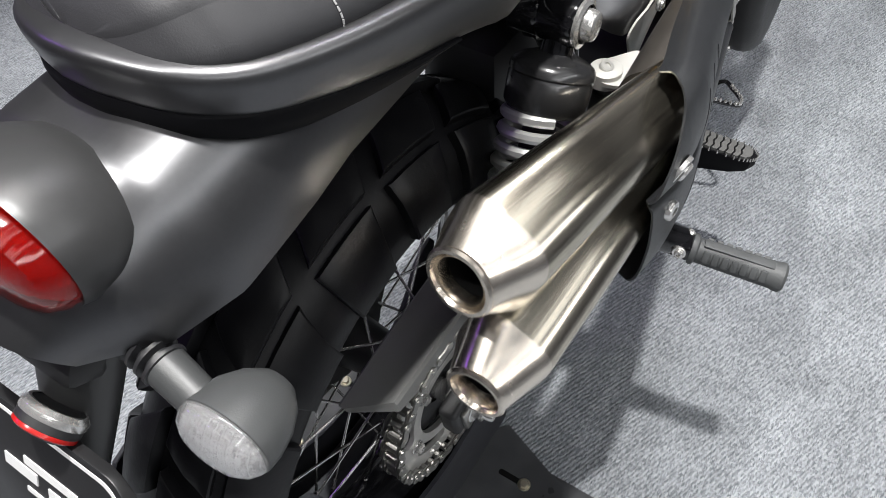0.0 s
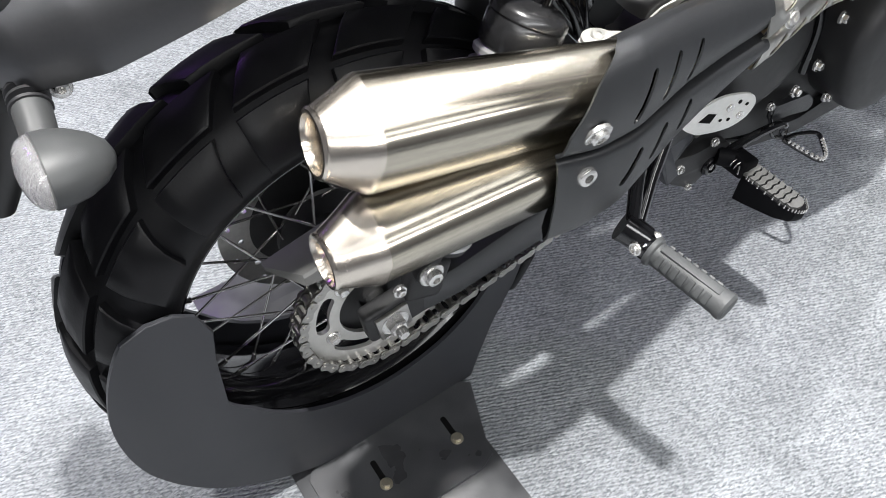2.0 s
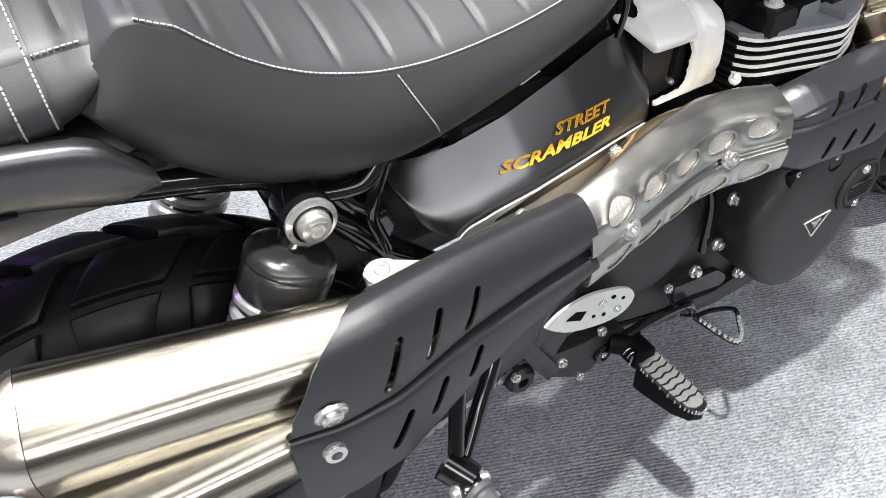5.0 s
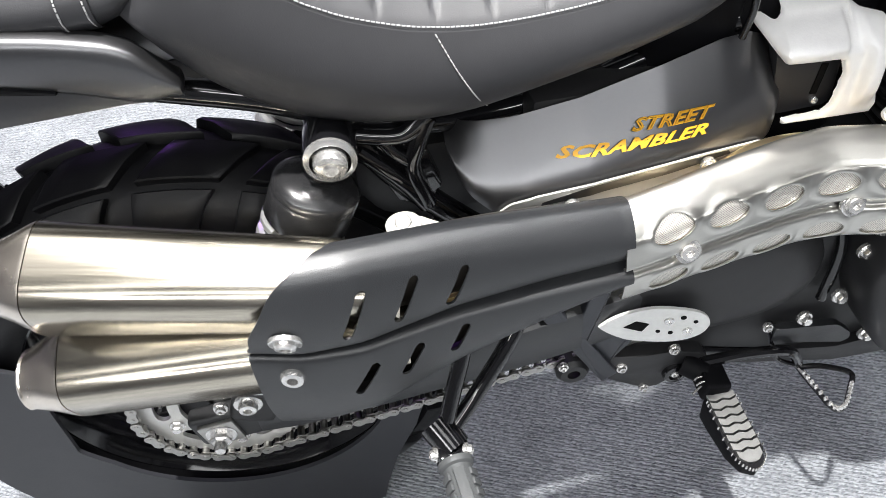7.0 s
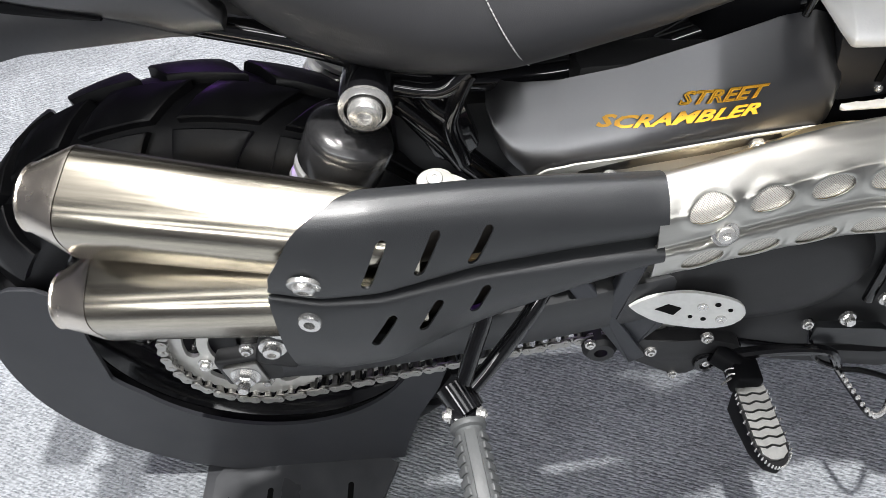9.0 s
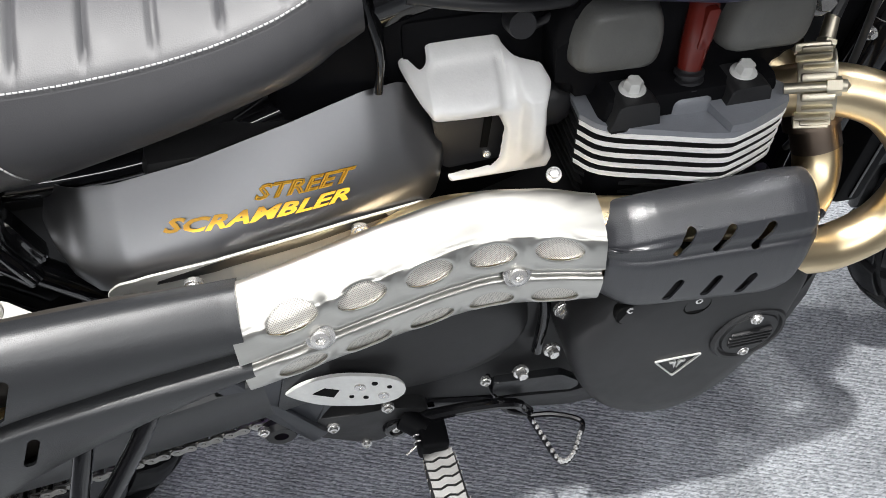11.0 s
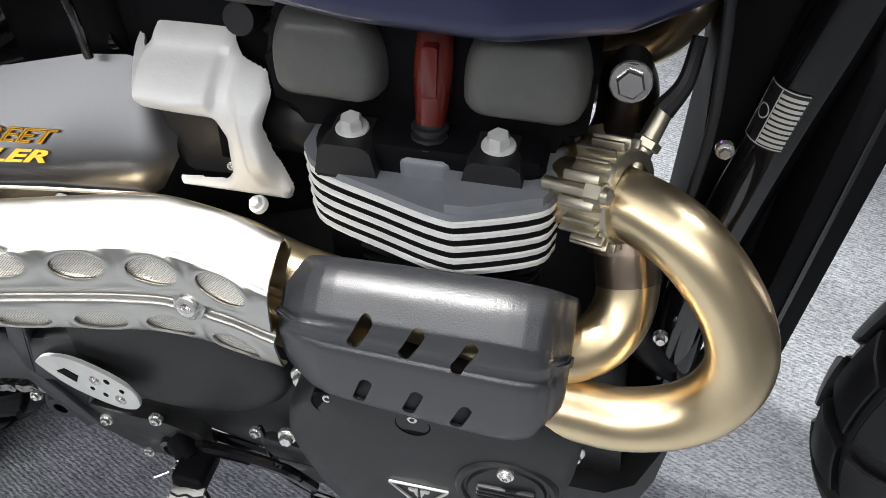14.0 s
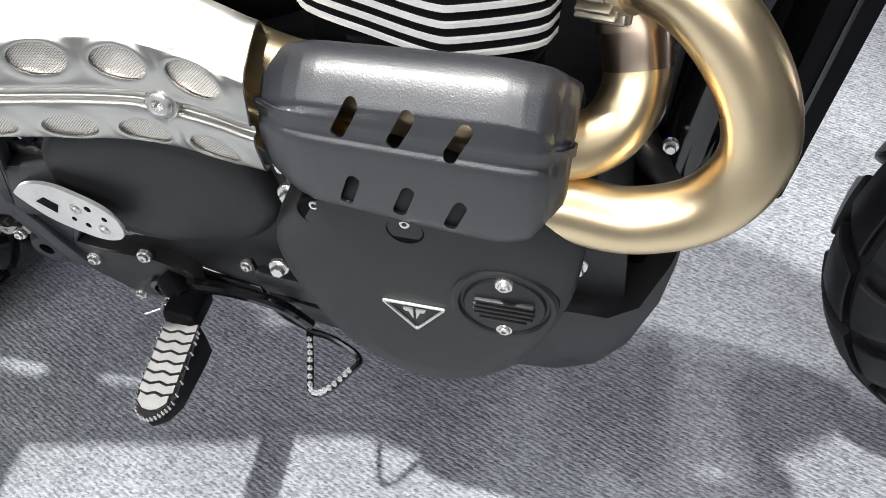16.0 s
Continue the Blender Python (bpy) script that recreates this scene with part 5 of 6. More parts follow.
# -- seats --
def seat_loft(stations, nu, ribs, crown):
    """Half-section stations: x, half width at bottom, z bottom, half width at seam, z seam, z top."""
    xs = [s[0] for s in stations]

    def g(x, i):
        return interp(x, xs, [s[i] for s in stations])

    rings = []
    for k in range(nu + 1):
        x = xs[0] + (xs[-1] - xs[0]) * k / nu
        wb, zb, ws, zs, zt = (g(x, i) for i in range(1, 6))
        # soften the stations
        e = min(0.02, 0.3 * (x - xs[0]) + 0.001)
        wb, zb, ws, zs, zt = ((a + g(x - e, i) + g(x + e, i)) / 3 for i, a in enumerate((wb, zb, ws, zs, zt), 1))
        half = []
        for t in np.linspace(0, 1, 13):
            y = wb + (ws - wb) * t + 0.016 * math.sin(math.pi * t ** 0.8)
            half.append((y, zb + (zs - zb) * t))
        half.append((ws - 0.002, zs - 0.0015))
        half.append((ws - 0.004, zs + 0.0015))
        for t in np.linspace(0.08, 1, 14):
            y = (ws - 0.004) * (1 - t)
            z = zs + 0.002 + (zt - zs) * (1 - (1 - t) ** 2)
            if ribs:
                ph = ((x - ribs[0]) / ribs[1]) % 1.0
                z -= 0.0032 * math.exp(-(min(ph, 1 - ph) / 0.055) ** 2) * (1 if t > 0.1 else 0)
            half.append((y, z))
        full = [Vector((x, -y, z)) for y, z in half] + [Vector((x, y, z)) for y, z in half[-2::-1]]
        rings.append(full)
    return rings


def stitches(parent, pts, step, length, r=0.0007, name="stitching"):
    """Short thread dashes along a line."""
    bm = bmesh.new()
    n = max(2, int(sum((Vector(b) - Vector(a)).length for a, b in zip(pts, pts[1:])) / step))
    q = catmull(pts, n * 4 + 1)
    for i in range(n):
        a, b = q[4 * i], q[min(4 * i + 4, len(q) - 1)]
        d = b - a
        tube(bm, [a, a + d * (length / step)], r, 5)
    return part(name, bm, THREAD, parent, "pale thread stitching")


seat_st = [(0.066, 0.082, 0.828, 0.086, 0.834, 0.837), (0.082, 0.096, 0.802, 0.102, 0.846, 0.850), (0.098, 0.102, 0.782, 0.108, 0.870, 0.878), (0.122, 0.104, 0.757, 0.110, 0.886, 0.900), (0.16, 0.106, 0.730, 0.112, 0.846, 0.868), (0.20, 0.107, 0.712, 0.113, 0.814, 0.845), (0.25, 0.107, 0.701, 0.113, 0.792, 0.826),
           (0.30, 0.106, 0.698, 0.113, 0.780, 0.816), (0.35, 0.104, 0.706, 0.112, 0.777, 0.812), (0.42, 0.098, 0.720, 0.108, 0.780, 0.812), (0.48, 0.09, 0.734, 0.102, 0.788, 0.816), (0.53, 0.078, 0.744, 0.09, 0.800, 0.826), (0.565, 0.06, 0.765, 0.07, 0.815, 0.835)]
rings = seat_loft(seat_st, 220, (0.12, 0.044), 0)
bm = bmesh.new()
skin(bm, rings)
seat = part("rider_seat", bm, VINYL, bike, "dark grey ribbed rider seat with pale stitching", 60)
line = [tuple(r[14] + Vector((0, -0.0008, 0.0012))) for r in rings[24:214:5]]
stitches(seat, line, 0.0040, 0.0029)
line2 = [tuple(r[13] + Vector((0, -0.0010, -0.0012))) for r in rings[24:214:5]]
stitches(seat, line2, 0.0040, 0.0029)
k0 = next(i for i, r in enumerate(rings) if r[0].x > 0.292)
ln = []
for t in (0, 4, 8, 12):
    r = rings[min(k0 + round((12 - t) * 1.44), 220)]
    ln.append(tuple(r[t] + Vector((0, -0.0008, 0))))
stitches(seat, ln, 0.0040, 0.0029)

pil_st = [(-0.170, 0.004, 0.846, 0.003, 0.852, 0.853), (-0.167, 0.026, 0.842, 0.024, 0.857, 0.860), (-0.160, 0.046, 0.838, 0.043, 0.863, 0.872), (-0.148, 0.064, 0.832, 0.060, 0.870, 0.885), (-0.12, 0.080, 0.826, 0.076, 0.874, 0.898), (-0.06, 0.092, 0.818, 0.090, 0.866, 0.897), (0.03, 0.100, 0.816, 0.097, 0.865, 0.894), (0.072, 0.100, 0.820, 0.097, 0.866, 0.892), (0.092, 0.096, 0.838, 0.093, 0.865, 0.887), (0.108, 0.086, 0.852, 0.083, 0.860, 0.872)]
prings = seat_loft(pil_st, 110, (-0.02, 0.05), 0)
bm = bmesh.new()
skin(bm, prings)
pillion = part("pillion_seat", bm, VINYL, bike, "dark grey pillion seat with pale stitching and strap", 60)
stitches(pillion, [tuple(r[14] + Vector((0, -0.0008, 0.0012))) for r in prings[26:104:4]], 0.0040, 0.0029)
# strap across the pillion
bm = bmesh.new()
rows = []
for dx in (0.0, 0.024):
    i = next(k for k, r in enumerate(prings) if r[0].x > 0.031 + dx)
    rows.append([p + Vector((0, -0.0025 if p.y < -0.02 else (0.0025 if p.y > 0.02 else 0), 0.0028 if p.z > 0.84 else 0.0)) for p in prings[i]])
low = [[p + Vector((0, 0.002 if p.y < 0 else -0.002, -0.002)) for p in r] for r in rows]
skin(bm, [rows[0], rows[1], low[1], low[0], rows[0]], False)
strap = part("strap", bm, VINYL, pillion, "dark strap with double stitching", 50)
for r, dx in ((rows[0], 0.003), (rows[1], -0.003)):
    stitches(strap, [tuple(p + Vector((dx, -0.0007, 0.0005))) for p in r[1:30]], 0.0040, 0.0029)
n0 = len(prings) // 3
stitches(pillion, [tuple(prings[n0][t] + Vector((0.0, -0.0008, 0))) for t in range(2, 14)], 0.0040, 0.0029)
# raised oval emblem on the back of the pillion
bm = bmesh.new()
pts = [Vector((-0.158 + 0.02 * (abs(math.sin(t)) * 0.2) + 0.020 * math.cos(t) ** 2 * 0.9, -0.006 + 0.052 * math.cos(t), 0.853 + 0.013 * math.sin(t))) for t in np.linspace(0, 2 * math.pi, 41)]
tube(bm, pts, 0.0016, 6)
part("emblem", bm, VINYL, pillion, "raised oval emblem")

# -- rail round the pillion --
def rail():
    half = [(0.098, -0.112, 0.772), (0.062, -0.115, 0.791), (0.02, -0.112, 0.802), (-0.04, -0.106, 0.811), (-0.09, -0.096, 0.819), (-0.130, -0.080, 0.826), (-0.154, -0.055, 0.833), (-0.166, -0.020, 0.838), (-0.168, 0.0, 0.839)]
    path = catmull(half + [(x, -y, z) for x, y, z in half[-2::-1]], 90)
    bm = bmesh.new()
    rings = []
    for i, p in enumerate(path):
        d = (path[min(i + 1, 89)] - path[max(i - 1, 0)]).normalized()
        side = d.cross(Vector((0, 0, 1))).normalized()
        w = min(1.0, 0.35 + min(i, 89 - i) / 6)
        h = interp(p.x, (-0.19, -0.1, 0.0, 0.06, 0.1), (0.017, 0.020, 0.024, 0.027, 0.020)) * w
        rings.append([p + side * (0.015 * c - 0.003 * s) + Vector((0, 0, h * s)) for c, s in oval(0, 0, 1, 1, 0, 28, 3.4)])
    skin(bm, rings)
    # black strip added under the rail to paint the shaded gap above the mudguard
    low = []
    for i, p in enumerate(path[12:78], 12):
        d = (path[i + 1] - path[i - 1]).normalized()
        side = d.cross(Vector((0, 0, 1))).normalized()
        k = min(1.0, 0.1 + min(i - 12, 77 - i) / 14)
        c0 = p + Vector((0, 0, -0.020)) + side * 0.004 * (1 if (p + side).length < p.length else -1)
        low.append([c0 + side * (0.010 * c) + Vector((0, 0, 0.011 * k * s)) for c, s in oval(0, 0, 1, 1, 0, 12, 3)])
    strip = bmesh.new()
    skin(strip, low)
    part("rail_gap_shade", strip, BLACKMATT, bike, "dull black strip for the shaded gap under the rail")
    return part("grab_rail", bm, SATIN, bike, "satin graphite rail wrapping round the pillion", 50)


rail()

# -- rear mudguard --
def guard_point(u, v):
    """u from front to tail, v from one lower edge over the top to the other."""
    x = 0.12 - 0.40 * u
    half = interp(u, (0, 0.25, 0.6, 0.78, 0.9, 1.0), (0.080, 0.087, 0.097, 0.098, 0.082, 0.045))
    ztop = interp(u, (0, 0.3, 0.6, 0.8, 0.92, 1.0), (0.800, 0.808, 0.822, 0.812, 0.783, 0.745))
    zlow = interp(u, (0, 0.2, 0.5, 0.7, 0.8, 0.9, 1.0), (0.735, 0.742, 0.741, 0.727, 0.721, 0.716, 0.714))
    a = math.pi * v
    c, s = math.cos(a), math.sin(a)
    y = -half * math.copysign(abs(c) ** 0.62, c)
    z = zlow + (ztop - zlow) * abs(s) ** 0.95
    x -= 0.02 * abs(s) * max(0, u - 0.7) / 0.3
    return Vector((x, y, z))


bm = sheet(guard_point, 60, 48, (), 0.003)
part("rear_mudguard", bm, SATIN, bike, "matt graphite rear mudguard", 50)
bm = bmesh.new()
prism(bm, rounded([(-0.245, 0.70), (-0.255, 0.712), (-0.255, 0.730), (-0.24, 0.735), (-0.2, 0.73), (-0.2, 0.70)], 0.008), -0.035, 0.035, 0.006)
part("tail_bracket", bm, PLASTIC, bike)
bolt(bike, (-0.226, -0.061, 0.700), (0, -1, 0.1), 0.006, 0.006, "mudguard_bolt", ZINC)

# -- tail lamp --
def tail_lamp():
    c = Vector((-0.238, -0.004, 0.784))
    ax = Vector((-0.86, 0, 0.16)).normalized()
    bm = bmesh.new()
    rings = []
    for t, r in ((-0.050, 0.030), (-0.036, 0.050), (-0.018, 0.060), (0.0, 0.064), (0.018, 0.065), (0.024, 0.063), (0.022, 0.059)):
        rings.append([c + ax * t + Vector((0, r * 1.05 * math.cos(a), r * 0.76 * math.sin(a))) for a in np.linspace(0, 2 * math.pi, 40, endpoint=False)])
    skin(bm, rings, True, True)
    lamp = part("tail_lamp", bm, SHADEGREY, bike, "round tail lamp in a graphite housing")
    bm = bmesh.new()
    rings = []
    for t, r in ((0.020, 0.060), (0.030, 0.0595), (0.038, 0.055), (0.043, 0.045), (0.046, 0.028), (0.047, 0.008)):
        rings.append([c + ax * t + Vector((0, r * 1.05 * math.cos(a), r * 0.73 * math.sin(a) - 0.002)) for a in np.linspace(0, 2 * math.pi, 40, endpoint=False)])
    skin(bm, rings, True, True)
    part("red_lens", bm, RED, lamp, "glossy red tail lamp lens")
    bm = bmesh.new()
    rings = [[c + ax * t + Vector((0, r * 1.05 * math.cos(a), r * 0.73 * math.sin(a) - 0.002)) for a in np.linspace(0, 2 * math.pi, 30, endpoint=False)] for t, r in ((0.021, 0.056), (0.026, 0.045), (0.029, 0.02))]
    skin(bm, rings, True, True)
    part("lamp_back", bm, REDPAINT, lamp)
    # dark stem between housing and mudguard
    bm = bmesh.new()
    tube(bm, [c - ax * 0.05, c - ax * 0.03], [0.02, 0.03], 24)
    part("stem", bm, PLASTIC, lamp)


tail_lamp()

# -- turn signals --
def signal(sg):
    base, out = Vector((-0.247, sg * 0.055, 0.712)), Vector((-0.256, sg * 0.130, 0.692))
    d = (out - base).normalized()
    bm = bmesh.new()
    tube(bm, [base, base + d * 0.03], 0.0105, 18)
    for k in range(4):
        lathe(bm, [(0.0105, 0), (0.0150, 0.0015), (0.0150, 0.004), (0.0105, 0.0055)], base + d * (0.002 + 0.0075 * k), d, 22)
    sig = part("turn_signal", bm, PLASTIC, bike, "dark grey turn signal with clear lens")
    bm = bmesh.new()
    tube(bm, [base + d * 0.028, base + d * 0.062], [0.0135, 0.0125], 20)
    part("stalk", bm, GREYPLASTIC, sig)
    ax = Vector((-0.95, sg * 0.02, 0.14)).normalized()
    u = (Vector((0, sg, 0)) - ax * ax.y * sg).normalized()
    w = ax.cross(u)
    c = out + Vector((0.0, sg * 0.006, 0.0))

    def ring(t, r, n=32):
        return [c + ax * t + u * (r * 1.28 * math.cos(a)) + w * (r * 0.92 * math.sin(a)) for a in np.linspace(0, 2 * math.pi, n, endpoint=False)]

    bm = bmesh.new()
    skin(bm, [ring(t, r) for t, r in ((-0.042, 0.003), (-0.039, 0.010), (-0.030, 0.0175), (-0.017, 0.0232), (-0.004, 0.0258), (0.006, 0.026), (0.007, 0.0245))])
    part("housing", bm, GREYPLASTIC, sig)
    bm = bmesh.new()
    skin(bm, [ring(t, r) for t, r in ((0.006, 0.0254), (0.010, 0.0248), (0.015, 0.0222), (0.019, 0.017), (0.021, 0.010), (0.022, 0.003))])
    part("lens", bm, CLEAR, sig, "clear ribbed lens")
    bm = bmesh.new()
    skin(bm, [ring(t, r) for t, r in ((0.0068, 0.0235), (0.010, 0.018), (0.013, 0.010), (0.014, 0.004))])
    part("reflector", bm, MIRROR, sig)


signal(-1)
signal(1)

# -- number plate board --
def plate():
    m = Matrix.LocRotScale((-0.349, 0.0, 0.554), Euler((radians(90 - 24), 0, radians(-90))), None)
    bm = bmesh.new()
    prism(bm, rounded([(-0.086, -0.105), (0.086, -0.105), (0.102, 0.055), (0.099, 0.078), (0.074, 0.104), (-0.074, 0.104), (-0.099, 0.078), (-0.102, 0.055)], 0.010), -0.004, 0.004, 0.001)
    for v in bm.verts:
        v.co = Vector((v.co.x, v.co.z, v.co.y))
    board = part("plate_board", bm, PLATEBLACK, bike, "black number plate board with a white border line")
    board.matrix_local = m
    o = rounded([(-0.080, -0.099), (0.080, -0.099), (0.096, 0.053), (0.093, 0.075), (0.071, 0.098), (-0.071, 0.098), (-0.093, 0.075), (-0.096, 0.053)], 0.008)
    bm = bmesh.new()
    inner = [(x * 0.975, y * 0.968) for x, y in o]
    skin(bm, [[Vector((x, y, 0.0040)) for x, y in o], [Vector((x, y, 0.0046)) for x, y in o], [Vector((x, y, 0.0046)) for x, y in inner], [Vector((x, y, 0.0040)) for x, y in inner]], True, False)
    line = part("border", bm, WHITE, board)
    for s, (x, y, w, h) in enumerate(((-0.02, 0.05, 0.035, 0.010), (0.01, 0.035, 0.05, 0.004), (0.03, -0.02, 0.09, 0.012), (0.045, -0.05, 0.05, 0.010), (0.012, 0.062, 0.055, 0.007), (0.02, 0.044, 0.022, 0.014))):
        bm = bmesh.new()
        rbox(bm, (w, h, 0.001), Matrix.Translation((x, y, 0.0046)), 0)
        part("print_bar", bm, WHITE, board)
    bm = bmesh.new()
    tube(bm, [(-0.225, 0, 0.715), (-0.255, 0, 0.680), (-0.285, 0, 0.625), (-0.315, 0, 0.575)], [0.034, 0.030, 0.024, 0.020], 20, 20)
    part("plate_bracket", bm, SHADEGREY, bike, "smooth grey plate bracket")
    bm = bmesh.new()
    rbox(bm, (0.03, 0.06, 0.022), pose(-0.272, -0.0, 0.685, 0, 30, 0), 0.006)
    part("plate_lamp", bm, CASE, bike)
    # round lamp on top of the board, with a red ring
    bm = bmesh.new()
    lathe(bm, [(0.016, -0.012), (0.0215, -0.006), (0.0215, 0.004), (0.019, 0.007), (0, 0.007)], (-0.302, -0.016, 0.662), (0.9, 0.0, 0.4), 30)
    rf = part("reflector", bm, CASE, bike, "round bright reflector cap with a red ring")
    bm = bmesh.new()
    lathe(bm, [(0.0200, -0.010), (0.0212, -0.009), (0.0212, -0.006), (0.0205, -0.005)], (-0.302, -0.016, 0.662), (0.9, 0.0, 0.4), 30)
    part("red_ring", bm, REDPAINT, rf)
    bm = bmesh.new()
    lathe(bm, [(0.0216, -0.001), (0.0222, 0.0), (0.0222, 0.004), (0.0195, 0.0075), (0.0175, 0.0075)], (-0.302, -0.016, 0.662), (0.9, 0.0, 0.4), 30)
    part("bright_rim", bm, ZINC, rf)


plate()

# -- frame tubes --
def bar(name, pts, r, material=GLOSS, n=0, label=""):
    bm = bmesh.new()
    tube(bm, pts, r, 16, n)
    return part(name, bm, material, bike, label)


for sg in (-1, 1):
    bar("seat_rail", [(0.05, sg * 0.075, 0.752), (0.14, sg * 0.08, 0.728), (0.20, sg * 0.082, 0.705), (0.27, sg * 0.055, 0.66), (0.40, sg * 0.028, 0.645), (0.58, sg * 0.025, 0.70)], 0.0125, GLOSS, 40, "gloss black seat rail")
    bar("rear_down_tube", [(0.20, sg * 0.08, 0.70), (0.26, sg * 0.078, 0.60), (0.38, sg * 0.085, 0.48), (0.52, sg * 0.09, 0.36)], 0.013, GLOSS, 30)
    bar("cradle_tube", [(1.065, sg * 0.012, 0.84), (1.035, sg * 0.018, 0.60), (1.022, sg * 0.05, 0.42), (0.99, sg * 0.075, 0.29), (0.93, sg * 0.085, 0.255), (0.7, sg * 0.095, 0.25), (0.52, sg * 0.095, 0.30)], 0.016, GLOSS, 60, "gloss black cradle tube")
    bm = bmesh.new()
    prism(bm, rounded([(0.185, 0.665), (0.20, 0.72), (0.23, 0.71), (0.275, 0.655), (0.29, 0.60), (0.25, 0.585), (0.225, 0.64)], 0.01), sg * 0.086, sg * 0.072, 0.004)
    part("frame_gusset", bm, GLOSS, bike)
    bm = bmesh.new()
    lathe(bm, [(0.0, 0.0), (0.02, 0.0), (0.022, -0.004), (0.022, -0.03)], (0.195, sg * 0.095, 0.690), (0, sg, 0), 24)
    part("shock_boss", bm, GLOSS, bike)
bm = bmesh.new()
tube(bm, [(0.212, -0.090, 0.682), (0.243, -0.091, 0.675), (0.262, -0.090, 0.676), (0.282, -0.086, 0.690)], [0.008, 0.008, 0.009, 0.011], 12, 24)
tube(bm, [(0.278, -0.088, 0.686), (0.268, -0.090, 0.660), (0.262, -0.090, 0.632), (0.272, -0.088, 0.588)], [0.010, 0.0085, 0.008, 0.009], 12, 24)
tube(bm, [(0.216, -0.090, 0.664), (0.238, -0.091, 0.638), (0.256, -0.090, 0.612), (0.270, -0.088, 0.584)], 0.0075, 12, 24)
tube(bm, [(0.238, -0.090, 0.672), (0.248, -0.091, 0.656), (0.262, -0.090, 0.640)], 0.006, 12, 14)
part("frame_bracket", bm, GLOSS, bike, "gloss black webbed frame bracket")
bar("spine", [(1.06, 0, 0.86), (0.8, 0, 0.80), (0.55, 0, 0.74), (0.4, 0, 0.66), (0.2, 0, 0.69)], 0.03, GLOSS, 30)
bar("frame_downtube", [(1.083, -0.028, 0.86), (1.048, -0.030, 0.70), (1.026, -0.034, 0.56), (1.018, -0.04, 0.44)], 0.0195, GLOSS, 30, "gloss black front down tube")
bolt(bike, (0.246, -0.138, 0.614), (0, -0.35, 0.95), 0.0075, 0.003, "hanger_bolt", SPROCKET, False)
bm = bmesh.new()
skin(bm, [[Vector((x, y, z)) for x, y in rounded([(0.231, -0.124), (0.260, -0.124), (0.296, -0.150), (0.284, -0.176), (0.242, -0.176), (0.229, -0.150)], 0.006, 4)] for z in (0.603, 0.607)])
lathe(bm, [(0.0, 0.0045), (0.014, 0.0045), (0.0165, 0.003), (0.0165, -0.0125)], (0.246, -0.138, 0.609), (0, 0, 1), 28)
part("silencer_bracket", bm, TRIM, bike, "bright flat silencer bracket")
bm = bmesh.new()
rbox(bm, (0.17, 0.13, 0.10), pose(0.46, 0.0, 0.62), 0.02)
part("air_box", bm, CASE, bike)
bm = bmesh.new()
rbox(bm, (0.20, 0.1, 0.10), pose(0.30, 0.01, 0.57), 0.02)
part("battery_tray", bm, CASE, bike)
bm = bmesh.new()
rbox(bm, (0.24, 0.16, 0.03), pose(0.0, 0, 0.758), 0.01)
part("inner_guard", bm, PLASTIC, bike)

# approval sticker on the down tube
bm = bmesh.new()
rows = []
for z in np.linspace(0.682, 0.724, 6):
    t = (z - 0.56) / 0.14
    cx, cy = 1.026 + 0.022 * t, -0.034 + 0.004 * t
    rows.append([Vector((cx + 0.0200 * math.cos(a), cy + 0.0200 * math.sin(a), z)) for a in np.linspace(radians(-178), radians(-86), 14)])
skin(bm, rows, False, False)
stick = part("approval_sticker", bm, STICKER, bike, "black approval sticker with pale lines")


def on_tube(z, a, r=0.0203):
    t = (z - 0.56) / 0.14
    return Vector((1.026 + 0.022 * t + r * math.cos(a), -0.034 + 0.004 * t + r * math.sin(a), z))


for i in range(10):
    z = 0.6848 + 0.0037 * i
    bm = bmesh.new()
    rows = [[on_tube(zz, a) for a in np.linspace(radians(-136), radians(-90), 8)] for zz in (z, z + 0.0023)]
    skin(bm, rows, False, False)
    part("print_bar", bm, SILVERPRINT, stick)
for z0, z1, a0, a1 in ((0.683, 0.7235, -176, -173), (0.683, 0.7235, -139, -136.5), (0.683, 0.6838, -176, -90), (0.7227, 0.7235, -176, -90)):
    bm = bmesh.new()
    skin(bm, [[on_tube(zz, a) for a in np.linspace(radians(a0), radians(a1), 10)] for zz in (z0, z1)], False, False)
    part("print_line", bm, SILVERPRINT, stick)
bm = bmesh.new()
circ = [(0.0052 * math.cos(t), 0.0052 * math.sin(t)) for t in np.linspace(0, 2 * math.pi, 25)]
skin(bm, [[on_tube(0.704 + b * k, radians(-156) + a * k / 0.02) for a, b in circ] for k in (1, 0.8)], False, False)
part("print_ring", bm, SILVERPRINT, stick)

# radiator ahead of the engine
bm = bmesh.new()
rbox(bm, (0.034, 0.15, 0.39), pose(1.089, 0.02, 0.645, 0, 2, 0), 0.006)
rad = part("radiator", bm, BLACKMATT, bike, "narrow black radiator")
for k in range(1):
    bm = bmesh.new()
    rbox(bm, (0.004, 0.003, 0.37), pose(1.089 + 0.013 * k, -0.0560, 0.645, 0, 2, 0), 0.001)
    part("seam", bm, GLOSS, rad)

# dark casting between the down tubes, under the headstock
bm = bmesh.new()
prism(bm, rounded([(1.004, 0.46), (1.004, 0.66), (0.998, 0.72), (1.01, 0.86), (1.07, 0.86), (1.06, 0.46)], 0.01), -0.012, 0.10, 0.004)
part("headstock_casting", bm, BLACKMATT, bike)

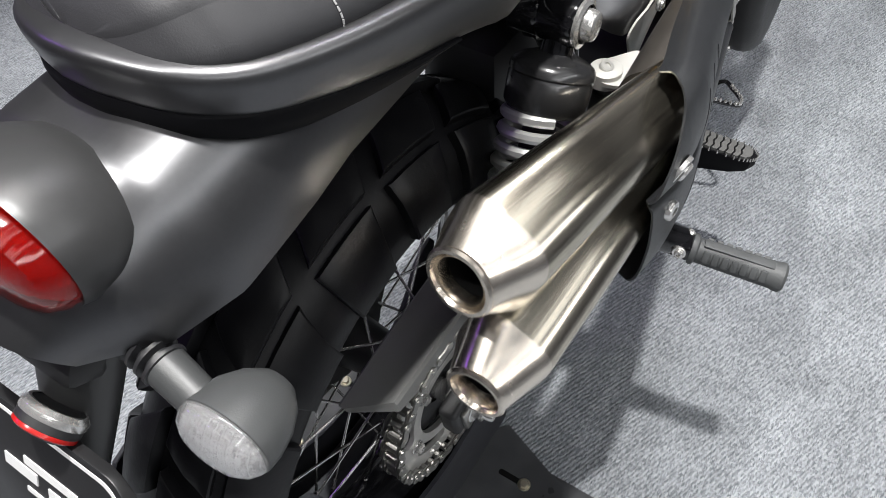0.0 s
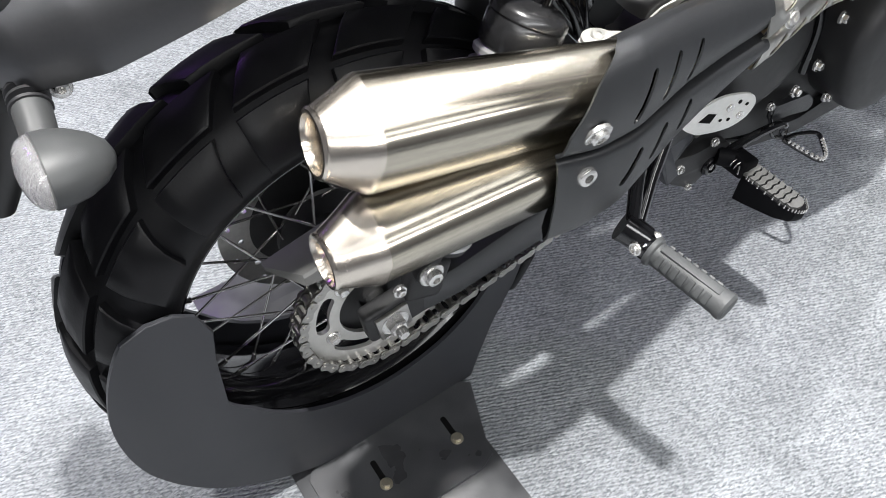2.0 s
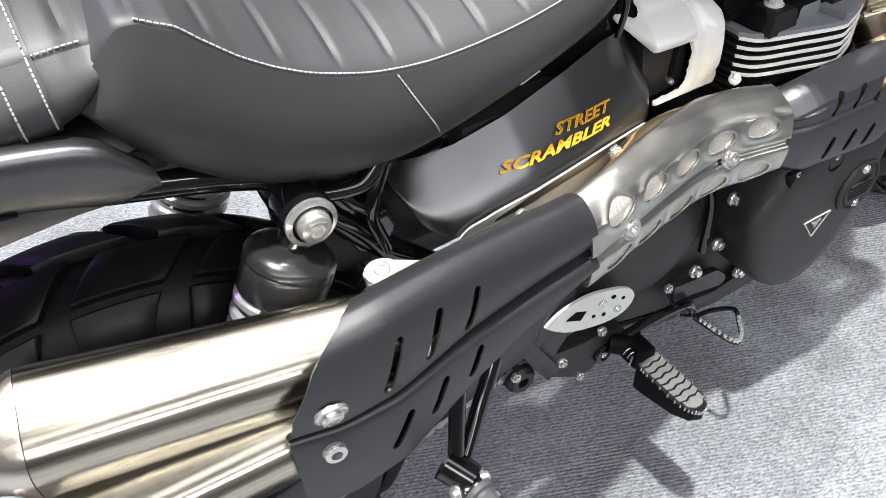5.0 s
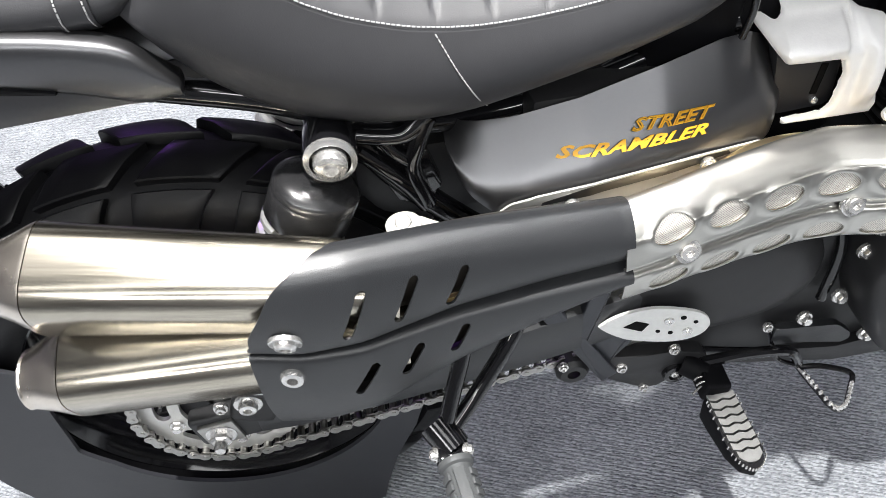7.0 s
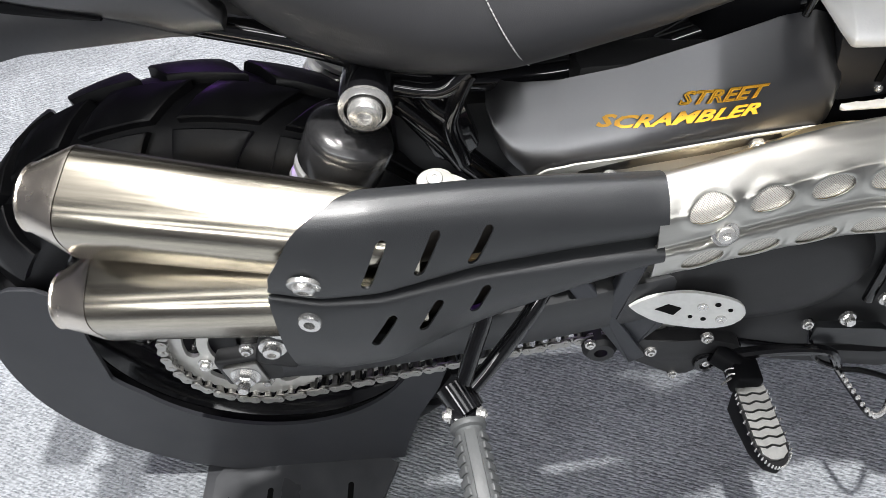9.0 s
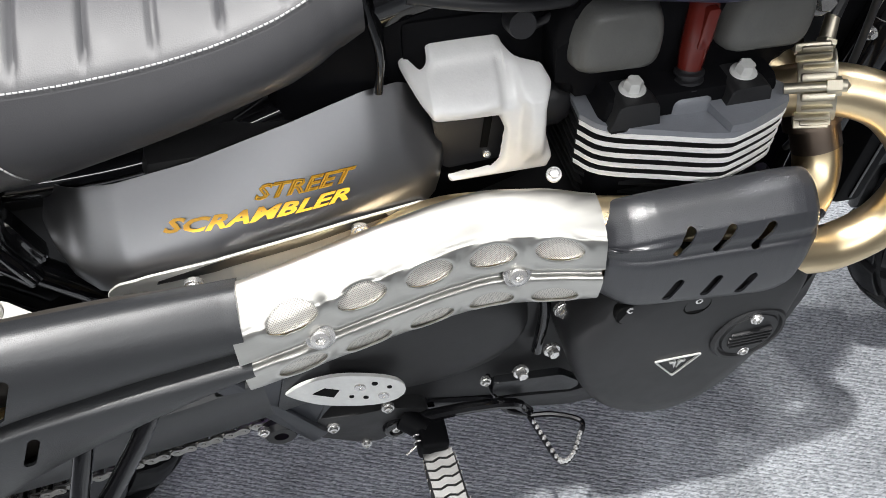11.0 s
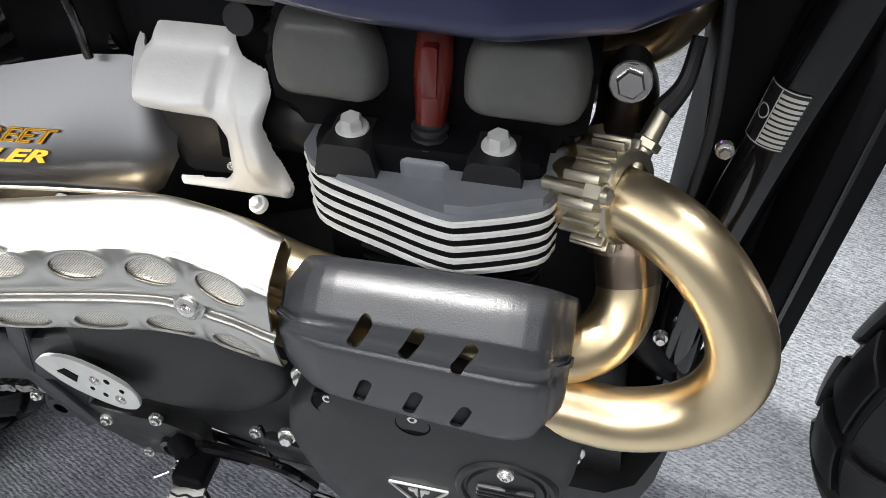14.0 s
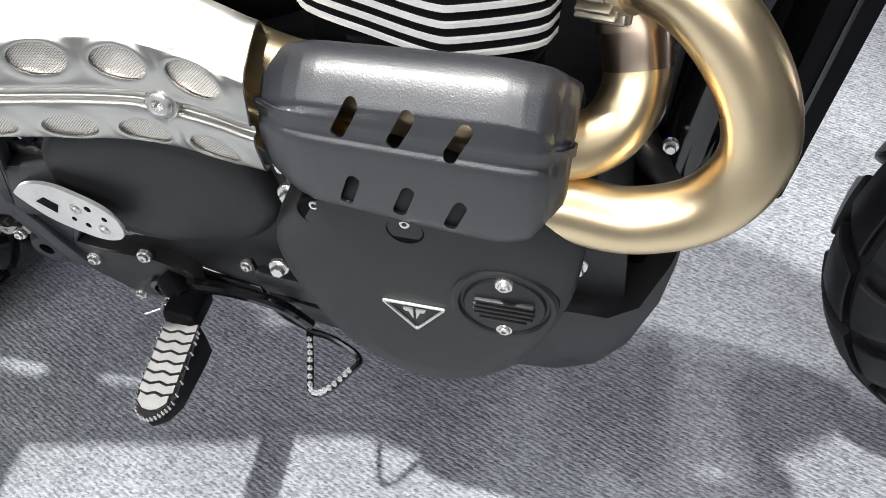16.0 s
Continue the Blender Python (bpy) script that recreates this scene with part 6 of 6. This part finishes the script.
# -- fuel tank --
def tank():
    st = ((0.555, 0.825, 0.905, 0.055), (0.585, 0.812, 0.93, 0.092), (0.65, 0.800, 0.955, 0.118), (0.72, 0.788, 0.975, 0.136), (0.80, 0.779, 0.985, 0.145), (0.88, 0.776, 0.985, 0.146), (0.94, 0.782, 0.975, 0.135), (0.99, 0.798, 0.955, 0.11), (1.03, 0.825, 0.92, 0.07))
    xs = [s[0] for s in st]
    rings = []
    for x in np.linspace(xs[0], xs[-1], 60):
        zb, zt, w = (interp(x, xs, [s[i] for s in st]) for i in (1, 2, 3))
        r = []
        for k in range(48):
            a = 2 * math.pi * k / 48
            c, s = math.cos(a), math.sin(a)
            y = w * math.copysign(abs(c) ** 0.75, c)
            z = (zb + 0.028) + ((zt - zb - 0.028) * abs(s) ** 0.8 if s > 0 else -0.028 * abs(s) ** 0.7)
            r.append(Vector((x, -y, z)))
        rings.append(r)
    bm = bmesh.new()
    skin(bm, rings)
    tk = part("fuel_tank", bm, TANKBLUE, bike, "navy fuel tank with a beige band", 60)
    # beige band with a thin gold line below
    def band(z0, z1, x0, x1, material, name, lift):
        bm = bmesh.new()
        rows = []
        for x in np.linspace(x0, x1, 40):
            zb, zt, w = (interp(x, xs, [s[i] for s in st]) for i in (1, 2, 3))
            e = 1 - (2 * (x - x0) / (x1 - x0) - 1) ** 6
            row = []
            for q in np.linspace(0, 1, 8):
                z = zb + z1 - (z1 - z0) * (1 - q) * e
                s = max(0, (z - zb - 0.028) / (zt - zb - 0.028))
                s = min(1, s ** (1 / 0.8))
                y = w * math.sqrt(max(0, 1 - s * s)) ** 0.75
                row.append(Vector((x, -y - lift, z)))
            rows.append(row)
        skin(bm, rows, False, False)
        part(name, bm, material, tk, "beige painted band" if name == "band" else "thin gold pin line")
    band(0.024, 0.075, 0.592, 0.775, ORANGE, "pin_line", 0.0012)
    band(0.0265, 0.075, 0.594, 0.773, TANKCREAM, "band", 0.002)


tank()

# -- front end: fork and mudguard --
for sg in (-1, 1):
    bar("fork_leg", [(FX - 0.01, sg * 0.088, FZ), (FX - 0.14, sg * 0.088, FZ + 0.30)], 0.026, GLOSS, 0, "gloss black fork leg")
    bar("fork_tube", [(FX - 0.135, sg * 0.088, FZ + 0.29), (FX - 0.33, sg * 0.088, FZ + 0.74)], 0.0205, GLOSS)
bm = sheet(lambda u, v: Vector((FX + (FR + 0.018 - 0.012 * (2 * v - 1) ** 2) * math.cos(radians(70 + 85 * u)), 0.058 * (2 * v - 1), FZ + (FR + 0.018 - 0.012 * (2 * v - 1) ** 2) * math.sin(radians(70 + 85 * u)))), 30, 12, (), 0.003)
part("front_mudguard", bm, SATIN, bike, "short matt graphite front mudguard")

# -- near-black boxes added to fill the gap between seat, tank and engine; hoses, cables --
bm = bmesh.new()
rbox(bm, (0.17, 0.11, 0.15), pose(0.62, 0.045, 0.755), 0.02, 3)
part("gap_filler_box", bm, BLACKMATT, bike)
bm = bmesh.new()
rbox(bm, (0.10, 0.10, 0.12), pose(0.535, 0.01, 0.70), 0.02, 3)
part("rear_gap_filler", bm, BLACKMATT, bike)
bar("breather_hose", [(0.565, -0.055, 0.79), (0.575, -0.062, 0.74), (0.572, -0.058, 0.70)], 0.0035, GLOSS, 14)
bar("wiring_loom", [(0.60, -0.05, 0.775), (0.66, -0.058, 0.765), (0.72, -0.055, 0.758), (0.80, -0.06, 0.772), (0.90, -0.055, 0.765)], 0.006, PLASTIC, 30)
bar("clutch_cable", [(0.99, -0.05, 0.80), (1.0, -0.055, 0.70), (0.995, -0.06, 0.62), (0.985, -0.04, 0.54)], 0.0035, PLASTIC, 24)
bar("throttle_cable", [(0.70, -0.03, 0.72), (0.76, -0.06, 0.765), (0.86, -0.07, 0.77), (0.98, -0.06, 0.80)], 0.0035, PLASTIC, 24)
bar("coolant_hose", [(0.97, -0.03, 0.50), (1.0, -0.05, 0.47), (1.04, -0.045, 0.44), (1.065, -0.03, 0.46)], 0.013, PLASTIC, 24)
for x, y, z in ((1.013, -0.049, 0.678), (1.005, -0.062, 0.50)):
    bolt(bike, (x, y, z), (0, -1, 0.1), 0.0042, 0.006, "frame_bolt", ZINC, True, False)
bar("ignition_lead", [(0.700, -0.085, 0.505), (0.712, -0.10, 0.49), (0.716, -0.105, 0.47)], 0.004, REDPAINT, 10, "short red lead")
bar("dip_tube", [(0.70, -0.09, 0.515), (0.715, -0.11, 0.45), (0.71, -0.118, 0.37)], 0.006, GLOSS, 14)
# another near-black box added to close the view behind the throttle cover
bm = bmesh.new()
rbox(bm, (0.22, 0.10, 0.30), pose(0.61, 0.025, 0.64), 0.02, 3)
part("inner_gap_filler", bm, BLACKMATT, bike)

# -- foot controls --
# heel plate with holes
def heel():
    out = [tuple(p)[:2] for p in catmull([(0.441, 0.398, 0), (0.455, 0.412, 0), (0.470, 0.421, 0), (0.492, 0.428, 0), (0.514, 0.428, 0), (0.546, 0.420, 0), (0.560, 0.405, 0), (0.556, 0.383, 0), (0.527, 0.369, 0), (0.480, 0.373, 0), (0.456, 0.385, 0), (0.441, 0.398, 0)], 56)][:-1]

    def face(x):
        return -0.129 - (x - 0.443) * 0.157

    bm = bmesh.new()
    prism(bm, out, -0.0015, 0.0025, 0.0012, 2, lambda x, y, z: (x, face(x) + y, z))
    hp = part("heel_plate", bm, HEELALU, bike, "brushed aluminium heel plate with holes")
    for x, z in ((0.516, 0.407), (0.538, 0.388)):
        bolt(hp, (x, face(x) - 0.002, z), (-0.15, -1, 0), 0.004, 0.002, "plate_screw", ZINC)
    # solid near-black discs on the plate, painted as shade in drilled openings
    for x, z, r in ((0.531, 0.412, 0.0032), (0.506, 0.389, 0.0025), (0.520, 0.386, 0.0028), (0.545, 0.404, 0.0026)):
        bm = bmesh.new()
        lathe(bm, [(r, -0.0002), (r, 0.0008), (0, 0.0008)], (x, face(x) - 0.0015, z), (-0.15, -1, 0), 14)
        part("hole_shade", bm, HOLESHADE, hp)
    # the four-sided opening is a near-black piece as well, with painted shade
    bm = bmesh.new()
    prism(bm, [(0.468, 0.398), (0.481, 0.408), (0.495, 0.403), (0.488, 0.390)], -0.0023, -0.001, 0, 2, lambda x, y, z: (x, face(x) + y, z))
    part("hole_shade", bm, HOLESHADE, hp)


heel()
for o, y0, y1 in (([(0.372, 0.435), (0.392, 0.445), (0.472, 0.297), (0.453, 0.283)], -0.128, -0.112), ([(0.455, 0.462), (0.434, 0.464), (0.414, 0.387), (0.431, 0.372)], -0.128, -0.112),
                  ([(0.425, 0.362), (0.456, 0.420), (0.50, 0.40), (0.485, 0.350), (0.461, 0.312)], -0.122, -0.106)):
    bm = bmesh.new()
    prism(bm, rounded(o, 0.003, 3), y0, y1, 0.0025)
    part("hanger_arm", bm, HANGERPAINT, bike)
bm = bmesh.new()
lathe(bm, [(0.008, 0.010), (0.016, 0.010), (0.021, 0.004), (0.022, -0.02)], (0.42, -0.110, 0.296), (0, -1, 0), 24)
part("pivot_boss", bm, CASE, bike)
bm = bmesh.new()
prism(bm, rounded([(0.46, 0.325), (0.50, 0.315), (0.545, 0.315), (0.585, 0.30), (0.59, 0.265), (0.55, 0.262), (0.52, 0.24), (0.49, 0.26), (0.455, 0.285)], 0.01), -0.122, -0.10, 0.003)
hanger = part("footrest_hanger", bm, CASE, bike, "black footrest hanger plate")
bm = bmesh.new()
lathe(bm, [(0.0, 0.003), (0.007, 0.003), (0.0085, 0.009), (0.0135, 0.008), (0.0155, 0.004), (0.0155, -0.02)], (0.547, -0.121, 0.272), (0, -1, 0.1), 28)
part("pivot_boss", bm, GLOSS, hanger)
for x, z, r in ((0.478, 0.300, 0.0050), (0.541, 0.321, 0.0052), (0.547, 0.272, 0.0056), (0.511, 0.248, 0.0045), (0.405, 0.322, 0.0045), (0.652, 0.336, 0.0046)):
    bolt(hanger, (x, -0.124, z), (0, -1, 0.1), r, 0.005, "hanger_bolt", ZINC)

# rider footrest: black body, wavy bright treads, teeth round the rim
def rider_peg():
    m = pose(0.587, -0.165, 0.272, 4, 0, 4)
    out = [(-0.017, 0.0), (0.017, 0.0), (0.019, -0.02), (0.0195, -0.075), (0.012, -0.092), (0.0, -0.099), (-0.012, -0.092), (-0.0195, -0.07), (-0.019, -0.02)]
    bm = bmesh.new()
    a = [Vector((x, y, z)) for z in (0,) for x, y in out]
    # deep under the hinge, thinner towards the tip
    under = [m @ (Vector((p.x * 0.8, p.y * 0.96, -0.050 - 0.30 * p.y))) for p in a]
    skin(bm, [under] + [[m @ (p + Vector((0, 0, h))) for p in a] for h in (-0.012, -0.004, 0.003)])
    peg = part("rider_footrest", bm, BLACKMATT, bike, "black footrest with bright wavy tread bars")
    for k in range(8):
        y = -0.005 - 0.0107 * k
        w = 0.0165 if k < 7 else 0.0140
        bm = bmesh.new()
        f, b = [], []
        for i in range(9):
            x = -w + 2 * w * i / 8
            dy = 0.0013 * math.cos(math.pi * 4.0 * (i / 8))
            f.append((x, y + 0.0040 + dy))
            b.append((x, y - 0.0040 + dy))
        if k == 7:
            b = [(x, yy - 0.008 * (1 - abs(x) / w)) for x, yy in b]
        o = f + b[::-1]
        skin(bm, [[m @ Vector((x, yy, h)) for x, yy in o] for h in (0.002, 0.0075)])
        part("tread_bar", bm, TREADALU, peg, "bright worn tread bar")
    bm = bmesh.new()
    pts = catmull([(*p, 0) for p in (out[1:] + out[:1])], 34)
    for p in pts[2:-2]:
        lathe(bm, [(0.0013, 0.002), (0.0011, 0.006), (0.0005, 0.008)], m @ p, m.to_3x3() @ Vector((0, 0, 1)), 7, True)
    part("teeth", bm, ZINC, peg)
    bm = bmesh.new()
    rbox(bm, (0.034, 0.045, 0.03), pose(0.584, -0.145, 0.278, 0, 10, 0), 0.006, 3)
    tube(bm, [(0.556, -0.122, 0.287), (0.58, -0.14, 0.282)], 0.014, 14)
    part("hinge", bm, BLACKMATT, peg)
    bm = bmesh.new()
    pts = [Vector((0.570 + 0.007 * math.cos(a), -0.158 + 0.0012 * a, 0.285 + 0.007 * math.sin(a))) for a in np.linspace(0, 12, 50)]
    tube(bm, pts, 0.0011, 6)
    tube(bm, [(0.565, -0.16, 0.29), (0.552, -0.168, 0.288)], 0.0014, 6)
    part("return_spring", bm, ZINC, peg)


rider_peg()

# brake lever with a toothed pad
def brake():
    bm = bmesh.new()
    tube(bm, [(0.575, -0.125, 0.285), (0.63, -0.135, 0.305), (0.68, -0.138, 0.30), (0.705, -0.132, 0.262)], [0.008, 0.007, 0.0065, 0.006], 10, 24)
    tube(bm, [(0.655, -0.12, 0.34), (0.672, -0.13, 0.28), (0.705, -0.135, 0.258)], 0.0035, 8, 16)
    lever = part("brake_pedal", bm, GLOSS, bike, "black brake pedal with a toothed loop pad")
    loop = [(0.704, -0.135, 0.256), (0.74, -0.142, 0.258), (0.778, -0.160, 0.256), (0.768, -0.182, 0.252), (0.748, -0.207, 0.248), (0.730, -0.208, 0.246), (0.716, -0.17, 0.250), (0.704, -0.135, 0.256)]
    pts = [Vector((0.706 + (p.x - 0.706) * 0.78, -0.137 + (p.y + 0.137) * 0.8, p.z)) for p in catmull(loop, 60)]
    bm = bmesh.new()
    tube(bm, pts, 0.0036, 8)
    pad = part("pad", bm, GLOSS, lever)
    bm = bmesh.new()
    for p in pts[24:57:2]:
        lathe(bm, [(0.0030, 0.001), (0.0028, 0.0055), (0.0012, 0.0078)], p, (0, 0, 1), 7, True)
    part("teeth", bm, ZINC, pad, "bright pad teeth")
    bm = bmesh.new()
    prism(bm, rounded([(0.66, 0.335), (0.74, 0.325), (0.765, 0.30), (0.76, 0.285), (0.70, 0.30), (0.66, 0.305)], 0.006), -0.128, -0.118, 0.002)
    part("pedal_stop", bm, POWDER, lever)


brake()

# passenger footrest on its V-shaped hanger
def passenger():
    bm = bmesh.new()
    tube(bm, [(0.252, -0.236, 0.408), (0.268, -0.215, 0.45), (0.287, -0.19, 0.50), (0.30, -0.15, 0.56)], 0.0085, 14, 16)
    tube(bm, [(0.258, -0.236, 0.408), (0.295, -0.21, 0.44), (0.335, -0.185, 0.49), (0.36, -0.15, 0.53)], 0.0085, 14, 16)
    tube(bm, [(0.246, -0.225, 0.415), (0.262, -0.250, 0.402)], [0.019, 0.017], 18)
    rbox(bm, (0.032, 0.03, 0.02), pose(0.258, -0.252, 0.402, 0, 10, 0), 0.004)
    han = part("passenger_hanger", bm, GLOSS, bike, "gloss black V-shaped passenger footrest hanger")
    for s in (-1, 1):
        bolt(han, (0.257 + s * 0.016, -0.255, 0.405), (s, -0.2, 0.2), 0.0055, 0.006, "pivot_bolt", ZINC)
    bm = bmesh.new()
    a, b = Vector((0.259, -0.262, 0.400)), Vector((0.275, -0.366, 0.393))
    d = (b - a).normalized()
    L = (b - a).length
    lathe(bm, [(0.012, 0.0), (0.0178, 0.001), (0.0185, 0.004), (0.0175, 0.007), (0.0146, 0.009), (0.0148, 0.02), (0.0155, 0.06), (0.016, L - 0.012), (0.0172, L - 0.008), (0.0172, L - 0.003), (0.0145, L), (0, L)], a, d, 28)
    peg = part("passenger_footrest", bm, GREYRUBBER, bike, "grey rubber passenger footrest with raised grips")
    u = (Vector((0, 0, 1)) - d * d.z).normalized()
    w = d.cross(u)
    for k in range(7):
        t = 0.019 + 0.0105 * k
        for ang in (-62, 62):
            al = radians(ang)
            n = math.cos(al) * u + math.sin(al) * w
            m = Matrix((n.cross(d), d, n)).transposed().to_4x4()
            m.translation = a + d * t + n * 0.0149
            bm = bmesh.new()
            rbox(bm, (0.014, 0.0075, 0.004), m, 0.0012)
            part("grip_block", bm, GREYRUBBER, peg)
    m = Matrix((u.cross(d), d, u)).transposed().to_4x4()
    m.translation = a + d * 0.052 + u * 0.0146
    bm = bmesh.new()
    rbox(bm, (0.012, 0.078, 0.004), m, 0.0015)
    part("grip_rib", bm, GREYRUBBER, peg)


passenger()

# ---- wheel stand ----
stand = tagged(new("wheel_stand"), "dark painted steel wheel stand gripping the rear tyre", "wheel stand")
stand.matrix_world = LEVEL


def annulus_outline():
    """Crescent plate: inside radius, outside radius, flat foot on the floor."""
    out = []
    for a in np.linspace(157, 262, 40):
        r = interp(a, (157, 165, 180, 200, 225, 262), (0.298, 0.306, 0.320, 0.334, 0.344, 0.345))
        p = (AX + r * math.cos(radians(a)), AZ + r * math.sin(radians(a)))
        out.append((p[0], max(p[1], -0.010 + 0.045 * p[0])))
    out += [(-0.02, -0.011), (0.15, -0.004), (0.160, 0.04), (0.185, 0.12), (0.218, 0.19), (0.232, 0.235), (0.222, 0.252), (0.205, 0.245)]
    for a in np.linspace(-25, -163, 40):
        r = interp(a, (-163, -150, -25), (0.212, 0.202, 0.205))
        out.append((AX + r * math.cos(radians(a)), AZ + r * math.sin(radians(a))))
    out += [(-0.200, 0.345), (-0.192, 0.39), (-0.203, 0.425), (-0.222, 0.440), (-0.25, 0.443)]
    return out


for sg in (-1, 1):
    bm = bmesh.new()
    prism(bm, annulus_outline(), sg * 0.088, sg * 0.082, 0.001, 1)
    part("side_plate", bm, STANDPAINT, stand, "dark grey crescent side plate", 30)
    # bent foot with slots and bolts
    bm = bmesh.new()
    o = [(-0.135, 0.085), (0.125, 0.085), (0.140, 0.10), (0.128, 0.13), (0.105, 0.19), (0.098, 0.215), (0.075, 0.225), (-0.08, 0.225), (-0.11, 0.21), (-0.145, 0.13), (-0.145, 0.10)]
    skin(bm, [[Vector((x, sg * y, z - 0.016 + 0.0454 * x)) for x, y in o] for z in (0.003, 0.0085)])
    foot = part("foot", bm, FOOTPAINT, stand, "scuffed dark foot plate", 30)
    # each slot is a near-black piece on the foot, its shade put into the colour
    for x in (0.069, -0.055):
        bm = bmesh.new()
        pts = [(x + 0.0045 * math.cos(t) , sg * (0.150 + 0.0045 * math.sin(t) + (0.022 if math.sin(t) > 0 else -0.022))) for t in np.linspace(0, 2 * math.pi, 20, endpoint=False)]
        skin(bm, [[Vector((a, b, z - 0.016 + 0.0454 * a)) for a, b in pts] for z in (0.0080, 0.0090)])
        part("slot", bm, HOLESHADE, foot)
        bolt(foot, (x, sg * 0.166, -0.0075 + 0.0454 * x), (0, 0, 1), 0.0068, 0.007, "foot_bolt", CLAMPMETAL, True, False, "dull brass-coloured foot bolt")
bm = bmesh.new()
rbox(bm, (0.27, 0.64, 0.003), pose(-0.028, 0, -0.016 - 0.0013 + 0.0018, 0, -2.6, 0), 0.0005)
part("base_sheet", bm, FOOTPAINT, stand, "dark base sheet on the carpet")
